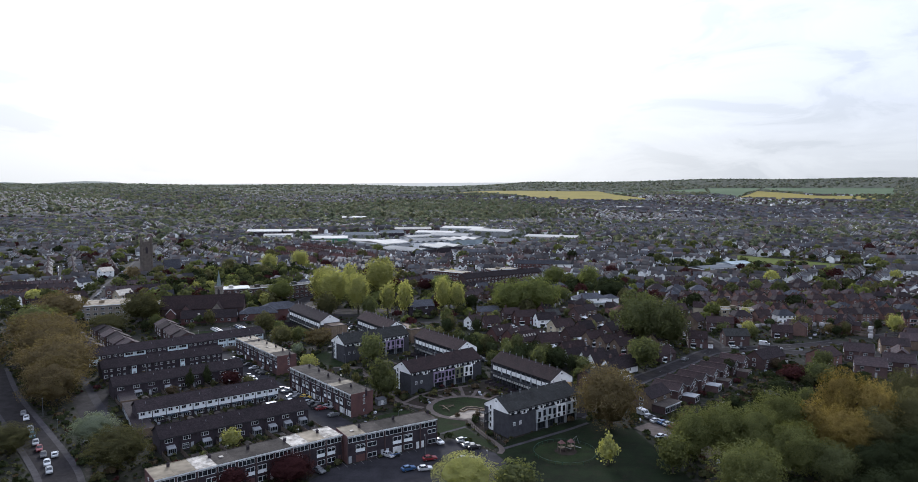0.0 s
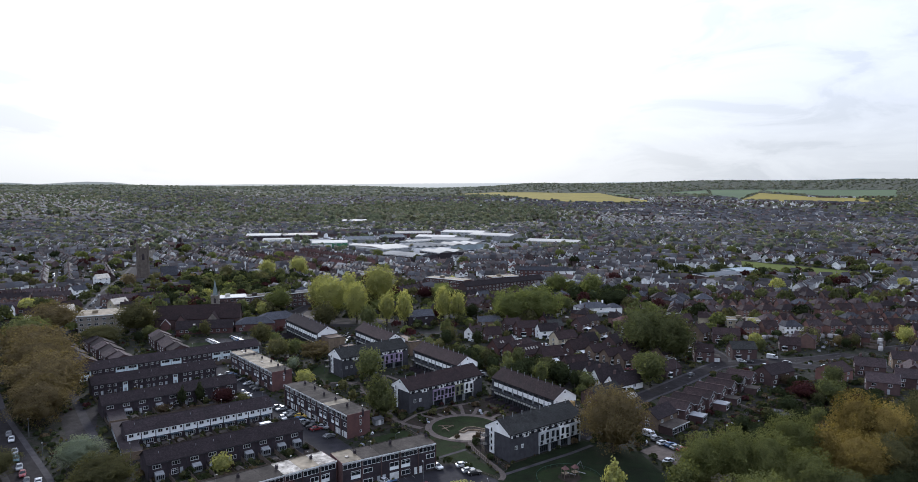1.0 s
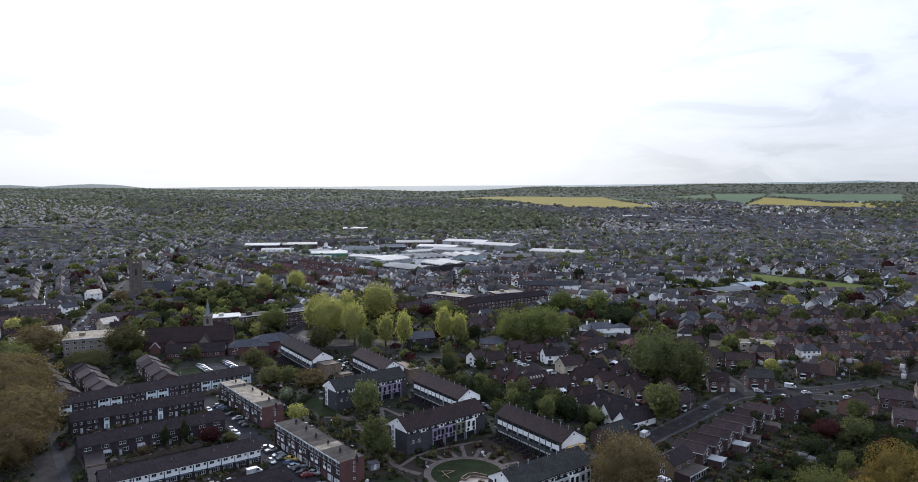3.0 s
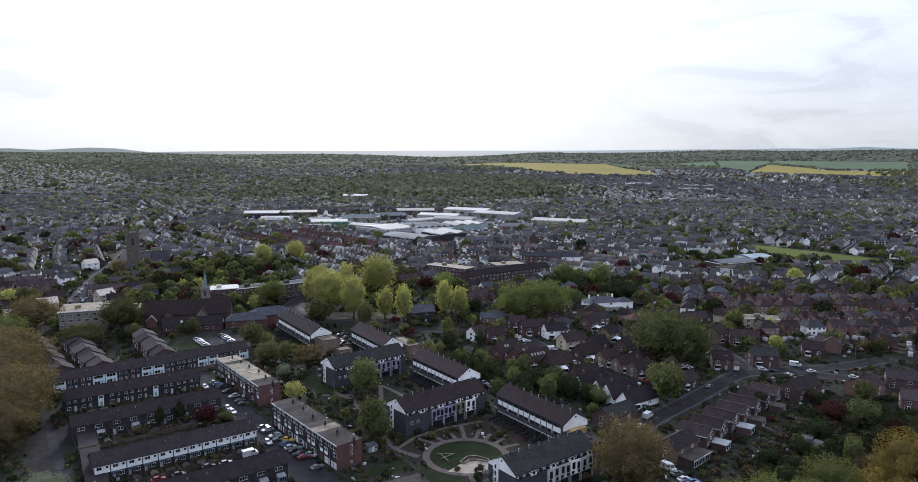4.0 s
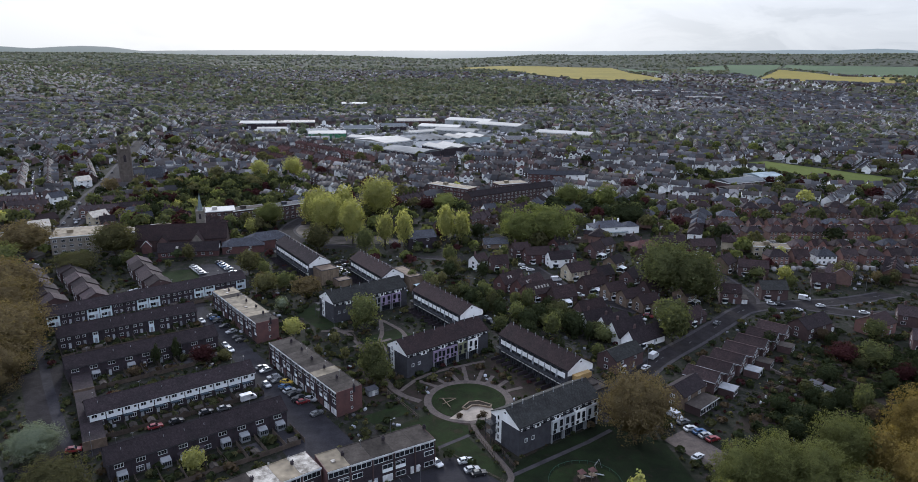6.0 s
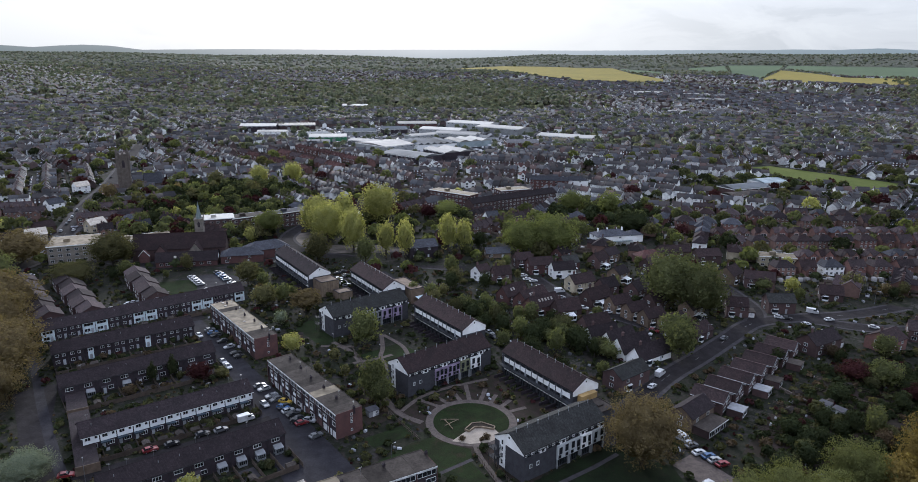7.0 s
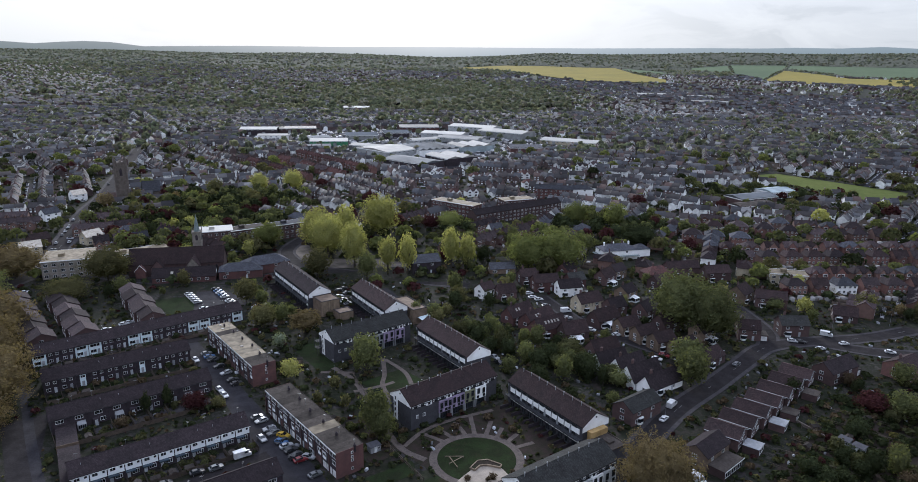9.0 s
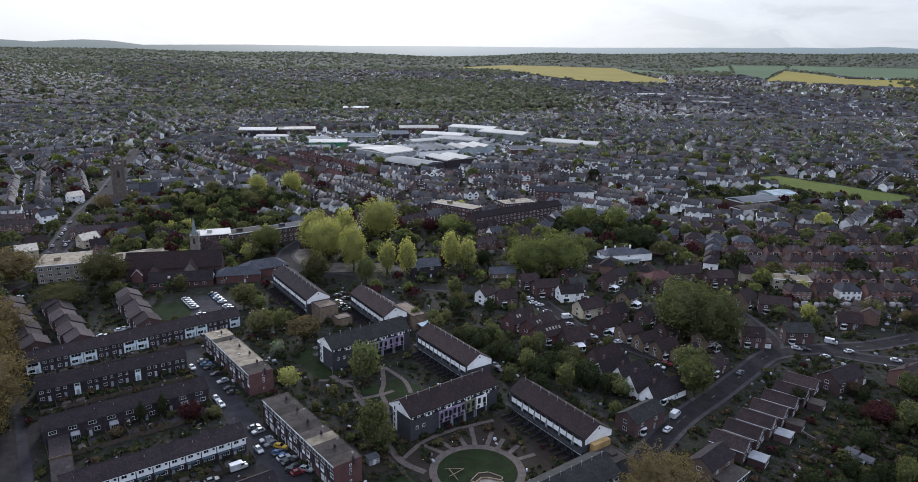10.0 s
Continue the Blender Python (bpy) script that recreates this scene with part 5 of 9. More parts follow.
def plain_house(kind, wall, roof):
    """Meshes of a mid-distance house: walls with windows, roof, chimney; with its plan about the middle."""
    L, D, eave, ridge, units, hip = HOUSES[kind]
    w = L / units
    wings = [(-L / 2 + (i + 1) * w, 2.3) for i in range(0, units - 1, 2)] if kind in ("terrace", "short") else [(L * 0.2, 2.2)] if kind in ("cottage", "villa") else []
    fronts = [(-L / 2 + (i + 0.5) * w, w * 0.32) for i in range(units) if (i + len(wall)) % 2 == 0] if kind in ("terrace", "short", "cottage") else [(-L / 4, 1.7), (L / 4, 1.7)] if kind == "semi" else []

    def walls():
        g = Mesh()
        if hip:
            g.box(-L / 2, -D / 2, -0.8, L / 2, D / 2, eave)
        else:
            g.extrude([(-D / 2, -0.8), (D / 2, -0.8), (D / 2, eave), (0, ridge - 0.02), (-D / 2, eave)], -L / 2, L / 2)
        for x, h in wings:
            g.extrude([(x - h, -0.8), (x + h, -0.8), (x + h, eave - 0.9), (x, eave + 0.9), (x - h, eave - 0.9)], 0, D / 2 + 4.0, "y")
            g.box(x - 0.6, D / 2 + 4.0, eave - 2.3, x + 0.6, D / 2 + 4.06, eave - 1.2, 1).box(x - 0.48, D / 2 + 4.0, eave - 2.18, x + 0.48, D / 2 + 4.08, eave - 1.32, 2)
        for x, h in fronts:
            g.extrude([(x - h, -0.8), (x + h, -0.8), (x + h, eave + 0.2), (x, eave + 0.2 + h * 1.1), (x - h, eave + 0.2)], -D / 2 - 0.7, 0, "y")
            for z in (0.8, eave - 1.8):
                g.box(x - h * 0.72, -D / 2 - 0.77, z, x + h * 0.72, -D / 2 - 0.7, z + 1.5, 1).box(x - h * 0.6, -D / 2 - 0.79, z + 0.14, x - 0.05, -D / 2 - 0.7, z + 1.36, 2).box(x + 0.05, -D / 2 - 0.79, z + 0.14, x + h * 0.6, -D / 2 - 0.7, z + 1.36, 2)
        taken = [x for x, _ in fronts]
        for i in range(units):
            for sx in ((0.22, 0.74) if w > 6 else (0.24, 0.7)):
                for z in (0.9, eave - 1.7)[0 if eave > 3 else 1:]:
                    for s in (-1, 1):
                        x, y = -L / 2 + (i + sx) * w, s * D / 2
                        if s < 0 and any(abs(x - q) < 2.0 for q in taken):
                            continue
                        g.box(x - 0.62, min(y, y + s * 0.06), z, x + 0.62, max(y, y + s * 0.06), z + 1.25, 1)
                        for half in (-0.29, 0.29):
                            g.box(x + half - 0.23, min(y, y + s * 0.08), z + 0.12, x + half + 0.23, max(y, y + s * 0.08), z + 1.13, 2)
        return g.done("house", M[wall], M["pvc"], M["glass"])

    def top():
        me = (hip_roof(L, D, eave, ridge, mat=roof) if hip else gable_roof(L, D, eave, ridge, 0.25, 0.14, roof)).copy()
        me.transform(Matrix.Translation((-L / 2, -D / 2, 0)))
        g = Mesh()
        for x, h in wings:
            g.extrude([(x - h - 0.2, eave - 1.06), (x, eave + 0.9), (x + h + 0.2, eave - 1.06), (x + h + 0.2, eave - 0.92), (x, eave + 1.05), (x - h - 0.2, eave - 0.92)], 0.4, D / 2 + 4.2, "y")
        if not hip:
            for i in range(1, units):
                x = -L / 2 + i * w
                g.extrude([(-D / 2 - 0.2, eave - 0.1), (0, ridge + 0.16), (D / 2 + 0.2, eave - 0.1), (D / 2 + 0.2, eave + 0.28), (0, ridge + 0.5), (-D / 2 - 0.2, eave + 0.28)], x - 0.16, x + 0.16)
        for x, h in fronts:
            k = h * 1.1
            g.extrude([(x - h - 0.2, eave + 0.0), (x, eave + 0.2 + k), (x + h + 0.2, eave + 0.0), (x + h + 0.2, eave + 0.14), (x, eave + 0.36 + k), (x - h - 0.2, eave + 0.14)], -D / 2 - 0.95, -0.3, "y")
        if g.v:
            bm = bmesh.new()
            bm.from_mesh(me)
            extra = g.done("roof", M[roof])
            bm.from_mesh(extra)
            bm.to_mesh(me)
            bm.free()
            me.update()
        return me
    return shared(("pw", kind, wall), walls), shared(("pr", kind, roof, len(wall) % 2), top), (L, D, eave, ridge, units)


def town_house(kind, x, y, degrees, wall, roof, label=""):
    w, r, (L, D, eave, ridge, units) = plain_house(kind, wall, roof)
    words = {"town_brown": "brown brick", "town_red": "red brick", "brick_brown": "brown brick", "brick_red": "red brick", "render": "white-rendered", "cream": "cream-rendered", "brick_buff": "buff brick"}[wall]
    top = thing("house", turn(x, y, degrees), label or {"terrace": "row of %s terraced houses" % words, "short": "short row of %s houses" % words, "semi": "%s semi-detached houses with hipped roof" % words, "cottage": "%s house with gabled roof" % words, "villa": "large %s villa with hipped roof" % words, "low": "%s bungalow with hipped roof" % words}[kind], "house", "houses of the town", data=w)
    part("roof", r, top)
    if units == 1 or hip_kind(kind):
        part("chimney", chimney_mesh(), top, pose(L * 0.18, 0.2, ridge))
    else:
        for i in range(1, units + 1):
            part("chimney", chimney_mesh(0.7, 1.3, 1.5, 3), top, pose(-L / 2 + i * L / units - (0.5 if i == units else 0), 0.2, ridge))
    return top


def hip_kind(kind):
    return kind in ("semi", "villa", "low")


# ---- cars ----
PAINT = {k: surface("car_paint_" + k, c, 0.42, 0.04, 0.5, 4.0, spec=0.6, bump=0.0) for k, c in
         {"white": (0.52, 0.53, 0.54), "silver": (0.32, 0.33, 0.34), "grey": (0.11, 0.115, 0.12), "black": (0.018, 0.018, 0.02), "red": (0.2, 0.018, 0.022), "blue": (0.04, 0.1, 0.22), "yellow": (0.5, 0.33, 0.03), "teal": (0.03, 0.12, 0.15)}.items()}


def car_body(colour, van=False):
    def make():
        g = Mesh()
        if van:
            g.extrude([(-2.6, 0.35), (2.4, 0.35), (2.55, 0.6), (2.45, 1.15), (1.75, 1.35), (1.2, 2.15), (0.9, 2.25), (-2.55, 2.25), (-2.62, 0.8)], -0.98, 0.98, "y")
        else:
            g.extrude([(-2.0, 0.32), (1.95, 0.3), (2.12, 0.45), (2.08, 0.72), (1.85, 0.84), (0.95, 0.95), (-1.75, 1.0), (-2.1, 0.9), (-2.12, 0.5)], -0.87, 0.87, "y")
            g.add([(-1.35, -0.62, 1.42), (0.1, -0.62, 1.44), (0.1, 0.62, 1.44), (-1.35, 0.62, 1.42), (-1.28, -0.55, 1.5), (0.0, -0.55, 1.51), (0.0, 0.55, 1.51), (-1.28, 0.55, 1.5)],
                  [(0, 3, 2, 1), (4, 5, 6, 7), (0, 1, 5, 4), (1, 2, 6, 5), (2, 3, 7, 6), (3, 0, 4, 7)])
            for s in (-1, 1):
                for (xa, za), (xb, zb) in (((-1.78, 0.98), (-1.33, 1.45)), ((-0.5, 0.98), (-0.55, 1.46)), ((0.85, 0.95), (0.08, 1.46))):
                    g.tube((xa, s * 0.82, za), (xb, s * 0.61, zb), 0.045, 0.045, 4)
        for s in (-1, 1):
            g.box(0.62, s * 0.9 - 0.1, 0.95, 0.75, s * 0.9 + 0.1, 1.08)
        return g.done("body", PAINT[colour])
    return shared(("carbody", colour, van), make)


def car_glass(van):
    def make():
        g = Mesh()
        if van:
            g.add([(1.79, -0.85, 1.36), (1.79, 0.85, 1.36), (1.26, 0.8, 2.1), (1.26, -0.8, 2.1), (1.72, -0.8, 1.3), (1.72, 0.8, 1.3), (1.15, 0.75, 2.1), (1.15, -0.75, 2.1)], [(0, 1, 2, 3), (4, 7, 6, 5), (0, 4, 5, 1), (1, 5, 6, 2), (2, 6, 7, 3), (3, 7, 4, 0)])
            g.box(0.4, -1.0, 1.4, 1.3, 1.0, 1.95)
        else:
            g.add([(-1.74, -0.79, 0.96), (0.86, -0.79, 0.93), (0.86, 0.79, 0.93), (-1.74, 0.79, 0.96), (-1.33, -0.6, 1.44), (0.08, -0.6, 1.46), (0.08, 0.6, 1.46), (-1.33, 0.6, 1.44)],
                  [(0, 3, 2, 1), (4, 5, 6, 7), (0, 1, 5, 4), (1, 2, 6, 5), (2, 3, 7, 6), (3, 0, 4, 7)])
        return g.done("cabin_glass", M["glass"])
    return shared(("carglass", van), make)


def wheel_mesh():
    return shared("wheel", lambda: Mesh().tube((0, -0.1, 0), (0, 0.1, 0), 0.31, 0.31, 12).tube((0, -0.115, 0), (0, 0.115, 0), 0.19, 0.19, 8, 1).done("wheel", M["tyre"], M["chrome"]))


def light_mesh(red):
    return shared(("lamp", red), lambda: Mesh().box(-0.05, -0.2, -0.07, 0.05, 0.2, 0.07).done("light", PAINT["red"] if red else M["chrome"]))


def car(x, y, degrees, colour="silver", van=False, z=0.15):
    top = thing("van" if van else "car", turn(x, y, degrees, z), "%s %s parked on asphalt" % (colour, "panel van" if van else "hatchback car"), "van" if van else "car", "parked cars")
    part("body", car_body(colour, van), top)
    part("cabin_glass", car_glass(van), top)
    for wx in ((-1.6, 1.6) if van else (-1.3, 1.3)):
        for wy in (-0.8, 0.8):
            part("wheel", wheel_mesh(), top, pose(wx, wy, 0.31))
    for s in (-1, 1) if y < 225 else ():
        part("headlight", light_mesh(False), top, pose(2.5 if van else 2.06, s * 0.62, 0.85 if van else 0.66))
    return top


def street_lamp(x, y, degrees, h=6.5):
    def make():
        return Mesh().tube((0, 0, 0), (0, 0, h), 0.09, 0.05, 7).tube((0, 0, h), (0.9, 0, h + 0.15), 0.04, 0.03, 5).tube((0, 0, 0), (0, 0, 1.0), 0.13, 0.12, 7).done("pole", M["steel"])
    top = thing("street_lamp", turn(x, y, degrees), "grey steel street lamp column", "street lamp", "street lamps")
    part("pole", shared(("lamp_pole", h), make), top)
    part("lantern", shared(("lantern", h), lambda: Mesh().box(0.8, -0.13, h + 0.08, 1.4, 0.13, h + 0.22).done("lantern", M["grey_panel"])), top)

# ---- layout: the estate ----
G = 37.5   # the estate's own direction

flat_row((-75.1, 165.6), (-34.2, 197.7), 10, ("felt_pale", "felt_pale", "felt_glare", "felt", "felt", "felt", "felt", "felt_glare", "felt_pale", "felt_glare"), "flat-roofed three-storey row of brown brick town houses", seed=3)
flat_row((-32.4, 195.6), (-6.9, 211.4), 5, ("felt_pale", "felt", "felt", "felt", "felt"), "flat-roofed three-storey row of brown brick town houses beside the car park", seed=4)
flat_row((-67.7, 273.5), (-37.4, 236.5), 11, ("felt", "felt", "felt", "felt", "felt", "felt", "felt", "felt_pale", "felt", "felt"), "flat-roofed three-storey row with a red brick end wall", seed=5)
flat_row((-106.6, 327.5), (-77.4, 291.0), 11, ("felt_pale", "felt_pale", "felt", "felt_pale", "felt_pale", "felt_pale", "felt_pale", "felt_pale", "felt_pale", "felt", "felt"), "flat-roofed three-storey row with pale roofing and red brick end wall", seed=6)

terrace((-107.6, 227.2), (-68.2, 256.4), 11, "white", label="terrace of houses with white boarded upper floors and dark tiled roof", seed=11)
terrace((-89.4, 202.3), (-51.4, 231.5), 9, "dark", label="dark brick terrace with white windows and glazed lean-tos", seed=12)
terrace((-130.4, 256.7), (-90.9, 287.0), 9, "dark", label="dark brick terrace with white windows behind gardens", seed=13)
terrace((-148.0, 282.5), (-108.1, 311.6), 10, "small", white=(2, 6), label="dark brick terrace with small white windows", seed=14)
terrace((-164.5, 303.0), (-101.5, 355.0), 17, "mixed", white=(0, 3, 4, 7, 8, 12, 13, 16), label="long dark brick terrace with some white boarded fronts", seed=15)
back_gardens((-107.6, 227.2), (-68.2, 256.4), 11, 8.0, 21)
back_gardens((-89.4, 202.3), (-51.4, 231.5), 9, 12.0, 22)
back_gardens((-130.4, 256.7), (-90.9, 287.0), 9, 11.0, 23)
back_gardens((-148.0, 282.5), (-108.1, 311.6), 10, 9.0, 24)
back_gardens((-164.5, 303.0), (-112.0, 347.0), 14, 7.5, 25)

bay_block((15.8, 216.3), (41.0, 235.6), ((12.0, 4.6, "pale_panel", 0), (16.9, 4.2, "pale_panel", 1), (21.4, 4.2, "render", 1), (25.9, 5.0, "pale_panel", 0)), "slate-grey gabled block of flats with pale grey bays", roof="tile_grey", seed=1)
bay_block((-18.6, 263.2), (9.4, 286.4), ((11.0, 5.2, "purple", 0), (16.4, 5.2, "purple", 1), (21.9, 4.2, "olive", 0), (26.6, 4.6, "render", 1)), "slate-grey gabled block of flats with mauve, olive and white bays", roof="tile_brown", seed=2)
bay_block((-52.4, 312.3), (-24.6, 335.0), ((11.0, 5.0, "olive", 0), (17.0, 5.2, "grey_panel", 1), (22.5, 5.0, "purple", 0), (28.0, 4.6, "purple", 1)), "slate-grey gabled block of flats behind a tree", seed=3)
deck_block((13.3, 282.2), (34.0, 252.4), "gabled block of flats with access deck and white gable")
deck_block((-21.6, 329.9), (-0.9, 301.0), "gabled block of flats with white walls and railed deck")
deck_block((-100.4, 405.2), (-74.1, 366.5), "gabled block of flats with white gable and railed deck", roof="tile_dark")
deck_block((-56.1, 376.9), (-36.6, 347.5), "gabled block of flats with brown roof and white gable")

# the round garden
def disc(r, n=64, cx=2.2, cy=248.0):
    return [(cx + r * math.cos(i * math.tau / n), cy + r * math.sin(i * math.tau / n)) for i in range(n)]


slab("garden_soil", [(-24, 254), (18, 213), (36, 250), (10, 281)], 0.03, "soil", "planted beds round the garden", "ground")
slab("round_path", disc(14.2), 0.08, "path", "circular gravel path", "path")
slab("round_lawn", disc(11.8), 0.12, "lawn", "circular mown lawn", "lawn")
slab("sand_patch", [(-3.6, 236.4), (2.0, 235.0), (7.5, 236.2), (11.4, 239.6), (9.4, 243.4), (5.2, 244.2), (3.2, 243.8), (0.4, 241.9)], 0.16, "sand", "pale sand patch with a bench", "path")
for p, q in (((-8.2, 257.3), (-14.6, 261.6)), ((-5.0, 259.4), (-10.9, 265.4)), ((-1.2, 261.3), (-4.6, 269.2)), ((1.7, 261.8), (0.4, 273.0)), ((5.2, 261.0), (7.2, 270.2)), ((8.4, 259.6), (10.6, 266.0)), ((11.6, 257.4), (15.2, 262.4)), ((14.0, 254.4), (20.0, 257.6))):
    band("garden_path", [Vector(p), Vector(q)], 1.5, 0.07, "path", "radial gravel path between beds", "path")
band("garden_path", smooth_line([(-20, 254), (-15.4, 262.2), (-10.5, 267.2), (-4, 271.5), (2.5, 274.8), (8, 277.5)]), 1.5, 0.075, "path", "gravel path along the front of the flats", "path")
band("garden_path", smooth_line([(-13, 247), (-20, 252), (-26, 262), (-33, 278), (-42, 297), (-52, 308)]), 2.2, 0.07, "path", "winding gravel path", "path")
for k, line in enumerate(([(-56, 304), (-43, 304)], [(-41, 289), (-32, 293.6), (-27.5, 297)], [(-34, 317), (-31.8, 303), (-31.4, 294), (-27, 283)], [(-33, 316), (-24.5, 305.4), (-21, 295.4)])):
    band("garden_path", smooth_line(line) if len(line) > 2 else [Vector(p) for p in line], 1.7, 0.085 + 0.005 * k, "path", "gravel path across the courtyard", "path")
band("garden_path", smooth_line([(3.4, 234.5), (4.6, 228.5), (8.2, 219.5), (13, 208.2), (12.2, 203.5)]), 1.7, 0.07, "path", "gravel path beside the flats", "path")


def timber_planter():
    """Low sleeper walls that hold a raised bed above the sand."""
    top = thing("timber_planter", turn(0, 0, 0, 0.16), "raised bed of weathered timber sleepers above pale sand", "planter")
    line = [(0.2, 242.4), (2.4, 246.2), (5.4, 246.8), (9.4, 244.4), (9.0, 243.0), (5.2, 244.2), (3.2, 244.0), (1.6, 241.6), (0.2, 242.4)]
    for a, b in zip(line, line[1:]):
        m, length = along(a, b)
        part("sleeper", Mesh().box(-0.1, -0.12, 0, length + 0.1, 0.12, 0.55).box(-0.12, -0.15, 0.5, length + 0.12, 0.15, 0.6).done("sleeper", M["pale_wood"]), top, m)
    part("soil", Mesh().extrude([(p[0], p[1]) for p in line[:-1]], 0.0, 0.42, "z").done("soil", M["soil"]), top)


timber_planter()
for x, y, r in ((-0.6, 237.2, 1.1), (6.6, 238.0, 1.3), (5.2, 237.0, 0.8), (12.5, 241.0, 0.9)):
    shrub(x, y, r, r * 1.5, "russet", "leafy shrub in a bed on the sand")


def bollard_lamp(x, y):
    top = thing("bollard_lamp", turn(x, y, 0), "short dark bollard lamp with white head", "garden lamp", "bollard lamps")
    part("post", shared("bollard_post", lambda: Mesh().tube((0, 0, 0), (0, 0, 0.9), 0.07, 0.06, 8).done("post", M["dark_steel"])), top)
    part("head", shared("bollard_head", lambda: Mesh().tube((0, 0, 0.9), (0, 0, 1.1), 0.13, 0.13, 8).tube((0, 0, 1.1), (0, 0, 1.16), 0.16, 0.1, 8).done("head", M["pvc"])), top)


for x, y in ((-48.5, 305.4), (-33.1, 304.1), (-45, 292.3), (-36.1, 280.2), (-30.5, 315), (-17.4, 297.3), (-5.4, 262.1), (4.3, 263.6), (-21.6, 269.4), (-14, 252), (17, 243)):
    bollard_lamp(x, y)


def play_frame():
    top = thing("climbing_beams", turn(-7.3, 248.0, 0, 0.12), "pale timber climbing beams on the lawn", "play frame")
    for i, (p, q) in enumerate((((0, 0, 0.6), (5.5, 0.2, 0.6)), ((5.5, 0.2, 0.6), (1.4, -3.6, 0.5)), ((3.9, -5.4, 0.5), (1.2, 0.1, 0.6)))):
        part("beam", Mesh().tube(p, q, 0.12, 0.12, 6).done("beam", M["pale_wood"]), top)
    for p in ((0, 0), (5.5, 0.2), (1.4, -3.6), (3.9, -5.4), (1.2, 0.1)):
        part("post", Mesh().tube((*p, 0), (*p, 0.75), 0.1, 0.1, 6).done("post", M["wood"]), top)


play_frame()

# yards, lawns and car parks of the estate
slab("estate_yard", [(-113.0, 331), (-72.0, 278), (-60.0, 262), (-38.0, 233), (-24, 214), (-40, 203), (-52, 222), (-67, 254), (-89, 287), (-107, 312), (-122, 330)], 0.05, "asphalt", "asphalt parking court between the rows", "road")
slab("car_park", [(-34, 196.2), (-32.2, 195.2), (-6.8, 211.0), (-4.6, 215.2), (-1.7, 215.6), (11.0, 204.0), (14, 196), (6, 176), (-30, 160), (-60, 150)], 0.05, "asphalt", "asphalt car park in front of the town houses", "car park")
slab("lawn", [(-27, 222), (-15.3, 235.1), (-9.3, 239), (-2.9, 234.3), (1.9, 232.7), (2.4, 227.8), (-6.3, 221.1), (-16, 217.5)], 0.05, "lawn", "mown lawn behind the town houses", "lawn")
slab("lawn", [(-5.9, 219.8), (1.9, 226.2), (11.4, 209.2), (10.2, 205.6), (2.4, 213.2), (-1.7, 216.2)], 0.05, "lawn", "mown lawn beside the car park", "lawn")
slab("lawn", [(-30, 237), (-17, 246.5), (-15, 240), (-26, 232.5)], 0.045, "lawn", "small mown lawn behind the red end wall", "lawn")
band("footpath", [Vector((-9, 218.2)), Vector((-5.6, 220.8)), Vector((2.4, 227.2))], 1.3, 0.06, "paving", "narrow paved path between two lawns", "path")
band("footpath", [Vector((13.5, 207.4)), Vector((36.2, 224.3)), Vector((44, 231))], 1.4, 0.06, "paving", "paved path in front of the flats", "path")
slab("garden_soil", [(-42, 262), (-28, 244), (-22, 250), (-34, 272)], 0.05, "soil", "bare earth of small fenced yards", "ground")
slab("lawn", [(-40, 296), (-26, 280), (-12, 294), (-26, 308)], 0.04, "lawn", "mown lawn of the courtyard", "lawn")
slab("lawn", [(-70, 322), (-56, 304), (-48, 310), (-58, 328), (-64, 338)], 0.04, "lawn", "mown lawn beside the flats", "lawn")
slab("play_lawn", [(11, 203), (16.2, 215.2), (41.6, 234.8), (58, 225), (66, 170), (30, 160), (10, 176)], 0.04, "shaded_rough_grass", "playground lawn under the trees", "lawn")
slab("play_ring", disc(9.2, 40, 32, 204), 0.07, "lawn", "round mown lawn of the play area", "lawn")
slab("bark_patch", disc(3.4, 24, 32.5, 205.5), 0.1, "soil", "bark-covered ground under the play tower", "ground")
slab("parking_court", [(58, 226), (66, 232), (82, 205), (74, 200)], 0.06, "path", "gravel parking court beside the houses", "car park")
slab("parking_court", [(-54, 394), (-40, 372), (-30, 380), (-42, 402)], 0.06, "asphalt", "asphalt parking court between the flats", "car park")
slab("church_car_park", [(-140, 404), (-112, 398), (-106, 374), (-128, 366)], 0.06, "asphalt", "asphalt car park by the church", "car park")
slab("church_lawn", [(-158, 392), (-138, 400), (-126, 364), (-146, 352)], 0.04, "lawn", "rough lawn by the church", "lawn")

# streets
road([(-104, 176), (-112, 188), (-128, 207), (-150, 232), (-176, 262), (-205, 300)], 8.0, 1.8)
road([(40, 238), (57, 262), (72, 281), (90, 299), (108, 318), (124, 334), (146, 341), (176, 347), (222, 366), (300, 396)], 6.6, 1.5, dashes=True)
road([(124, 334), (131, 352), (128, 385)], 6.0, 1.5)
road([(84, 323), (70, 336), (54, 352), (44, 372), (36, 392)], 5.5, 1.2)
road([(146, 341), (170, 330), (200, 328), (250, 330)], 7.0, 1.6)
road([(-236, 395), (-234, 420), (-243, 452), (-262, 505), (-284, 565), (-306, 640), (-368, 812), (-430, 980), (-500, 1150)], 10.0, 2.5, dashes=True)
road([(-236, 420), (-205, 418), (-170, 408), (-120, 410), (-84, 430), (-40, 416), (0, 408)], 7.0, 1.8)
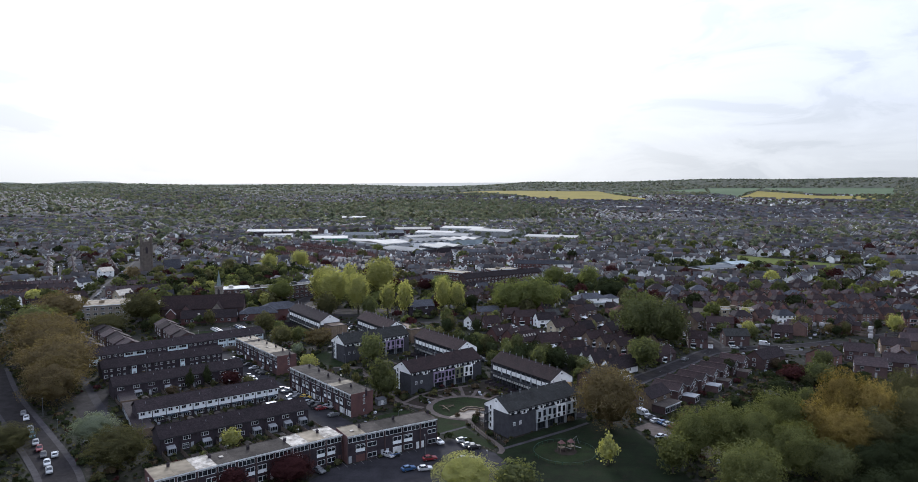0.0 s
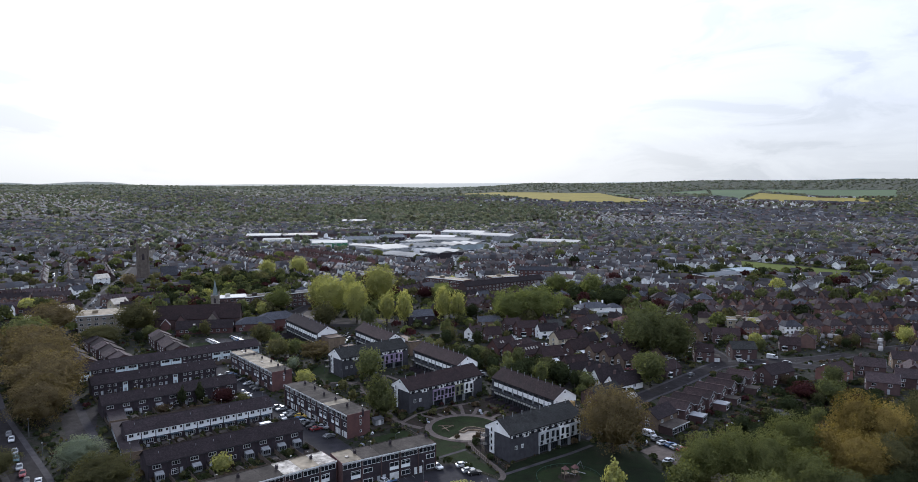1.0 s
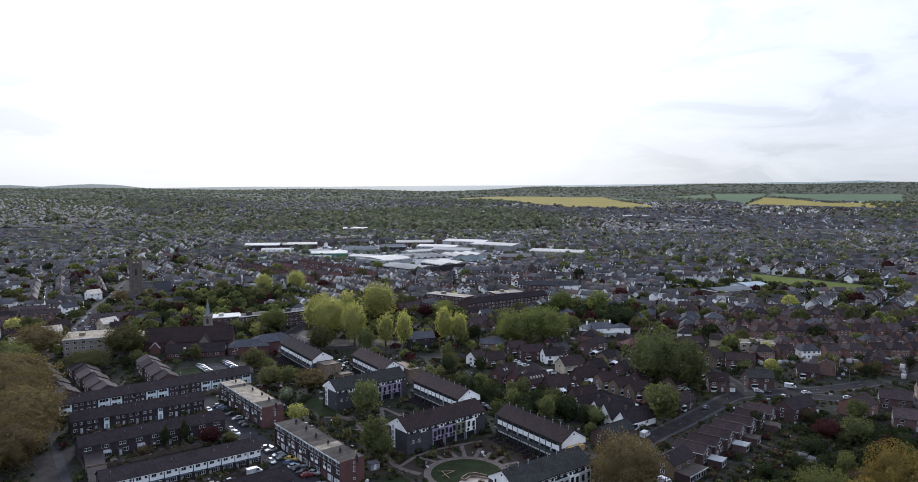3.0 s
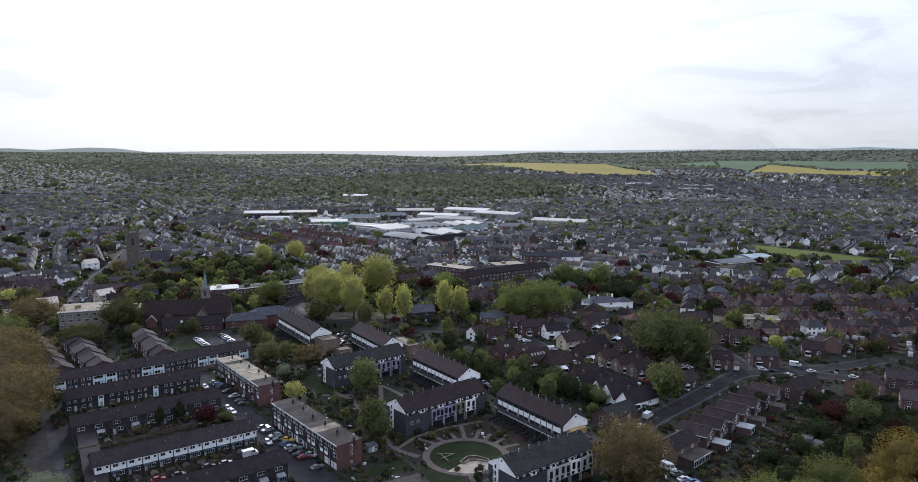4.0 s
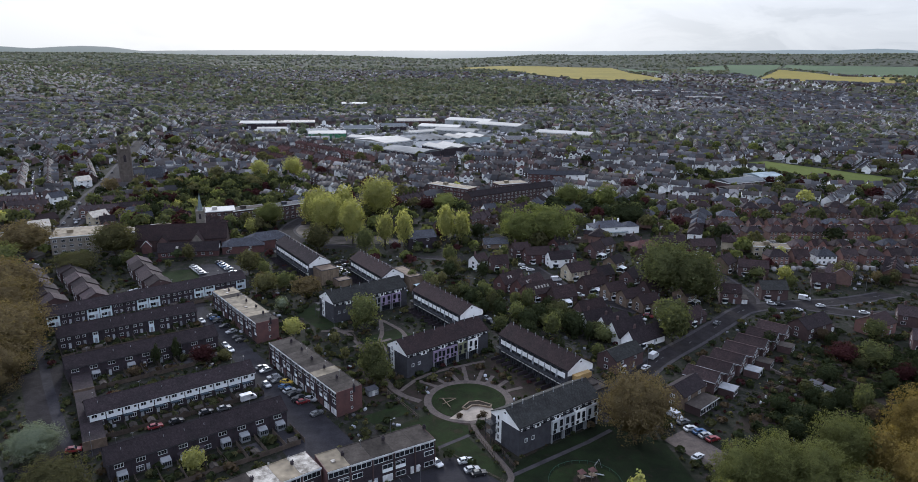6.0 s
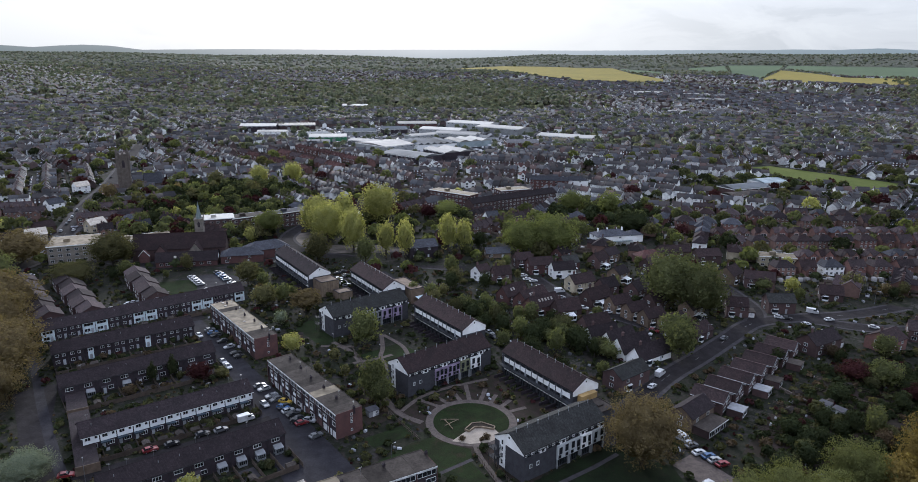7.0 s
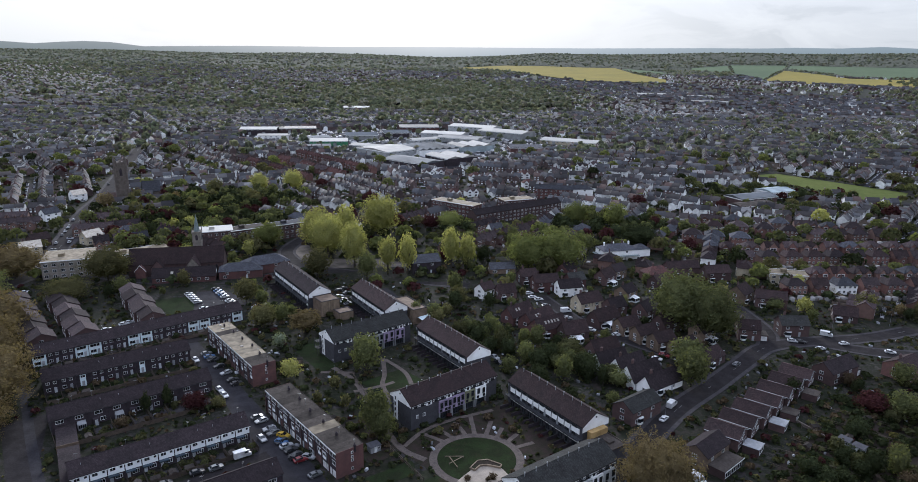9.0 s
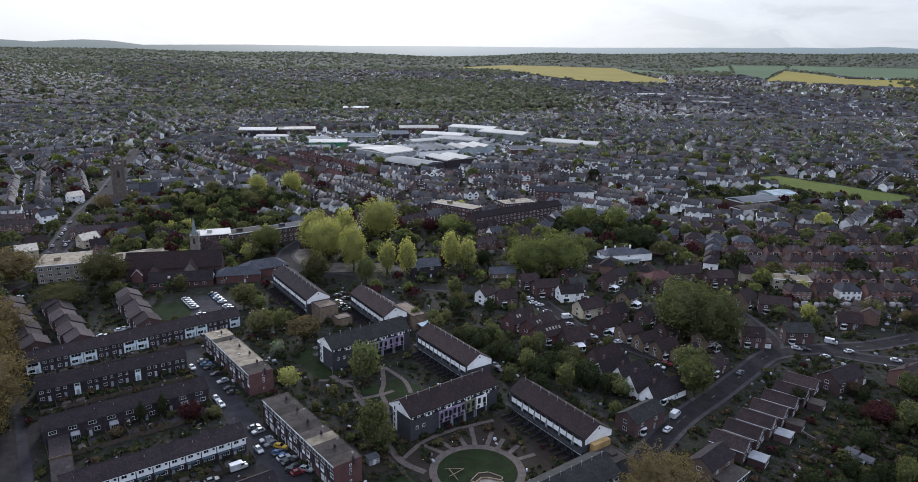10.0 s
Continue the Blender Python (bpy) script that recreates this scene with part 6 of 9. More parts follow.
road([(-84, 430), (-104, 452), (-110, 480), (-95, 540), (-70, 600), (-40, 640), (40, 690), (120, 720)], 7.0, 1.8)
road([(-113, 330), (-126, 338), (-150, 320), (-172, 300)], 5.0, 0.0)
band("footway", smooth_line([(-96, 203), (-112, 222), (-134, 252), (-152, 278), (-168, 300)]), 3.0, 0.06, "asphalt", "asphalt footway along the terrace ends", "pavement")


def garage_row(a, b, n, label):
    m, L = along(a, b)
    top = thing("garages", m, label, "garage")
    part("wall", Mesh().box(0, -5.4, -0.4, L, 0, 2.4).done("wall", M["brick_brown"]), top)
    part("roof", Mesh().box(-0.15, -5.55, 2.4, L + 0.15, 0.25, 2.56).done("roof", M["tile_dark"]), top, label="low brown roof")
    part("end_wall", Mesh().box(-0.3, -5.7, -0.3, -0.15, 0.4, 2.75).done("end_wall", M["brick_buff"]), top, label="pale brick end wall")
    w = L / n
    for i in range(n):
        part("garage_door", shared("up_door", lambda: Mesh().box(0.2, -0.03, 0.05, 2.3, 0.06, 2.1).box(0.2, -0.03, 1.0, 2.3, 0.08, 1.06).done("garage_door", M["pale_door"])), top, pose(i * w, 0, 0))


garage_row((-103.5, 216.5), (-121.5, 245.0), 12, "long row of brick lock-up garages with reddish felt roof")
garage_row((-122.5, 246.5), (-136.0, 268.0), 9, "long row of brick lock-up garages behind the terraces")
slab("garage_court", [(-104, 205), (-112, 208), (-150, 262), (-139, 270), (-128, 247), (-109, 216)], 0.055, "court", "patched asphalt court before the garages", "road")

# ---- layout: trees ----
tree(-82, 452, 27, 11, "lime", "tall", 0.13)
tree(-92, 470, 26, 11, "lime", "tall", 0.13)
tree(-64, 436, 25, 9, "lime", "tall", 0.13)
tree(-57, 500, 29, 13, "lime", "tall", 0.13)
tree(-76, 478, 26, 8, "lime", "tall", 0.13)
tree(-44, 424, 22, 5.3, "lime", "tall", 0.13)
tree(-33.5, 426, 22, 5.2, "lime", "tall", 0.13)
tree(-10, 440, 22, 6.2, "lime", "tall", 0.13)
tree(-1, 436, 20.5, 5.2, "lime", "tall", 0.13)
tree(-80, 414, 17, 7.6, "olive", "round", 0.12)
tree(-123, 474, 16, 10, "fresh", "wide", 0.14)
tree(-54, 414, 15, 5.5, "green", "round", 0.12)
tree(-179, 650, 16, 9, "lime", "tall", 0.15)
tree(-150, 648, 20, 9, "lime", "tall", 0.15)
tree(-26, 525, 10, 7, "purple", "round", 0.12)
tree(-14, 526, 13, 10, "fresh", "round", 0.08)
tree(33, 436, 21, 12.5, "fresh", "round", 0.06)
tree(50, 438, 23, 15, "fresh", "wide", 0.05)
tree(75, 540, 18, 10.5, "fresh", "round", 0.1)
tree(101, 536, 18, 8.5, "fresh", "round", 0.1)
tree(108, 492, 14, 13, "dark", "wide", 0.06)
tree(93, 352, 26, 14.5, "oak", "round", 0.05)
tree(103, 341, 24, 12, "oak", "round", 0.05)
tree(81, 297, 15, 7, "green", "round", 0.12)
tree(-30, 262, 14, 5.6, "green", "round", 0.1)
tree(-27, 257, 11, 4.6, "green", "round", 0.1)
tree(-39, 305, 15, 6.4, "green", "round", 0.1)
tree(-90, 347, 10, 6.1, "olive", "round", 0.1)
tree(-107, 378, 12, 6.6, "olive", "round", 0.1)
tree(-70, 341, 10, 7.4, "bronze", "wide", 0.2)
tree(-77, 325, 6.5, 3.1, "silver", "round", 0.1)
tree(-66, 299, 7, 4.3, "lime", "round", 0.1)
tree(-187, 405, 18, 13, "olive", "round", 0.08)
tree(-160, 272, 22, 17, "bronze", "tall", 0.04)
tree(-178, 296, 21, 17, "bronze", "tall", 0.04)
tree(-150, 250, 17, 11, "bronze", "tall", 0.04)
tree(-196, 330, 20, 15, "bronze", "tall", 0.04)
tree(-115, 213, 9, 7.6, "silver", "wide", 0.08)
tree(-97, 192, 12.5, 9.6, "olive", "round", 0.06)
tree(-70, 208, 6, 3.5, "lime", "round", 0.1)
tree(-135, 203, 9, 7.4, "olive", "round", 0.1)
tree(49.5, 225.5, 21.5, 11.3, "bronze", "round", 0.02)
tree(43, 195, 10, 3.6, "lime", "cone", 0.08)
tree(85, 315, 11, 8, "green", "round", 0.1)
tree(2, 176, 10, 8.2, "lime", "wide", 0.08)
tree(15, 173, 10, 6.5, "green", "round", 0.08)
tree(-60, 177, 7, 4.6, "purple", "round", 0.1)
tree(-46, 183, 7.5, 7, "purple", "wide", 0.08)
tree(-192, 375, 11, 11, "olive", "wide", 0.08)
tree(-238, 410, 17, 15, "bronze", "round", 0.06)
tree(-230, 372, 16, 13, "green", "round", 0.06)
tree(-215, 345, 17, 13, "bronze", "round", 0.06)
tree(-212, 300, 15, 12, "bronze", "round", 0.06)
tree(-222, 270, 15, 12, "olive", "round", 0.06)
tree(-180, 236, 12, 9, "dark", "round", 0.06)
tree(-170, 215, 11, 9, "bronze", "round", 0.06)
tree(-160, 196, 9, 7, "dark", "round", 0.06)
tree(68, 198, 15, 7.5, "willow", "tall", 0.04)
tree(78, 200, 17, 8.5, "willow", "tall", 0.04)
tree(87, 198, 16, 8, "willow", "tall", 0.04)
tree(100, 210, 18, 8.5, "willow", "tall", 0.04)
tree(108, 208, 15, 6, "gold", "tall", 0.04)
tree(121, 214, 22, 9.5, "gold", "tall", 0.04)
tree(128, 210, 21, 9, "gold", "tall", 0.04)
tree(146, 222, 20, 9.5, "olive", "tall", 0.04)
tree(73, 169, 17, 9.5, "willow", "tall", 0.04)
tree(93, 187, 15, 8.5, "willow", "round", 0.04)
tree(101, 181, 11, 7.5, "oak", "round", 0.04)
tree(112, 196, 17, 8.5, "gold", "tall", 0.04)
tree(121, 198, 15, 9, "olive", "round", 0.04)
# dark leaf colour stands in for shade on these low front crowns
tree(113, 182, 12, 7.5, "dark", "round", 0.04)
tree(127, 187, 13, 8.5, "dark", "round", 0.04)
tree(137, 203, 19, 9, "olive", "tall", 0.04)
# two more low crowns darkened for shade
tree(118, 171, 10, 7, "dark", "round", 0.04)
tree(106, 169, 9, 6.8, "dark", "round", 0.04)
tree(60, 189, 12, 5, "willow", "tall", 0.04)
tree(-107, 271, 9, 2, "dark", "cone", 0.05)
tree(-102, 276, 9, 2.4, "dark", "cone", 0.05)
tree(-92, 274, 6.5, 4.5, "purple", "wide", 0.05)
tree(-85, 276, 4, 2.5, "olive", "round", 0.05)
tree(-111, 262, 4, 2.5, "russet", "round", 0.05)
tree(4, 313, 8, 3, "dark", "round", 0.05)
tree(43, 342, 6, 2.6, "dark", "round", 0.05)
tree(49, 297, 8, 2, "dark", "cone", 0.05)
tree(115, 291, 7, 3, "dark", "round", 0.05)
tree(137.2, 280.5, 7.5, 5.6, "purple", "wide", 0.05)
tree(146, 276, 9.5, 6.2, "green", "round", 0.05)
tree(140, 300, 5, 3, "russet", "round", 0.05)
tree(159, 377, 7, 4, "lime", "round", 0.05)
tree(187, 375, 10, 6, "olive", "round", 0.05)
tree(146, 379, 6, 4.5, "green", "wide", 0.05)
tree(161, 302, 8, 5, "green", "round", 0.05)

# places that the town's streets leave free: x, y, radius
KEEP = [(-60, 470, 48), (42, 446, 24), (94, 472, 26), (-160, 420, 42), (-125, 390, 30), (250, 660, 50), (310, 760, 42), (335, 720, 48), (362, 680, 46), (-120, 455, 30), (-205, 440, 30), (-270, 500, 24), (-20, 520, 26), (100, 500, 20), (88, 540, 24), (-190, 540, 45), (-185, 600, 42), (-150, 520, 30)]

# ---- landmarks of the middle distance ----
def church():
    top = thing("church", turn(-180, 413, 12), "brick parish church with steep brown tiled roof", "church")
    part("nave", gable_body(48, 14, 6.5, 13.5, "brick_brown"), top)
    part("roof", gable_roof(48, 14, 6.5, 13.5, 0.4, 0.2, "tile_brown"), top)
    for x in (6, 11, 30, 35, 40, 44):
        part("window", shared("lancet", lambda: Mesh().extrude([(0, 2.2), (1.0, 2.2), (1.0, 4.6), (0.5, 5.4), (0, 4.6)], -0.06, 0.03, "y").done("window", M["glass"])), top, pose(x, 0, 0))
    for x, d, s in ((15, 6.0, 0), (33, 7.5, 1)):
        part("transept", Mesh().extrude([(x - 3.2, 0.0), (x + 3.2, 0), (x + 3.2, 5.0 + s), (x, 9.0 + s), (x - 3.2, 5.0 + s)], -d + 3, 4, "y").done("transept", M["stone" if s else "brick_brown"]), top)
        part("transept_roof", Mesh().extrude([(x - 3.5, 4.7 + s), (x, 9.1 + s), (x + 3.5, 4.7 + s), (x + 3.5, 4.9 + s), (x, 9.35 + s), (x - 3.5, 4.9 + s)], -d + 2.8, 5, "y").done("transept_roof", M["tile_brown"]), top)
    part("porch_gable", Mesh().extrude([(4, 0), (9, 0), (9, 4.0), (6.5, 6.8), (4, 4.0)], -3.5, 0, "y").done("porch_gable", M["brick_red"]), top)
    part("barge_board", Mesh().extrude([(3.6, 3.7), (6.5, 7.0), (9.4, 3.7), (9.4, 4.0), (6.5, 7.35), (3.6, 4.0)], -3.8, -3.5, "y").done("barge_board", M["pvc"]), top, label="white barge board")
    hall = thing("church_hall", turn(-163, 402, 12), "brick church hall with dark roof and skylights", "hall")
    part("wall", gable_body(31, 8.5, 3.3, 7.2, "brick_red"), hall)
    part("roof", gable_roof(31, 8.5, 3.3, 7.2, 0.4, 0.16, "tile_dark"), hall)
    for x in (9, 14.5):
        part("skylight", shared("skylight", lambda: Mesh().add([(0, 1.2, 4.65), (1.3, 1.2, 4.65), (1.3, 2.3, 5.66), (0, 2.3, 5.66), (0, 1.1, 4.75), (1.3, 1.1, 4.75), (1.3, 2.2, 5.76), (0, 2.2, 5.76)], [(4, 5, 6, 7), (0, 1, 5, 4), (1, 2, 6, 5), (2, 3, 7, 6), (3, 0, 4, 7)]).done("skylight", M["felt_glare"])), hall, pose(x, 0, 0))
    part("gable_panel", Mesh().extrude([(0.4, 3.4), (8.1, 3.4), (4.25, 7.0)], 31.0, 31.08).done("gable_panel", M["render"]), hall, label="white gable")
    for x in (2, 5, 18, 22, 26):
        window(hall, x, 0, 1.1, 1.8, 1.3, 1)


def spire(x, y):
    top = thing("church_tower", turn(x, y, 12), "pale stone church tower with a thin grey spire", "church tower")
    part("tower", Mesh().box(-2.4, -2.4, -0.5, 2.4, 2.4, 14.0).box(-2.7, -2.7, 13.4, 2.7, 2.7, 14.2).box(-2.6, -2.6, 8.0, 2.6, 2.6, 8.4).done("tower", M["stone"]), top)
    part("spire", Mesh().tube((0, 0, 14.2), (0, 0, 24.6), 1.7, 0.05, 8).done("spire", M["copper"]), top, label="lead-covered spire")
    for sx in (-2.3, 2.3):
        for sy in (-2.3, 2.3):
            part("pinnacle", shared("pinnacle", lambda: Mesh().tube((0, 0, 13.8), (0, 0, 15.2), 0.35, 0.3, 4).tube((0, 0, 15.2), (0, 0, 17.2), 0.35, 0.02, 4).done("pinnacle", M["stone"])), top, pose(sx, sy, 0))
    for r in (0, 90, 180, 270):
        part("belfry_opening", shared("belfry", lambda: Mesh().extrude([(-0.7, 9.2), (0.7, 9.2), (0.7, 11.8), (0, 12.8), (-0.7, 11.8)], -2.46, -2.35, "y").done("belfry_opening", M["brick_dark"])), top, pose(0, 0, 0, 0, 0, r))


def old_tower():
    top = thing("old_church_tower", turn(-274, 603, 30), "weathered flint church tower with battlements", "church tower")
    part("tower", Mesh().box(-3.9, -3.9, -0.5, 3.9, 3.9, 32).box(-4.2, -4.2, 31, 4.2, 4.2, 32.2).box(-4.1, -4.1, 17, 4.1, 4.1, 17.5).done("tower", M["flint"]), top)
    for i in range(12):
        e, k = divmod(i, 3)
        part("merlon", shared("merlon", lambda: Mesh().box(-0.8, -4.2, 32.2, 0.8, -3.7, 33.6).done("merlon", M["flint"])), top, pose(0, 0, 0, 0, 0, e * 90) @ pose((k - 1) * 3.2, 0, 0))
    for sx in (-4.0, 4.0):
        for sy in (-4.0, 4.0):
            part("turret", shared("turret", lambda: Mesh().tube((0, 0, 0), (0, 0, 33.6), 0.9, 0.8, 8).tube((0, 0, 33.6), (0, 0, 36.5), 0.9, 0.05, 8).done("turret", M["flint"])), top, pose(sx, sy, 0))
    for r in (0, 90, 180, 270):
        part("belfry_opening", shared("belfry2", lambda: Mesh().extrude([(-1.0, 21.5), (1.0, 21.5), (1.0, 26), (0, 27.6), (-1.0, 26)], -3.96, -3.85, "y").done("belfry_opening", M["brick_dark"])), top, pose(0, 0, 0, 0, 0, r))
    nave = thing("old_church", turn(-262, 612, 30), "old stone church with steep slate roof", "church")
    part("nave", gable_body(13, 11, 6.5, 14, "flint"), nave)
    part("roof", gable_roof(13, 11, 6.5, 14, 0.3, 0.2, "slate"), nave)


def flat_building(name, a, b, depth, floors, wall, roof, label, category="flats", band_windows=True, group="", step=3.0):
    """A flat-roofed building of several floors with rows of windows; its front runs from a to b."""
    m, L = along(a, b)
    H = floors * step + 0.6
    top = thing(name, m, label, category, group)
    part("wall", Mesh().box(0, 0, -0.6, L, depth, H).done("wall", M[wall]), top)
    part("roof", Mesh().box(-0.3, -0.3, H, L + 0.3, depth + 0.3, H + 0.22).box(L * 0.3, depth * 0.35, H + 0.22, L * 0.3 + 3, depth * 0.35 + 3, H + 1.9).done("roof", M[roof]), top)
    part("parapet", Mesh().box(-0.35, -0.36, H - 0.15, L + 0.35, -0.28, H + 0.32).box(-0.35, depth + 0.28, H - 0.15, L + 0.35, depth + 0.36, H + 0.32).done("parapet", M["render"]), top)
    n = max(2, int(L / 3.4))
    for f in range(floors):
        for i in range(n):
            x = (i + 0.5) * L / n
            part("window", little_window(1.9, 1.4), top, pose(x - 0.95, 0, f * step + 0.9))
        for k in range(max(1, int(depth / 4))):
            part("window", little_window(1.5, 1.4), top, pose(0, (k + 0.7) * 4, f * step + 0.9, 0, 0, -90))
            part("window", little_window(1.5, 1.4), top, pose(L, k * 4 + 1.3, f * step + 0.9, 0, 0, 90))
    return top


def works(x, y, degrees, L, W, h, roof="shed_roof", wall="shed_wall", ribs=0, label="pale metal-roofed industrial shed", bays=1, doors=2):
    """An industrial shed with a shallow pitched sheet roof, in one or more bays; its middle at (x, y)."""
    top = thing("industrial_shed", turn(x, y, degrees) @ pose(-L / 2, -W / 2, 0), label if len(label.split()) > 3 else label + " beside yards", "warehouse", "sheds of the trading estate")
    w = W / bays
    part("wall", Mesh().box(0, 0, -0.8, L, W, h).done("wall", M[wall]), top)
    for i in range(bays):
        g = Mesh()
        y0, up = i * w, min(2.2, w * 0.09 if bays == 1 else w * 0.3)
        g.extrude([(y0 - 0.3 * (i == 0), h - 0.05), (y0 + w / 2, h + up), (y0 + w + 0.3 * (i == bays - 1), h - 0.05), (y0 + w + 0.3 * (i == bays - 1), h + 0.2), (y0 + w / 2, h + up + 0.25), (y0 - 0.3 * (i == 0), h + 0.2)], -0.4, L + 0.4)
        g.extrude([(y0, h), (y0 + w, h), (y0 + w / 2, h + up)], 0, L)
        part("roof", g.done("roof", M[roof]), top)
    part("cladding_trim", Mesh().box(-0.2, -0.16, h - 0.7, L + 0.2, -0.02, h - 0.05).box(-0.16, -0.2, h - 0.7, -0.02, W + 0.2, h - 0.05).done("cladding_trim", M["render"]), top)
    for i in range(doors):
        part("loading_door", shared("loading", lambda: Mesh().box(0, -0.08, 0, 4, 0.03, 4.2).done("loading_door", M["grey_panel"])), top, pose(L * (i + 0.6) / (doors + 0.6), 0, 0))
    g = Mesh()
    for i in range(int(L / 7)):
        g.box(3 + i * 7, -0.1, h - 2.2, 5.4 + i * 7, 0.02, h - 1.1).box(3.1 + i * 7, -0.12, h - 2.1, 5.3 + i * 7, -0.1, h - 1.2, 1)
    part("window_row", g.done("window_row", M["pvc"], M["glass"]), top)
    return top


church()
spire(-160, 458)
old_tower()
flat_building("office_block", (-222, 406), (-200, 415), 22, 3, "stone", "felt_pale", "grey concrete office block with flat roof", "office")
flat_building("office_wing", (-200, 424), (-172, 448), 11, 2, "stone", "felt_pale", "long low concrete office with pale flat roof", "office")
flat_building("flats", (-164, 472), (-146, 479), 14, 3, "brick_brown", "shed_roof", "brick flats with pale flat roof behind the church")
flat_building("flats", (-146, 476), (-128, 489), 11, 3, "brick_brown", "felt", "brick flats with grey flat roof")
flat_building("flats", (-124, 490), (-104, 506), 10, 3, "brick_brown", "slate", "brick flats with slate-grey roof")
house(-112, 428, 35, 24, 12, 5.5, 9.0, "brick_red", "slate", "red brick hall with hipped slate roof", hip=True, stacks=0)
house(-122, 418, 15, 22, 10, 4.5, 7.6, "brick_red", "slate", "red brick hall with hipped slate roof", hip=True, stacks=0)
flat_building("flats", (27, 580), (50, 590), 12, 3, "brick_brown", "felt_pale", "three-storey brown brick flats with pale roof")


def pitched_flats(a, b, depth, floors, wall, roof, label):
    """A long brick block of flats under one tiled roof; its front runs from a to b."""
    m, L = along(a, b)
    H = floors * 2.7 + 0.4
    top = thing("flats", m, label, "flats")
    part("wall", gable_body(L, depth, H, H + depth * 0.32, wall), top)
    part("roof", gable_roof(L, depth, H, H + depth * 0.32, 0.3, 0.16, roof), top)
    n = int(L / 3.6)
    for f in range(floors):
        for i in range(n):
            part("window", little_window(1.7, 1.3), top, pose((i + 0.5) * L / n - 0.85, 0, f * 2.7 + 0.9))
    for i in range(1, n, 5):
        part("chimney", chimney_mesh(1.2, 0.6, 1.4, 3), top, pose(i * L / n, depth / 2, H + depth * 0.3))


def white_house():
    top = house(88, 464, 16, 22, 11, 6.0, 8.8, "render", "slate", "large white-rendered house with low slate roof", hip=True, stacks=2)
    part("wing", Mesh().box(22, 3, -0.5, 32, 11, 5.0).done("wing", M["render"]), top)
    me = hip_roof(10, 8, 5.0, 7.2, mat="slate").copy()
    part("wing_roof", me, top, pose(22, 3, 0))
    part("verandah", Mesh().box(-2.2, -2.4, 2.7, 22.5, 0.0, 2.85).box(-2.2, -0.0, 2.7, 0, 11, 2.85).done("verandah", M["copper"]), top, label="grey verandah roof")
    for x in (-2, 2, 6, 10, 14, 18, 22):
        part("post", shared("verandah_post", lambda: Mesh().box(-0.08, -2.3, 0, 0.08, -2.14, 2.7).done("post", M["pvc"])), top, pose(x, 0, 0))
    for x in (3, 9, 15, 19):
        part("chimney", chimney_mesh(0.9, 0.7, 2.0, 2, "render"), top, pose(x, 6.5, 7.6), "white rendered chimney")


white_house()
house(94, 652, 5, 22, 11, 7.0, 9.8, "render", "slate", "large white-rendered villa", hip=True, stacks=2)
house(17, 508, 30, 9, 8, 5.6, 9.6, "render", "slate", "white gabled house among dark trees", stacks=2)
house(-25, 432, 20, 16, 12, 6.5, 9.5, "brick_dark", "slate", "dark slate-roofed building behind the lime trees", stacks=0)
house(18, 432, 10, 14, 8, 3.0, 5.5, "brick_buff", "slate", "low slate-roofed building beside a lawn", stacks=0)
slab("gravel_ground", [(-106, 428), (-116, 476), (-100, 482), (-86, 452), (-50, 454), (-26, 440), (-30, 424), (-70, 420)], 0.1, "gravel", "trodden pale gravel under the lime trees", "ground")
slab("allotment", [(12, 446), (28, 452), (34, 424), (16, 418)], 0.05, "meadow", "fenced green lawn", "lawn")

# school and its playing field
works(236, 640, 25, 40, 20, 5, "shed_grey", "brick_brown", label="school hall with dark panelled roof")
works(266, 664, 25, 26, 20, 6, "blue_wall", "render", label="school building with pale blue roof")
works(226, 612, 25, 36, 14, 4, "felt", "brick_red", label="low brick school wing with flat roof")
FIELD = [(286, 776), (322, 790), (398, 690), (352, 628)]
slab("playing_field", FIELD, 0.06, "meadow", "bright mown playing field", "field")
slab("school_yard", [(210, 690), (262, 700), (290, 780), (240, 790)], 0.06, "paving", "grey school playground", "ground")

# trading estate
APRON = [(-300, 1000), (-215, 945), (-120, 850), (-40, 775), (30, 830), (100, 930), (185, 1005), (110, 1140), (-40, 1185), (-270, 1140), (-335, 1090)]
slab("estate_apron", APRON, 0.05, "asphalt", "grey concrete yards of the trading estate", "ground")
works(-97, 888, 47, 46, 56, 8, label="large shed with pale white roof and glazed front")
works(-60, 812, -40, 60, 34, 6, "shed_grey", "brick_dark", label="dark flat-roofed works building")
works(-20, 842, -54, 44, 40, 7, "shed_roof", "brick_dark", bays=2, label="works with two pale ridged roofs")
works(-48, 924, -62, 56, 52, 6, "shed_grey", "render", bays=6, label="works with a row of grey saw ridges and white gables")
works(2, 944, -60, 40, 46, 7, "shed_roof", "blue_wall", bays=3, label="works with pale ridged roofs")
works(-52, 1004, 38, 66, 18, 7, label="long pale-roofed shed")
works(-34, 1066, -20, 62, 30, 8, label="large pale-roofed shed")
works(-10, 1010, -25, 60, 26, 8, bays=2, label="pale-roofed shed in two bays")
works(-78, 1158, 8, 60, 34, 8, "shed_roof", "brick_red", label="brick shed with pale roof")
works(10, 1160, -25, 74, 40, 9, label="wide pale-roofed warehouse")
works(55, 1092, -33, 74, 40, 9, label="wide pale-roofed warehouse")
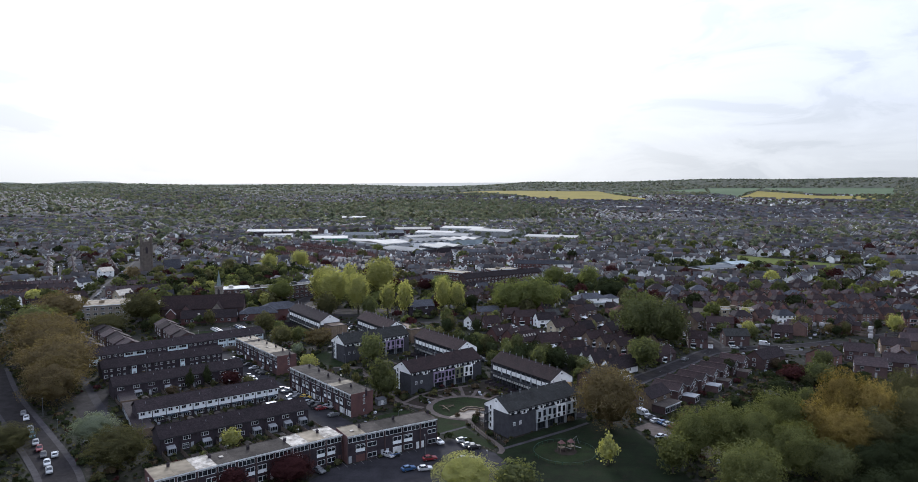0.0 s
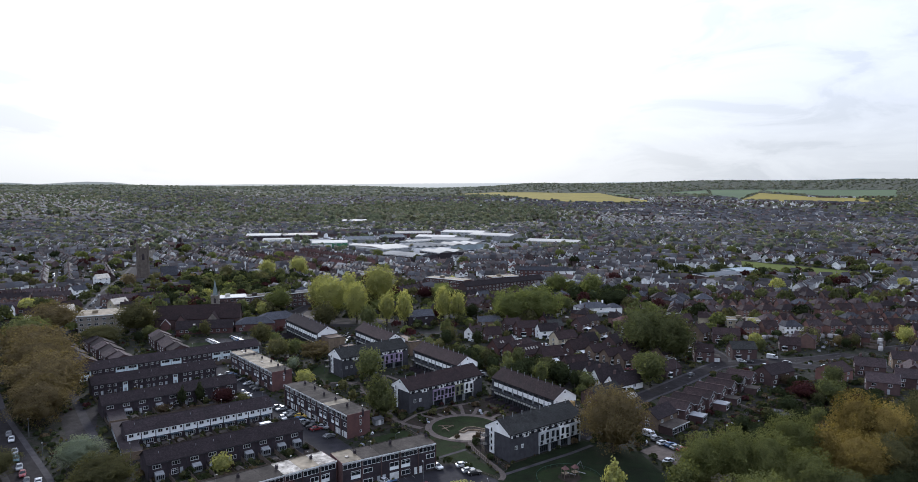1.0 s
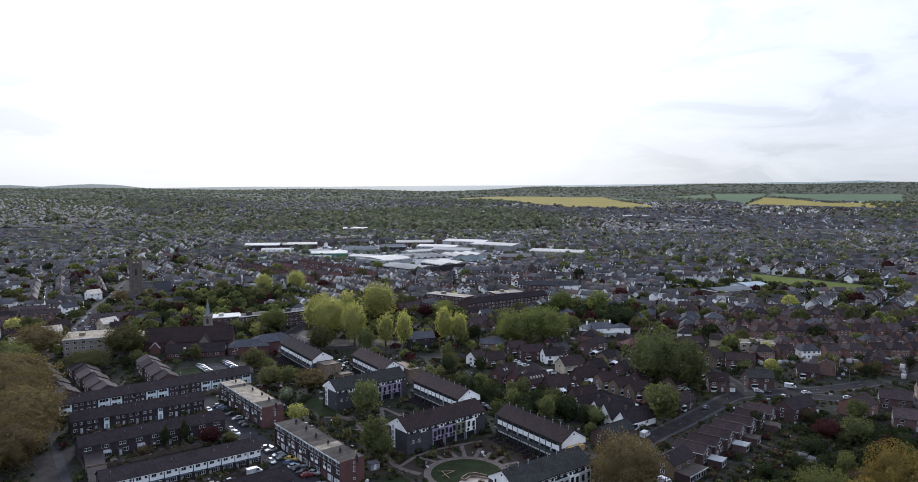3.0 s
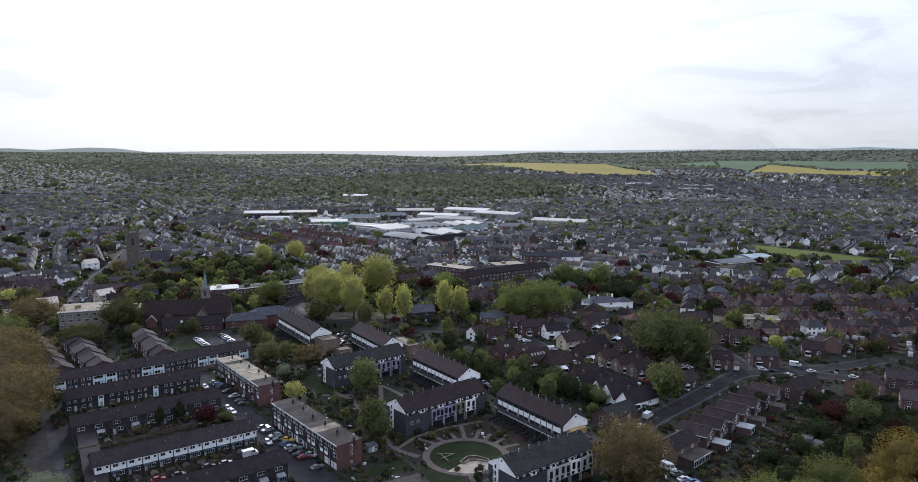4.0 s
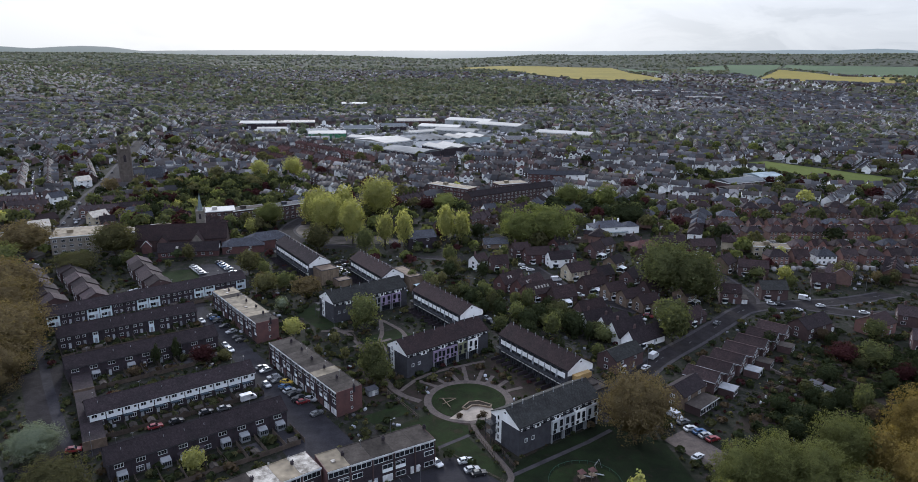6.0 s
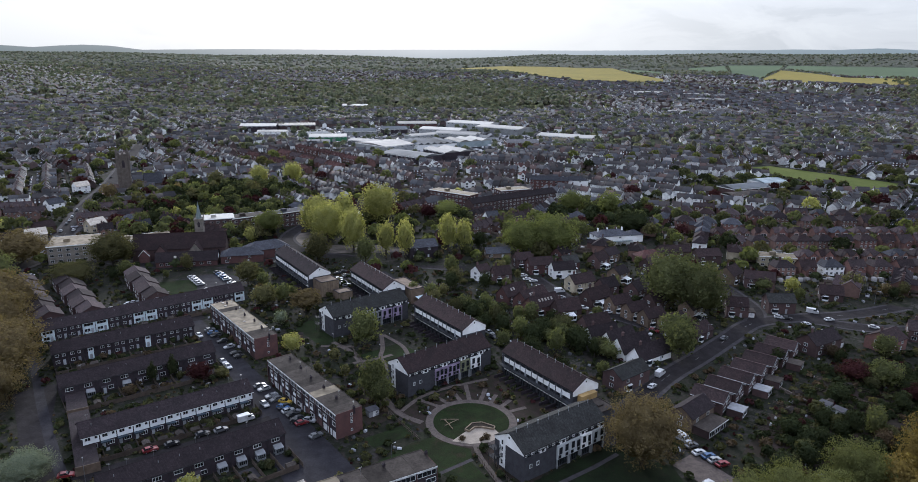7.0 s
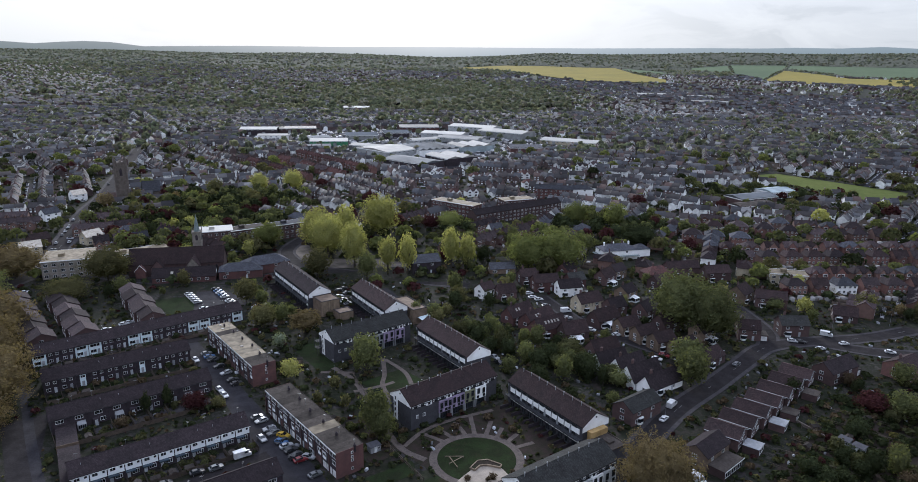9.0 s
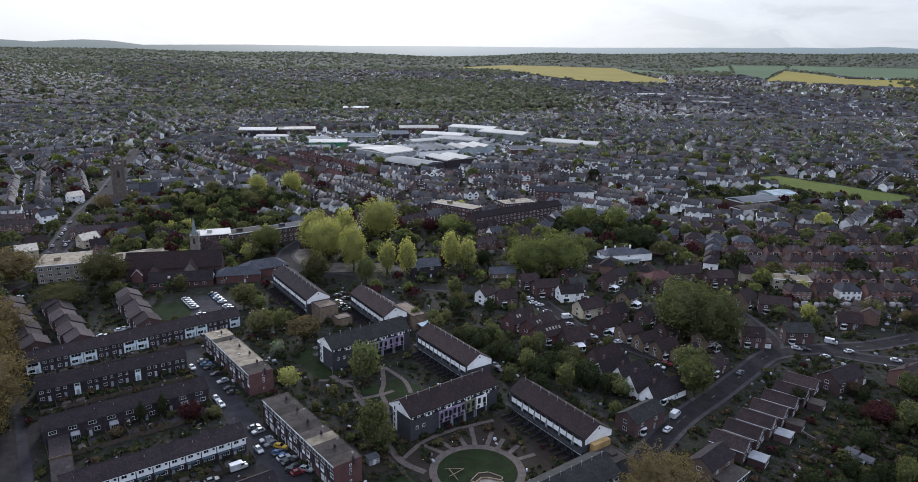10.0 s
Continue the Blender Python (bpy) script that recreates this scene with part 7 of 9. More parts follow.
works(140, 1020, -26, 78, 36, 5, "shed_roof", "cream", label="low cream flat-roofed warehouse")
works(-182, 972, 10, 48, 30, 7, "shed_roof", "green_wall", label="green-walled store with white roof")
works(-190, 930, 12, 36, 18, 5, "shed_grey", "blue_wall", label="pale blue workshop")
works(-125, 932, -25, 44, 20, 6, label="pale-roofed workshop")
works(-308, 1094, 8, 52, 32, 8, "shed_roof", "brick_dark", label="pale ridged shed beside trees")
works(-258, 1120, 14, 54, 24, 7, "felt_glare", "brick_brown", label="shed with silvery roof")
works(-268, 1020, 9, 40, 18, 7, "shed_roof", "render", label="white flat-roofed works")
works(-232, 1524, 10, 52, 34, 9, label="white shed among woods")
works(-205, 1010, 30, 30, 22, 6, "shed_grey", "shed_wall", label="grey workshop")
works(-150, 1040, 12, 44, 26, 7, "shed_grey", "shed_wall", label="grey ridged workshop", bays=2)
works(-105, 1068, 12, 36, 26, 8, "shed_grey", "brick_dark", label="dark ridged workshop", bays=2)
works(70, 940, 5, 40, 30, 6, "slate", "brick_red", label="brick office with hipped slate roof")
works(20, 990, -30, 30, 22, 6, "shed_grey", "shed_wall", label="grey workshop")
works(620, 1900, -15, 90, 40, 8, label="pale distant warehouse")
works(700, 2150, -15, 120, 60, 8, label="pale distant warehouse")
works(560, 2250, -10, 90, 50, 8, "shed_roof", "render", label="pale distant warehouse")
works(420, 1480, -10, 40, 18, 7, label="white distant works")

# flats and terraces before the trading estate
pitched_flats((5, 536), (70, 583), 9.5, 3, "brick_brown", "tile_dark", "long brown brick block of flats with dark roof")
pitched_flats((55, 640), (86, 634), 9.0, 3, "brick_red", "slate", "red brick flats with slate roof")
flat_building("flats", (-28, 582), (3, 560), 11, 3, "brick_red", "felt_pale", "red brick flats with pale flat roof")
for x, y in ((0, 556), (22, 566), (44, 576), (62, 592), (62, 646), (80, 642), (-20, 586), (-4, 574)):
    KEEP.append((x, y, 15))
for k in range(6):
    for row in range(3):
        x, y = -190 + 17.6 * k - 27 * row, 862 - 20.8 * k - 23 * row
        if y > 690:
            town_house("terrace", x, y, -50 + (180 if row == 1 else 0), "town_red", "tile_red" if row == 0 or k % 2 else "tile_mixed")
            KEEP.append((x, y, 15))

# rows of white gabled houses before the trading estate
for x, y, d in ((-40, 742, 20), (-26, 748, 20), (-10, 752, 15), (6, 722, 15), (22, 728, 12), (38, 736, 8), (54, 738, 0), (70, 740, -8), (86, 760, -15), (100, 776, -20), (-12, 640, 20), (2, 646, 20), (22, 662, 20), (38, 668, 18), (54, 690, 10), (118, 795, -20), (134, 806, -25)):
    town_house("semi", x, y, d, "render", "tile_mixed" if x % 3 else "tile_red")
    KEEP.append((x, y, 13))

# fields on the far slopes
RAPE_WEST = [(-110, 2740), (148, 3095), (308, 3085), (473, 2968), (587, 2942), (562, 2481), (584, 2177), (548, 2046), (407, 2051), (331, 2088), (267, 2238), (194, 2445), (105, 2650)]
RAPE_EAST = [(840, 2110), (1181, 2752), (1198, 2516), (1177, 2285), (1400, 2160), (1190, 1850), (1041, 1885), (954, 2011)]
CROPS = ([(1155, 3256), (1436, 3290), (1221, 2844), (880, 2208), (914, 2528)], [(1447, 3291), (1570, 3183), (1902, 3032), (1396, 2234), (1210, 2348), (1235, 2593), (1233, 2845)], [(892, 2947), (1128, 3193), (932, 2604), (806, 2667)], [(591, 2943), (696, 2651), (676, 2429), (581, 2519)])
field("rapeseed_field", RAPE_WEST, "rape", "yellow rapeseed field in flower", 2.0)
field("rapeseed_field", RAPE_EAST, "rape", "yellow rapeseed field in flower", 2.0)
for outline in CROPS:
    field("green_field", outline, "crop", "green field of young crop", 1.4)

# ---- houses round the cul-de-sac ----
DIM = dict(group="houses of the close")
house(8, 391, 45, 8, 7, 4.6, 7.6, "render", "tile_brown", "small white-gabled house with brown roof", **DIM)
house(18, 389, 20, 9, 7, 4.0, 7.6, "brick_brown", "tile_brown", "brown brick house with tiled roof", **DIM)
house(39, 404, 15, 13, 8, 5.0, 8.2, "brick_red", "tile_brown", "red brick house at the head of the close", **DIM)
house(50, 397, 15, 12, 8, 4.6, 8.0, "render", "tile_dark", "white-walled house with dark roof", garage=True, **DIM)
for x, y in ((68.5, 348), (74, 339.4), (79.4, 332), (86.4, 326.3)):
    house(x, y, 29, 10, 7.0, 4.4, 7.4, "brick_buff", "tile_brown", "buff brick gabled house facing the close", garage=x > 76, stacks=0, **DIM)
house(54.4, 313.4, 28, 13.5, 7.4, 3.0, 7.0, "render", "tile_dark", "white gabled house with long dark roof and conservatory", conservatory=True, stacks=1, **DIM)
house(60.8, 310.6, 36, 14, 5.8, 2.9, 6.5, "render", "tile_dark", "narrow white gabled house with long dark roof", stacks=1, **DIM)
house(63.6, 301.0, 32, 15, 8.2, 3.0, 8.0, "render", "tile_dark", "white gabled house with steep dark roof and bay", stacks=1, **DIM)
house(69.2, 295.6, 36, 17, 7.0, 2.8, 7.0, "render", "tile_dark", "white gabled house with low eaves and dark roof", stacks=1, **DIM)
house(56.2, 275.8, 39, 15, 8.4, 5.0, 7.6, "brick_brown", "tile_grey", "grey-roofed brick house at the street corner", stacks=0, **DIM)
for x, y, d, L, D, lights, label in ((30.2, 354.0, 46, 16, 8.6, 2, "red brick house with a skylight in a long brown roof"), (34.0, 345.4, 34, 15, 8.6, 5, "red brick house with five skylights in its roof"), (44.2, 340.6, 22, 11, 8.0, 0, "brown brick house beside the close"), (22.0, 360.0, 43, 14, 7.6, 2, "brown brick house with small skylights"), (60.2, 357.0, 35, 13, 8.0, 0, "brown brick house with a front gable"), (53.4, 322.4, 26, 12, 8.0, 0, "dark-roofed house with a white conservatory")):
    top = house(x, y, d, L, D, 3.9, 8.0, "brick_red" if lights else "brick_brown", "tile_brown", label, stacks=1, conservatory=not lights, **DIM)
    slope = math.degrees(math.atan2(4.1, D / 2))
    for k in range(lights):
        part("skylight", shared("roof_window", lambda: Mesh().box(-0.45, -0.7, 0.0, 0.45, 0.7, 0.1).box(-0.38, -0.62, 0.1, 0.38, 0.62, 0.13, 1).done("skylight", M["grey_panel"], M["felt_glare"])), top, pose(L * 0.3 + 1.7 * k, D * 0.27, 3.9 + 4.1 * 0.54 + 0.14, slope), "pale skylight in the roof")
top = house(56.0, 376.2, 29, 13, 8.4, 4.8, 8.2, "cream", "tile_brown", "half-timbered cream house with brown roof", **DIM)
for k in range(7):
    part("timber", shared("half_timber", lambda: Mesh().box(-0.09, -0.05, 2.6, 0.09, 0.02, 4.8).done("timber", M["wood"])), top, pose(0.8 + k * 1.85, 0, 0), "dark timber on the wall")
house(101, 423, 20, 15, 9, 4.6, 7.6, "brick_red", "tile_red", "red-roofed bungalow with hipped roof", hip=True, **DIM)
house(117, 432, 10, 18, 8, 5.0, 8.0, "brick_brown", "tile_brown", "brown brick row of houses", **DIM)
house(94, 318, 40, 12, 8, 3.4, 6.4, "brick_brown", "tile_brown", "low brick house beside the street", **DIM)
house(120, 345, -10, 9, 8, 5.0, 8.0, "brick_brown", "tile_brown", "brick house with a white canopy", garage=True, **DIM)
house(141, 350, 0, 12, 8, 5.2, 8.2, "brick_brown", "tile_grey", "brick house with white bay windows", **DIM)
house(134, 391, 45, 10, 9, 5.0, 8.8, "brick_buff", "tile_brown", "buff gabled house", **DIM)
house(146, 384, -15, 14, 8, 5.0, 8.0, "brick_brown", "tile_brown", "brick house beside a large tree", **DIM)
house(133, 424, 10, 14, 8, 5.2, 8.4, "brick_brown", "tile_brown", "brick house with white windows", **DIM)
flat_building("workshop", (160, 418), (178, 414), 9, 2, "cream", "felt_pale", "pale flat-roofed workshop building", "workshop", step=2.7)
house(173, 367, -20, 10, 8, 3.4, 6.6, "brick_brown", "tile_brown", "low brick house with white bay", **DIM)

# ---- stepped row east of the street ----
STEP = dict(group="stepped row of houses")
for i in range(7):
    # middle of the east gable
    x, y = 84.5 + 6.87 * i, 257.4 + 7.0 * i
    top = house(round(x - 4.14, 1), round(y + 3.23, 1), -38, 10.5, 9.3, 4.1, 6.2, "brick_brown", "tile_brown", "low stepped house with brown tiled roof", stacks=0, **STEP)
    part("window", little_window(2.6, 1.3), top, pose(10.5, 0.9, 0.8, 0, 0, 90))
    part("window", little_window(2.6, 1.3), top, pose(10.5, 5.6, 0.8, 0, 0, 90))
    part("window", little_window(3.0, 1.2), top, pose(10.5, 3.2, 3.5, 0, 0, 90))
    part("verge", shared("stepped_verge", lambda: Mesh().box(0, -0.25, 0, 10.7, 0.05, 0.26).done("verge", M["grey_panel"])), top, pose(0, 0, 4.0), "pale roof verge")
    part("verge", shared("stepped_verge_end", lambda: Mesh().box(0, -0.12, 0, 10.7, 0.12, 0.16).done("verge", M["brick_brown"])), top, pose(0, 4.65, 6.3), "ridge capping")
    if i in (0, 2, 3, 5):
        pale = i in (0, 2)
        back = thing("rear_extension", turn(x + 2.6, y - 2.1, -38), "flat-roofed rear extension with %s roof and white windows" % ("pale" if pale else "dark"), "extension")
        part("wall", shared("ext_wall", lambda: Mesh().box(-2.4, -3.0, -0.4, 2.6, 1.8, 2.5).done("wall", M["brick_brown"])), back)
        part("roof", shared(("ext_roof", pale), lambda: Mesh().box(-2.4, -3.2, 2.5, 2.8, 2.0, 2.62).box(2.6, -3.2, 2.62, 2.8, 2.0, 2.74).done("roof", M["grey_panel" if pale else "felt"])), back)
        part("window", little_window(4.0, 1.7), back, pose(2.6, -2.6, 0.5, 0, 0, 90))
house(70.9, 250.4, 43, 13, 8, 4.6, 7.2, "brick_buff", "tile_dark", "buff brick house with dark roof at the row's end", stacks=0, **STEP)
wing = thing("rear_extension", turn(74.6, 245.2, 43), "wide flat-roofed rear extension with grey felt and white windows", "extension")
part("wall", Mesh().box(-5.4, -3.0, -0.4, 5.4, 2.2, 2.6).done("wall", M["brick_brown"]), wing)
part("roof", Mesh().box(-5.7, -3.3, 2.6, 5.7, 2.2, 2.76).box(-5.7, -3.3, 2.76, 5.7, -3.1, 2.88).done("roof", M["felt"]), wing)
for k in range(3):
    part("window", little_window(2.8, 1.9), wing, pose(-5.0 + 3.5 * k, -3.0, 0.3))
part("fascia", Mesh().box(-5.75, -3.38, 2.5, 5.75, -3.3, 2.8).done("fascia", M["pvc"]), wing)
house(138, 307, 31, 16, 8.5, 4.8, 8.0, "brick_brown", "tile_dark", "brick house with dark roof beside hedges", garage=True, **STEP)
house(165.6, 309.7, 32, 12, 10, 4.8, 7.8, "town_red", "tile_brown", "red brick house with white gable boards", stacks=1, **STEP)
for x, y, d in ((186, 318, -25), (200, 310, 65), (176, 292, -25), (192, 298, -25), (210, 330, -20), (226, 340, -20), (208, 290, 60), (222, 308, -20), (190, 275, -25), (240, 322, -20), (236, 352, -15)):
    house(x, y, d, 12, 8, 4.8, 7.8, "brick_brown" if d % 2 else "brick_buff", "tile_mixed", "brick house of the estate beside hedges", stacks=1, **STEP)

# gabled rows beyond the terraces
for a, b in (((-170, 319), (-216, 373)), ((-156, 326), (-200, 380)), ((-137, 345), (-170, 390))):
    m, L = along(a, b)
    for k in range(int(L // 9.5)):
        p = m @ Vector((9.5 * k + 4.7, 0.9 * (k % 2), 0))
        house(round(p.x, 1), round(p.y, 1), math.degrees(math.atan2(b[1] - a[1], b[0] - a[0])), 9.5, 10.0, 4.8, 7.2, "brick_brown", "tile_mixed", "house in a gabled brown brick row", stacks=0, group="rows behind the terraces")
for x, y, d, w, r in ((-256, 452, 40, "cream", "sheet_metal"), (-235, 480, 60, "cream", "sheet_metal"), (-268, 440, 20, "render", "tile_brown"), (-262, 470, 60, "brick_brown", "tile_brown"), (-313, 608, 55, "render", "sheet_metal"), (-296, 452, 10, "render", "slate"), (-318, 440, 10, "render", "slate"), (-296, 540, 60, "render", "slate")):
    house(x, y, d, 11, 8, 5.2, 8.4, w, r, "house beside the main road with glossy roof" if r == "sheet_metal" else "house beside the main road")
    KEEP.append((x, y, 10))

# ---- cars ----
car(-67.5, 246.7, 37, "white", True)
car(-64.4, 256.1, -50, "silver")
car(-63.0, 261.4, -50, "grey")
car(-58.3, 258.2, -20, "yellow")
car(-57.9, 254.4, -20, "blue")
car(-6.4, 211.8, -52, "white")
car(1.2, 213.1, 20, "white")
car(3.0, 209.0, 20, "silver")
car(4.7, 207.4, 20, "black")
car(-8.6, 198.4, 20, "red")
car(-21.0, 201.0, -40, "white")
car(-9.6, 191.0, 15, "white")
car(-39.3, 189.4, -40, "grey")
car(-14.3, 191.0, 30, "blue")
car(1.6, 197.9, 20, "silver")
car(4.1, 197.6, 20, "black")
car(64.8, 238.5, -60, "white", True)
car(67.3, 231.4, 25, "white")
car(69.4, 229.7, 25, "blue")
car(70.5, 227.7, 25, "silver")
car(72.0, 225.7, 25, "red")
car(64.7, 216.4, 40, "white")
car(66.4, 235.2, 25, "grey")
car(69.8, 282.1, 50, "white", True)
car(64.6, 272.6, 50, "white")
car(104.7, 316.0, 45, "grey")
car(145.4, 332.3, 15, "white")
car(158.0, 337.9, 15, "white")
car(137.4, 340.1, -20, "white")
car(155.1, 347.0, -30, "white", True)
car(172.7, 329.7, -20, "white")
car(140.4, 339.1, -20, "black")
car(30.2, 395.4, 20, "white")
car(31.4, 389.7, 20, "white")
car(34.3, 386.6, 20, "white")
car(45.5, 371.0, 15, "white", True)
car(45.1, 362.4, 20, "silver")
car(53.5, 348.7, -25, "white")
car(63.6, 343.5, 20, "white")
car(74.6, 319.6, -30, "white")
car(78.3, 322.9, -30, "red")
car(83.3, 318.9, 20, "silver")
car(52.6, 358.6, 10, "teal")
car(37.0, 378.0, 10, "grey")
car(56.2, 340.2, -30, "grey")
car(-132.0, 210.8, -58, "silver")
car(-128.0, 206.0, -58, "red")
car(-123.7, 200.9, -58, "black")
car(-119.0, 194.8, -58, "white")
car(-115.2, 189.4, -58, "silver")
car(-120.5, 201.3, 120, "white")
car(-149.3, 233.9, -58, "white")
car(-153.4, 238.9, -58, "grey")
car(-141.1, 222.9, -58, "silver")
car(-136.9, 217.0, -58, "teal")
car(-89.3, 228.8, 37, "red")
car(-84.4, 232.0, 37, "black")
car(-77.6, 237.7, 37, "black")
car(-73.0, 240.1, 37, "grey")
car(-106.2, 216.0, 20, "red")
for x, y, d, c in ((-63.8, 386.5, 35, "white"), (-60.8, 391.7, 35, "grey"), (-60.8, 382.2, 35, "black"), (-59.9, 379.2, 35, "silver"), (-57.9, 376.6, 35, "silver"), (-63.4, 398.6, 35, "black"), (-65.4, 395.4, 35, "black"), (10.2, 318.4, -50, "silver"), (11.6, 314.0, -50, "black"), (-106.2, 311.6, -50, "white"), (-88.5, 287.6, -50, "silver"), (-85.4, 283.6, -50, "white"), (-99.8, 312.4, -10, "black")):
    car(x, y, d, c)
car(-51.4, 245.5, -15, "black")
car(-47.7, 246.5, -15, "silver")
car(-229.0, 414.6, 60, "white")
car(-236.4, 434.9, 60, "silver")
car(-237.4, 424.3, 60, "white")
car(-248.4, 461.0, 60, "grey")
car(-304.9, 601.3, 60, "white")
car(-150.9, 346.5, 37, "white")
car(-155.2, 339.9, 37, "white")
car(-149.4, 348.6, 37, "silver")
car(-141.7, 350.2, 37, "white")
car(-218.4, 385.3, 40, "white")
car(-220.6, 381.9, 40, "silver")
for (a, b), n, seed in ((((-67.7, 273.5), (-37.4, 236.5)), 14, 1), (((-106.6, 327.5), (-77.4, 291.0)), 12, 2)):
    m, L = along(a, b)
    dice = random.Random(seed)
    for k in range(n):
        if dice.random() < 0.7:
            p = m @ Vector((2 + k * (L - 4) / n, -4.2, 0))
            car(round(p.x, 1), round(p.y, 1), 37 + dice.uniform(-6, 6) + dice.choice((0, 180)), dice.choice(("black", "silver", "grey", "black", "grey", "white", "silver", "red", "black", "blue")), z=0.05)
dice = random.Random(9)
for row, (x0, y0) in enumerate(((-138, 386.4), (-127.7, 394.6))):
    for k in range(8):
        if dice.random() < 0.9:
            car(round(x0 + k * 2.1, 1), round(y0 - k * 2.75, 1), 38 + dice.uniform(-4, 4), dice.choice(("white", "silver", "white", "grey", "black", "silver", "blue")), z=0.06)
for k in range(7):
    car(round(-46 + k * 1.9, 1), round(396 - k * 2.7, 1), 40 + dice.uniform(-5, 5), dice.choice(("white", "silver", "grey", "black")), z=0.06)
for k in range(26):
    i = 6 + int(dice.random() * 30)
    line = ROADS[5][0]
    d = line[i + 1] - line[i]
    q = line[i] + np.array((-d[1], d[0])) / np.hypot(*d) * dice.choice((-3.6, 3.6)) + d * dice.random()
    car(round(float(q[0]), 1), round(float(q[1]), 1), math.degrees(math.atan2(d[1], d[0])), dice.choice(("white", "silver", "grey", "black", "white", "red")))
for i, (x, y, d) in enumerate(((-100, 214, 120), (-60, 262, 37), (-20, 224, 30), (-50, 300, 120), (66, 276, -40), (98, 316, -40), (120, 342, -40), (-128, 216, -60), (-146, 238, -60), (-10, 200, 100), (8, 188, 100), (54, 362, 0), (74, 340, 0), (160, 352, -70), (190, 360, -70))):
    street_lamp(x, y, d)

# ---- small things of the estate ----
def boarded_store(x, y, degrees, L, D, H, label):
    top = thing("boarded_store", turn(x, y, degrees), label, "store")
    part("wall", Mesh().box(-L / 2, -D / 2, -0.5, L / 2, D / 2, H).done("wall", M["brick_buff"]), top)
    part("roof", Mesh().box(-L / 2 + 0.3, -D / 2 + 0.3, H - 0.2, L / 2 - 0.3, D / 2 - 0.3, H - 0.1).done("roof", M["felt"]), top)
    part("parapet", Mesh().box(-L / 2 - 0.1, -D / 2 - 0.1, H, L / 2 + 0.1, -D / 2 + 0.3, H + 0.25).box(-L / 2 - 0.1, D / 2 - 0.3, H, L / 2 + 0.1, D / 2 + 0.1, H + 0.25).box(-L / 2 - 0.1, -D / 2 + 0.3, H, -L / 2 + 0.3, D / 2 - 0.3, H + 0.25).box(L / 2 - 0.3, -D / 2 + 0.3, H, L / 2 + 0.1, D / 2 - 0.3, H + 0.25).done("parapet", M["paving"]), top)
    for k in range(int(L / 0.6)):
        part("board", shared(("board", H), lambda: Mesh().box(0, -0.04, 0.1, 0.5, 0.0, H - 0.1).done("board", M["pale_wood"])), top, pose(-L / 2 + 0.05 + k * 0.6, -D / 2, 0))


boarded_store(-66, 366, 37, 9, 9, 7.2, "brown boarded store with flat roof")
boarded_store(-57, 360, 37, 7, 6, 3.6, "low brown boarded store with flat roof")
boarded_store(-27, 362, -55, 18, 7, 6.8, "flat-roofed annex behind the flats")


def ochre_wing():
    top = thing("ochre_annex", turn(41.0, 251.5, -55), "ochre-rendered annex with flat grey roofs", "annex")
    part("wall", Mesh().box(-4.5, -3.4, -0.5, -2.6, 3.4, 7.0).done("wall", M["yellow_render"]), top, label="ochre rendered end wall")
    part("rear_wall", Mesh().box(-2.6, -3.2, -0.5, 5.0, 3.2, 4.9).done("rear_wall", M["slate_brick"]), top)
    part("roof", Mesh().box(-2.6, -3.5, 4.9, 5.3, 3.5, 5.1).box(-2.6, -3.5, 5.1, 5.3, -3.2, 5.35).box(-2.6, 3.2, 5.1, 5.3, 3.5, 5.35).box(5.0, -3.2, 5.1, 5.3, 3.2, 5.35).box(0.5, -1.2, 5.1, 2.5, 1.0, 5.7).done("roof", M["felt"]), top, label="grey felted flat roof")


ochre_wing()


def glazed_canopy():
    top = thing("glazed_canopy", turn(-20.4, 355.4, 45), "pale blue glazed canopy over a bin store", "canopy")
    for x in (-3.0, 3.0):
        for y in (-2.2, 2.2):
            part("post", shared("canopy_post", lambda: Mesh().box(-0.07, -0.07, 0, 0.07, 0.07, 2.7).done("post", M["steel"])), top, pose(x, y, 0))
    for k in range(5):
        part("panel", shared("canopy_panel", lambda: Mesh().extrude([(-2.5, 2.68), (0, 3.25), (2.5, 2.68), (2.5, 2.74), (0, 3.31), (-2.5, 2.74)], 0.03, 1.22).done("panel", M["pale_blue_board"])), top, pose(-3.1 + 1.25 * k, 0, 0))
    for y, z in ((-2.5, 2.62), (2.5, 2.62), (0, 3.2)):
        part("beam", shared("canopy_beam", lambda: Mesh().box(-3.2, -0.05, 0, 3.2, 0.05, 0.1).done("beam", M["steel"])), top, pose(0, y, z))


glazed_canopy()


def railing_fence(a, b, label, h=1.1, mat="wood", gap=1.6):
    """A post-and-rail fence, each post and rail a part."""
    m, L = along(a, b)
    top = thing("post_and_rail_fence", m, label, "fence")
    n = max(2, round(L / gap))
    for i in range(n + 1):
        part("post", shared(("fence_post", h, mat), lambda: Mesh().box(-0.06, -0.06, 0, 0.06, 0.06, h).done("post", M[mat])), top, pose(L * i / n, 0, 0))
    for z in (h * 0.45, h * 0.85):
        part("rail", Mesh().box(0, -0.03, z, L, 0.03, z + 0.1).done("rail", M[mat]), top)


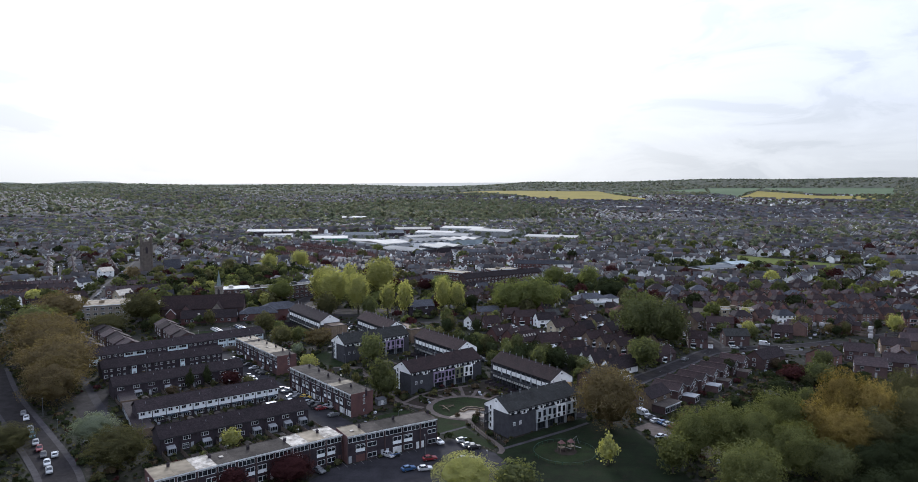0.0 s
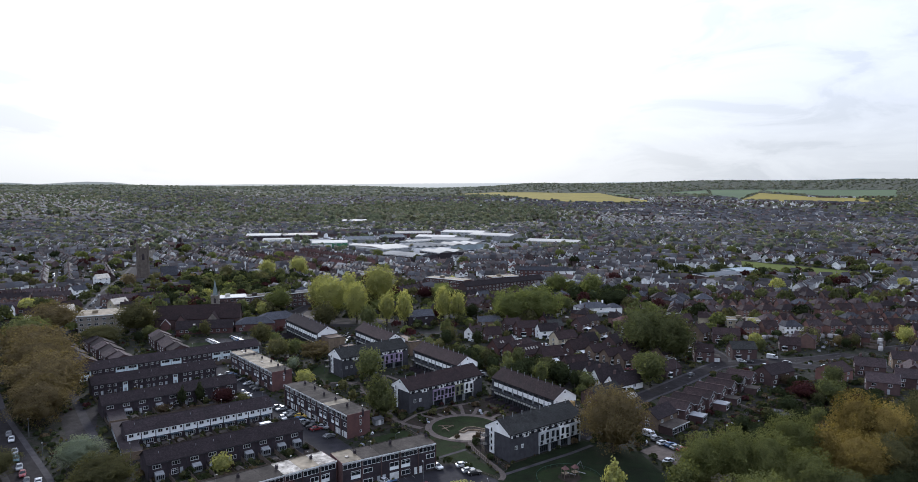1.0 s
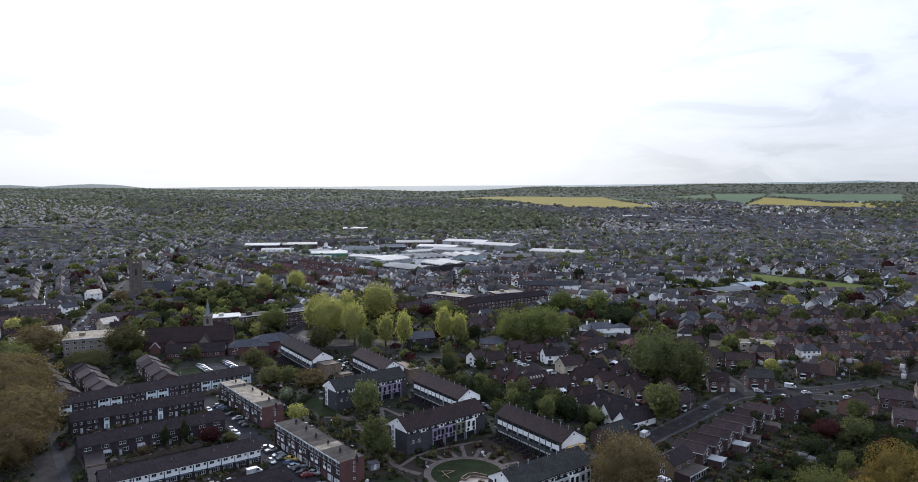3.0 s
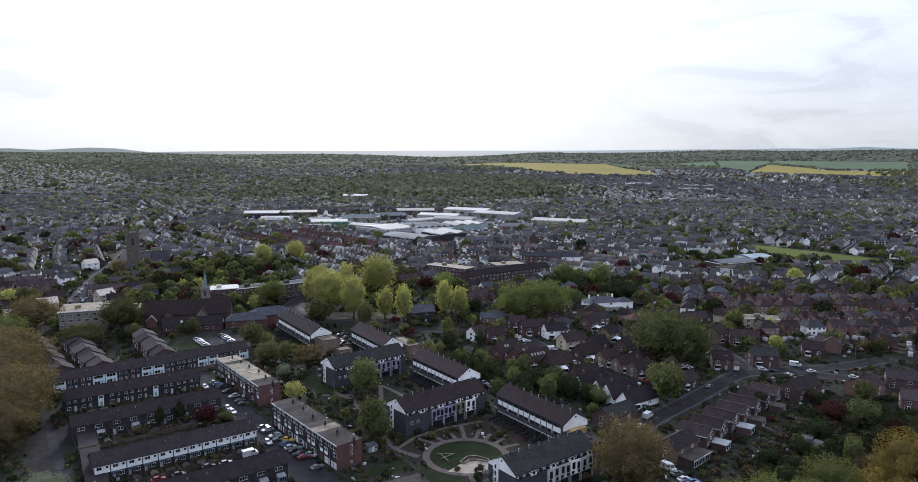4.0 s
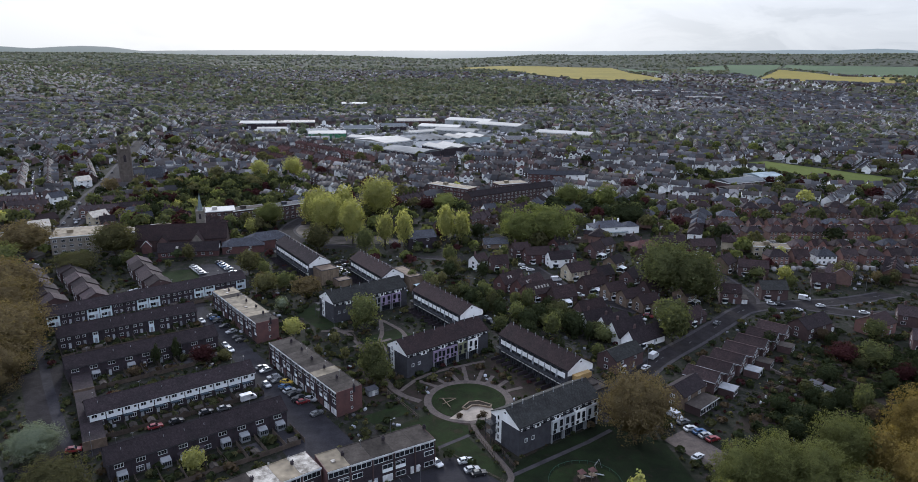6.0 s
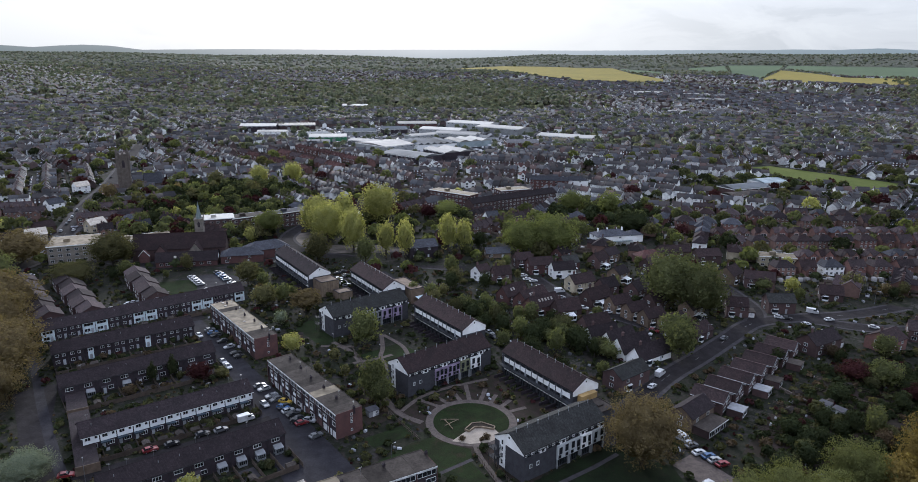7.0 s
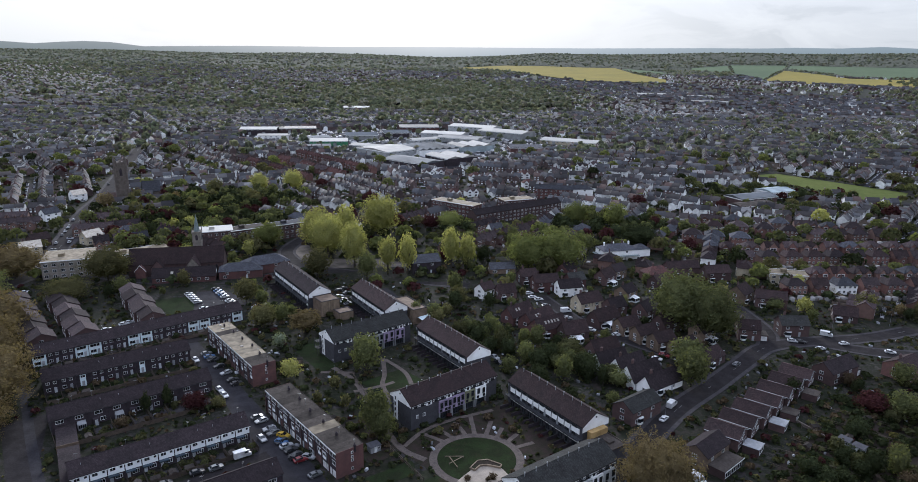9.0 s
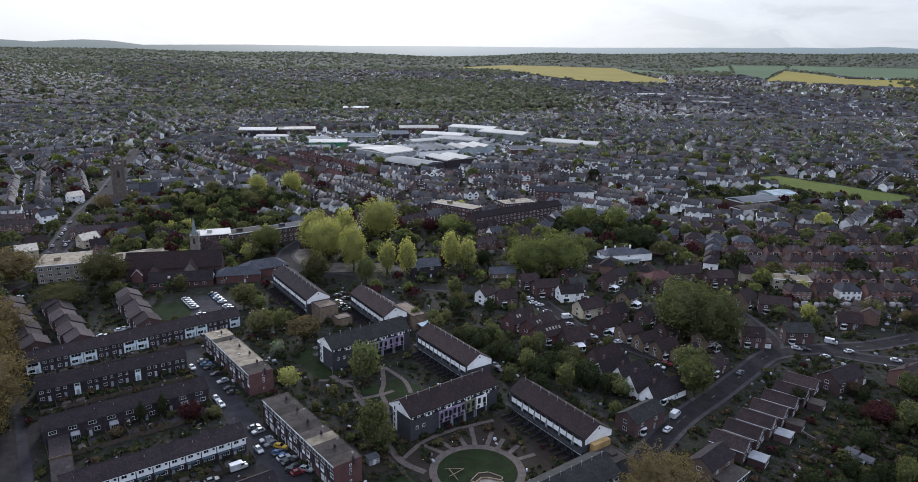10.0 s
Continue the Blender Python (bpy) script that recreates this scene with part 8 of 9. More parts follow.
railing_fence((2.8, 231.3), (11.5, 209.5), "weathered timber fence beside the path")
railing_fence((6.0, 231.0), (14.4, 210.6), "weathered timber fence round the garden", 1.5)
railing_fence((-1.7, 216.0), (11.0, 204.6), "low timber rail beside the car park", 0.7)
railing_fence((-24.0, 252.0), (-13.0, 236.0), "weathered timber fence along the path", 1.6)
railing_fence((-44.0, 303.0), (-27.0, 266.0), "timber fence along the winding path", 1.2)


def bay_lines(x, y, degrees, n, gap=2.5, length=4.8):
    for i in range(n + 1):
        p = turn(x, y, degrees) @ Vector((i * gap, 0, 0))
        tagged(new("bay_line", shared(("bayline", length), lambda: Mesh().box(-0.05, 0, -0.02, 0.05, length, 0.006).done("bay_line", M["line"]))), "white painted parking bay line", "road marking", kind="structure").matrix_basis = turn(p.x, p.y, degrees, 0.056)


bay_lines(-1.0, 197.0, -35, 5)
bay_lines(-34.0, 192.0, 32, 10)
bay_lines(-30.0, 168.0, 30, 8)


def play_tower(x, y):
    top = thing("play_tower", turn(x, y, 25, 0.08), "small timber play tower with slide", "play tower")
    for sx in (-0.8, 0.8):
        for sy in (-0.8, 0.8):
            part("post", shared("play_post", lambda: Mesh().box(-0.07, -0.07, 0, 0.07, 0.07, 2.6).done("post", M["wood"])), top, pose(sx, sy, 0))
    part("platform", Mesh().box(-0.85, -0.85, 1.2, 0.85, 0.85, 1.3).done("platform", M["pale_wood"]), top)
    part("roof", Mesh().tube((0, 0, 2.55), (0, 0, 3.5), 1.35, 0.05, 4).done("roof", M["brick_red"]), top)
    part("slide", Mesh().extrude([(0.85, 1.25), (3.2, 0.15), (3.6, 0.15), (3.6, 0.22), (3.2, 0.25), (0.85, 1.35)], -0.3, 0.3, "y").done("slide", PAINT["silver"]), top)


def swing(x, y):
    top = thing("swing", turn(x, y, 60, 0.08), "steel swing frame with two seats", "swing")
    for sx in (-1.6, 1.6):
        for s in (-1, 1):
            part("leg", shared(("swing_leg", s), lambda: Mesh().tube((0, s * 0.9, 0), (0, 0, 2.3), 0.05, 0.05, 6).done("leg", M["steel"])), top, pose(sx, 0, 0))
    part("beam", Mesh().tube((-1.7, 0, 2.3), (1.7, 0, 2.3), 0.06, 0.06, 6).done("beam", M["steel"]), top)
    for sx in (-0.8, 0.8):
        part("seat", shared("swing_seat", lambda: Mesh().box(-0.25, -0.1, 0.5, 0.25, 0.1, 0.55).tube((-0.22, 0, 0.55), (-0.22, 0, 2.3), 0.015, 0.015, 4).tube((0.22, 0, 0.55), (0.22, 0, 2.3), 0.015, 0.015, 4).done("seat", M["tyre"])), top, pose(sx, 0, 0))


def cabin(x, y, degrees, label):
    top = thing("garden_cabin", turn(x, y, degrees), label, "cabin")
    part("wall", shared("cabin_wall", lambda: Mesh().box(-1.7, -1.2, 0, 1.7, 1.2, 2.1).box(-1.76, -1.26, 0, -1.6, -1.1, 2.15).box(1.6, -1.26, 0, 1.76, -1.1, 2.15).done("wall", M["grey_panel"])), top)
    part("roof", shared("cabin_roof", lambda: Mesh().extrude([(-1.45, 2.05), (1.4, 2.4), (1.4, 2.5), (-1.45, 2.15)], -1.95, 1.95).done("roof", M["slate_brick"])), top)
    part("door", shared("cabin_door", lambda: Mesh().box(-0.45, -1.26, 0.05, 0.45, -1.19, 1.95).done("door", M["pvc"])), top)
    part("window", little_window(0.9, 0.9), top, pose(0.6, -1.2, 0.9))


def play_fence(cx, cy, rx, ry):
    """A low bowed fence round the play area, each post and rail a part."""
    top = thing("play_fence", turn(cx, cy, 0, 0.04), "low green steel fence round the play area", "fence")
    n = 28
    ring = [Vector((rx * math.cos(k * math.tau / n), ry * math.sin(k * math.tau / n), 0)) for k in range(n)]
    for k, p in enumerate(ring):
        q = ring[(k + 1) % n]
        part("post", shared("play_fence_post", lambda: Mesh().box(-0.05, -0.05, 0, 0.05, 0.05, 0.95).done("post", M["climb"])), top, Matrix.Translation(p))
        part("rail", Mesh().tube((p.x, p.y, 0.85), (q.x, q.y, 0.85), 0.05, 0.05, 5).done("rail", M["climb"]), top)


cabin(-29.0, 251.4, 37, "small white cabin in a fenced yard")
cabin(117.2, 259.4, -55, "white garden cabin at the end of a lawn")
cabin(119.6, 255.4, -55, "white garden cabin beside dark shrubs")
play_fence(32.0, 204.0, 9.4, 9.6)
thing("garden_wall", along((107.2, 275.3), (113.6, 262.0))[0], "low pale stone garden wall", "garden wall", data=Mesh().box(0, -0.15, -0.2, 14.7, 0.15, 0.9).box(-0.1, -0.22, 0.9, 14.8, 0.22, 1.0).done("garden_wall", M["flint"]), kind="structure")
play_tower(31.2, 205.5)
play_tower(34.2, 206.5)
swing(36.0, 210.5)
for x, y, d in ((-47, 262, 37), (-54, 272, 37), (-45, 268, 37), (-40, 256, 37), (-60, 283, 37), (-96, 318, 37), (-66, 312, 20), (112, 268, 10), (120, 262, 40), (132, 274, 10), (104, 256, 40), (98, 246, 20), (152, 284, 70)):
    shed(turn(x, y, d))


def bin_row(x, y, degrees, n):
    for i in range(n):
        p = turn(x, y, degrees) @ Vector((i * 0.8, 0, 0))
        b = thing("wheelie_bin", turn(p.x, p.y, degrees, 0.05), "dark plastic wheelie bin on asphalt", "bin", "wheelie bins")
        part("body", shared("bin_body", lambda: Mesh().add([(-0.22, -0.25, 0.05), (0.22, -0.25, 0.05), (0.22, 0.25, 0.05), (-0.22, 0.25, 0.05), (-0.29, -0.36, 0.98), (0.29, -0.36, 0.98), (0.29, 0.36, 0.98), (-0.29, 0.36, 0.98)], [(0, 3, 2, 1), (4, 5, 6, 7), (0, 1, 5, 4), (1, 2, 6, 5), (2, 3, 7, 6), (3, 0, 4, 7)]).done("body", M["tyre"])), b)
        part("lid", shared("bin_lid", lambda: Mesh().extrude([(-0.4, 0.98), (0.4, 0.98), (0.36, 1.05), (0, 1.1), (-0.38, 1.04)], -0.31, 0.31).done("lid", PAINT["blue"])), b)


bin_row(-20, 200, 32, 4)
road([(-60, 248), (-80, 232), (-104, 214), (-116, 205)], 4.6, 0.0, "narrow asphalt lane between the terraces")

# strips of garden behind the stepped row, with a fence between each
for i, (x, y) in enumerate(((83.6, 250.8), (90.5, 257.8), (97.4, 264.8), (104.3, 271.8), (111.1, 278.8), (118, 285.8))):
    m = turn(x, y, -38)
    a, b = m @ Vector((5, 0, 0)), m @ Vector((30, 0, 0))
    railing_fence((a.x, a.y), (b.x, b.y), "weathered timber garden fence", 1.5, "wood", 2.4)
    if i % 2:
        c = m @ Vector((17, 4.8, 0))
        thing("garden_lawn", turn(c.x, c.y, -38, 0.05), "rough narrow back-garden lawn", "lawn", data=shared("strip_lawn", lambda: Mesh().box(-7, -2.6, -0.2, 7, 2.6, 0).done("garden_lawn", M["lawn"])), kind="structure")
slab("garden_soil", [(80, 232), (100, 258), (135, 290), (168, 285), (172, 235), (110, 222)], 0.02, "soil", "dark garden soil and rough grass", "ground")

# ---- planting between the houses ----
CLAIM = []
for ob in list(scene.objects):
    if ob.parent is None and ob.get("category") in ("houses", "flats", "house", "church", "hall", "office", "garage", "car", "van", "extension", "workshop", "warehouse"):
        lies = PLAN.get(ob.name, ob.matrix_basis)
        pts = [lies @ c.matrix_basis @ Vector(v) for c in ob.children if c.name.split(".")[0] in ("wall", "nave", "body", "roof") for v in c.bound_box] or [lies @ Vector(v) for v in (ob.bound_box if ob.type == "MESH" else [])]
        if pts:
            inv = lies.inverted()
            loc = [inv @ p for p in pts]
            CLAIM.append((inv, min(p.x for p in loc), max(p.x for p in loc), min(p.y for p in loc), max(p.y for p in loc)))


def clear_of(x, y, pad):
    for inv, x0, x1, y0, y1 in CLAIM:
        p = inv @ Vector((x, y, 0))
        if x0 - pad < p.x < x1 + pad and y0 - pad < p.y < y1 + pad:
            return False
    return all(np.min((line[:, 0] - x) ** 2 + (line[:, 1] - y) ** 2) > (half + pad * 0.6 + 1) ** 2 for line, half in ROADS)


def inside(x, y, poly):
    hit = False
    for (xa, ya), (xb, yb) in zip(poly, poly[1:] + poly[:1]):
        if (ya > y) != (yb > y) and x < (xb - xa) * (y - ya) / (yb - ya) + xa:
            hit = not hit
    return hit


def grove(poly, n, h0, h1, kinds, seed, bushes=0, spread=0.42):
    """Trees and shrubs at random within an outline, clear of houses and streets."""
    dice = random.Random(seed)
    xs, ys = [p[0] for p in poly], [p[1] for p in poly]
    for k in range(n + bushes):
        for _ in range(25):
            x, y, h = dice.uniform(min(xs), max(xs)), dice.uniform(min(ys), max(ys)), dice.uniform(h0, h1)
            if k >= n:
                h = dice.uniform(1.0, 2.6)
            if inside(x, y, poly) and clear_of(x, y, h * spread * 0.75):
                if k < n:
                    tree(round(x, 1), round(y, 1), round(h, 1), round(h * dice.uniform(spread * 0.8, spread * 1.2), 1), dice.choice(kinds), dice.choice(("round", "round", "tall", "wide")), 0.08, level=0 if h < 5 else 1)
                else:
                    shrub(round(x, 1), round(y, 1), round(h * dice.uniform(0.5, 0.9), 1), round(h, 1), dice.choice(kinds))
                break


dice = random.Random(77)
CLOSE = [(14, 400), (40, 352), (66, 326), (100, 334), (128, 372), (120, 425), (60, 432), (30, 420)]
added = []
for _ in range(600):
    x, y, deg = round(dice.uniform(14, 128), 1), round(dice.uniform(326, 432), 1), dice.choice((20, 45, 50, 38, 30))
    if len(added) < 15 and inside(x, y, CLOSE) and clear_of(x, y, 5.0) and all(math.hypot(x - a, y - b) > 13 for a, b in added):
        added.append((x, y))
        wall = dice.choice(("brick_brown", "brick_red", "brick_brown", "render", "brick_buff"))
        house(x, y, deg, 9, 7.6, 4.8, dice.choice((7.8, 8.4)), wall, dice.choice(("tile_brown", "tile_dark", "tile_grey")), "%s house on the close with dark roof" % {"render": "white-walled", "brick_buff": "buff brick"}.get(wall, "brick"), conservatory=dice.random() < 0.3, **DIM)
        CLAIM.append((turn(x, y, deg).inverted(), -4.7, 4.7, -4.2, 4.2))
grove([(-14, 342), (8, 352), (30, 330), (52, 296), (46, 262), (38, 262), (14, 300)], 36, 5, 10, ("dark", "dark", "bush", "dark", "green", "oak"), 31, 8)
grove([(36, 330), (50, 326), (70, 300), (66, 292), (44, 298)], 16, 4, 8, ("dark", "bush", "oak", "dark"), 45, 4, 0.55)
grove([(-30, 352), (0, 345), (14, 372), (-4, 400), (-30, 395)], 8, 6, 11, ("green", "olive", "dark", "green"), 32, 3)
grove([(-66, 286), (-50, 300), (-24, 262), (-28, 240)], 3, 3, 5, ("dark", "green", "olive"), 33, 9)
grove([(-112, 372), (-90, 392), (-58, 340), (-74, 300)], 6, 5, 9, ("olive", "green", "bronze", "green", "dark"), 34, 7)
grove([(82, 236), (110, 262), (166, 290), (170, 240), (110, 224), (84, 222)], 52, 3, 7, ("dark", "dark", "bush", "dark", "russet", "purple", "dark"), 35, 16, 0.5)
grove([(100, 240), (150, 262), (200, 262), (180, 222), (120, 225)], 7, 6, 10, ("green", "purple", "dark", "olive", "gold"), 36, 5)
grove([(10, 340), (45, 325), (110, 345), (130, 420), (60, 430), (0, 420)], 18, 3, 8, ("dark", "green", "olive", "dark", "green"), 37, 14)
grove([(110, 350), (250, 350), (320, 440), (140, 440)], 22, 4, 10, ("dark", "green", "olive", "lime", "dark", "bronze"), 38, 8)
grove([(130, 270), (260, 280), (270, 350), (150, 335)], 14, 3, 7, ("dark", "green", "olive", "dark"), 39, 11)
grove([(-240, 250), (-170, 250), (-120, 190), (-150, 180), (-230, 220)], 8, 5, 10, ("bronze", "dark", "olive", "dark"), 40, 8)
grove([(-230, 320), (-150, 320), (-140, 400), (-240, 400)], 14, 4, 9, ("dark", "green", "olive", "dark"), 41, 11)
grove([(-60, 210), (-28, 228), (-20, 218), (-34, 206), (-78, 175), (-84, 182)], 4, 2.5, 5, ("dark", "olive", "green"), 42, 3)
grove([(-160, 440), (-60, 425), (-90, 500), (-220, 520), (-200, 460)], 22, 6, 12, ("green", "dark", "olive", "green", "lime"), 43, 0)
grove([(-300, 560), (-200, 500), (-120, 560), (-160, 640), (-260, 640)], 22, 7, 14, ("dark", "green", "olive", "bronze"), 44, 0)
grove([(0, 400), (80, 425), (110, 480), (70, 520), (0, 480)], 14, 6, 12, ("green", "dark", "olive", "green"), 45, 0)
grove([(-40, 236), (-14, 262), (10, 280), (-10, 300), (-48, 308)], 3, 2.5, 4, ("dark", "green", "olive"), 46, 5)

# ---- the town beyond ----


def free(x, y, gap=3.0):
    for cx, cy, r in KEEP:
        if (x - cx) ** 2 + (y - cy) ** 2 < r * r:
            return False
    for line, half in ROADS:
        if np.min((line[:, 0] - x) ** 2 + (line[:, 1] - y) ** 2) < (half + gap + 4) ** 2:
            return False
    return not inside(x, y, APRON) and clear_of(x, y, 5.0)


def in_view(x, y, edge=35):
    return abs(x) < 0.685 * y + edge


rng = np.random.default_rng(5)
seeds = []
for gy in range(-1, 12):
    for gx in range(-8, 9):
        seeds.append((gx * 110 + rng.uniform(-35, 35), 440 + gy * 105 + rng.uniform(-35, 35)))
seeds = np.array([s for s in seeds if in_view(*s, 120)])
patch_angle = np.where(seeds[:, 0] < 0, 37.0, -24.0) + rng.normal(0, 14, len(seeds)) + 90 * (rng.random(len(seeds)) < 0.4)
patch_style = rng.choice(4, len(seeds), p=(0.42, 0.22, 0.25, 0.11))
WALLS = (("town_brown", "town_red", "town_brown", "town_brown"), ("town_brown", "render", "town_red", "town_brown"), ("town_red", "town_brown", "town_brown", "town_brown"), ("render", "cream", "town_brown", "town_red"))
KINDS = (("terrace", "terrace", "short"), ("semi", "semi", "cottage"), ("short", "terrace", "semi"), ("semi", "villa", "short"))
ROOFS = ("tile_mixed", "tile_brown", "slate", "tile_dark", "tile_mixed")
spots, street_lines = [], []


def fill_town():
    count = 0
    for si, (sx, sy) in enumerate(seeds):
        ang = radians(patch_angle[si])
        u, v = np.array((math.cos(ang), math.sin(ang))), np.array((-math.sin(ang), math.cos(ang)))
        for k in range(-2, 3):
            mid = k * 52.0
            for side in (-1, 1):
                t = -85.0
                while t < 85:
                    kind = KINDS[patch_style[si]][int(rng.integers(3))]
                    L = HOUSES[kind][0]
                    p = np.array((sx, sy)) + u * (t + L / 2) + v * (mid + side * 10.0)
                    t += L + {"terrace": 2.0, "short": 1.8}.get(kind, 2.8) * rng.uniform(0.6, 1.6)
                    if not in_view(*p) or p[1] < (428 if -200 < p[0] < 120 else 372 if p[0] > 150 else 445) or p[1] > 1500:
                        continue
                    if np.argmin(((seeds - p) ** 2).sum(1)) != si or not free(*p):
                        continue
                    if any((p[0] - q[0]) ** 2 + (p[1] - q[1]) ** 2 < (0.42 * (L + q[2])) ** 2 for q in spots[-260:]):
                        continue
                    deg = math.degrees(ang) + (0 if side > 0 else 180)
                    spots.append((p[0], p[1], L, deg, kind, si))
            a, b = np.array((sx, sy)) - u * 50 + v * mid, np.array((sx, sy)) + u * 50 + v * mid
            if abs(mid) < 50 and free(*((a + b) / 2)) and in_view(*a) and a[1] > 440 and b[1] > 440:
                street_lines.append((a, b))


fill_town()
MID = sorted(s[1] for s in spots)[150]
near_spots = [s for s in spots if s[1] < MID]
for x, y, L, deg, kind, si in near_spots:
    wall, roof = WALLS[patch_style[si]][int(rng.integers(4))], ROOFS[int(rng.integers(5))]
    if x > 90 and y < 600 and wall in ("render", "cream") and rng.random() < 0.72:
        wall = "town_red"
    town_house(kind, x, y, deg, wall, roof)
streets = Mesh()
for i, (a, b) in enumerate(street_lines):
    d = (b - a) / np.hypot(*(b - a))
    s = np.array((-d[1], d[0])) * 3.3
    quad = [tuple(a - s), tuple(b - s), tuple(b + s), tuple(a + s)]
    HARD.append(quad)
    streets.extrude(quad, -0.2, 0.06 + 0.002 * (i % 9), "z")
streets.v = [tuple(p) for p in settle(streets.v)]
tagged(new("side_streets", streets.done("side_streets", M["asphalt"])), "asphalt side streets between rows of houses", "road", kind="structure")

def loose_boxes(name, items, mat, label, category, plan=True):
    """Small box-shaped things of one kind, each (x, y, angle, length, width, height, base), joined."""
    a = np.array(items)
    x, y, ang, L, W, H, z = a.T
    if not plan:
        z = z + height(x, y)
    ca, sa = np.cos(ang), np.sin(ang)
    v = []
    for dz in (0, 1):
        for px, py in ((-1, -1), (1, -1), (1, 1), (-1, 1)):
            v.append(np.stack([x + ca * px * L / 2 - sa * py * W / 2, y + sa * px * L / 2 + ca * py * W / 2, z + dz * H], -1))
    v = np.stack(v, 1).reshape(-1, 3)
    q = (np.array([(4, 5, 6, 7), (0, 1, 5, 4), (1, 2, 6, 5), (2, 3, 7, 6), (3, 0, 4, 7)])[None] + 8 * np.arange(len(a))[:, None, None]).reshape(-1, 4)
    return tagged(new(name, fast_mesh(name, settle(v) if plan else v, q, mat)), label, category, kind="stuff")


# town beyond the middle distance, in one piece
far = [s for s in spots if s[1] >= MID]
laid = settle([(s[0], s[1], 0.0) for s in far])
fx, fy = list(laid[:, 0]), list(laid[:, 1])
fa, fl = [radians(s[3]) for s in far], [s[2] * rng.uniform(0.8, 1.35) * p[1] / s[1] for s, p in zip(far, laid)]
fw = [rng.random() < (0.85 if patch_style[s[5]] in (1, 3) else 0.22) for s in far]


def density(x, y):
    """How built-up the land is, from woods (0) to close streets (1)."""
    wood = 1.7 * np.exp(-(((x + 70) / 270) ** 2 + ((y - 1560) / 400) ** 2)) + 0.6 * np.exp(-(((x + 420) / 170) ** 2 + ((y - 1200) / 150) ** 2)) + 0.7 * np.exp(-(((x + 500) / 300) ** 2 + ((y - 2700) / 350) ** 2)) + smooth(2250, 2500, y) * smooth(-0.1, 0.05, x / y) + smooth(0.5, 0.62, x / y) * smooth(1150, 1350, y) * 0.5 + 0.75 * smooth(2300, 3300, y) + 0.3 * smooth(-0.2, -0.42, x / y) * smooth(1150, 1300, y)
    return 1 - np.clip(wood, 0, 1)


for sy in np.arange(1215, 3900, 29):
    step = 11.5 if sy < 2000 else 18
    for sx in np.arange(-0.7 * sy, 0.7 * sy, step):
        if any(inside(sx, sy, poly) for poly in (RAPE_WEST, RAPE_EAST, *CROPS)):
            continue
        cell = math.sin(sx / 170 + 0.7) * math.cos(sy / 140) + math.sin((sx + sy) / 230)
        if rng.random() < density(sx, sy) * (0.8 if cell > -0.6 else 0.25):
            fx.append(sx + rng.uniform(-5, 5)), fy.append(sy + rng.uniform(-6, 6))
            fa.append(radians(25 * math.sin(sx / 260.0) - 10 + (90 if math.sin(sx / 150 + sy / 210) > 0.3 else 0)) + rng.normal(0, 0.05))
            fl.append(rng.uniform(7, 24)), fw.append(rng.random() < 0.14 + 0.16 * (sx > 0.1 * sy))
fx, fy, fa, fl, fw = map(np.array, (fx, fy, fa, fl, fw))
# rows stand as single houses, each a little higher or lower than the next
parts_of = np.maximum(1, np.round(fl / 6.3)).astype(int)
pick = np.repeat(np.arange(len(fx)), parts_of)
place_in = np.concatenate([np.arange(n) - (n - 1) / 2 for n in parts_of])
unit = fl[pick] / parts_of[pick]
fx, fy, fa, fw = fx[pick] + np.cos(fa[pick]) * place_in * unit, fy[pick] + np.sin(fa[pick]) * place_in * unit, fa[pick], fw[pick] & (rng.random(len(pick)) < 0.85)
fl = unit
# many have a wing at right angles
k = np.arange(len(fx))[rng.random(len(fx)) < 0.45]
side = rng.choice((-1, 1), len(k)) * rng.uniform(0.0, 0.15, len(k)) * fl[k]
wx, wy = fx[k] + np.cos(fa[k]) * side - np.sin(fa[k]) * 3.0, fy[k] + np.sin(fa[k]) * side + np.cos(fa[k]) * 3.0
near_ones = fy[k] < 1900
fx, fy, fa, fl, fw = np.append(fx, wx[near_ones]), np.append(fy, wy[near_ones]), np.append(fa, fa[k][near_ones] + math.pi / 2), np.append(fl, np.full(near_ones.sum(), 8.0)), np.append(fw, fw[k][near_ones] | (rng.random(near_ones.sum()) < 0.12 + 0.15 * (wx[near_ones] > 0)))
tall = rng.uniform(4.3, 5.2, len(fx))
peak = np.where(fl == 8.0, 6.5, rng.uniform(6.8, 8.1, len(fx)))
wide = np.where(fl == 8.0, 5.0, 6.6)
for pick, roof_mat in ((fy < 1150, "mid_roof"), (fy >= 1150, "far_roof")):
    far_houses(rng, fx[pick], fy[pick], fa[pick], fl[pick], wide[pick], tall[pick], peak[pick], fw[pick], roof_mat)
panes, stacks = [], []
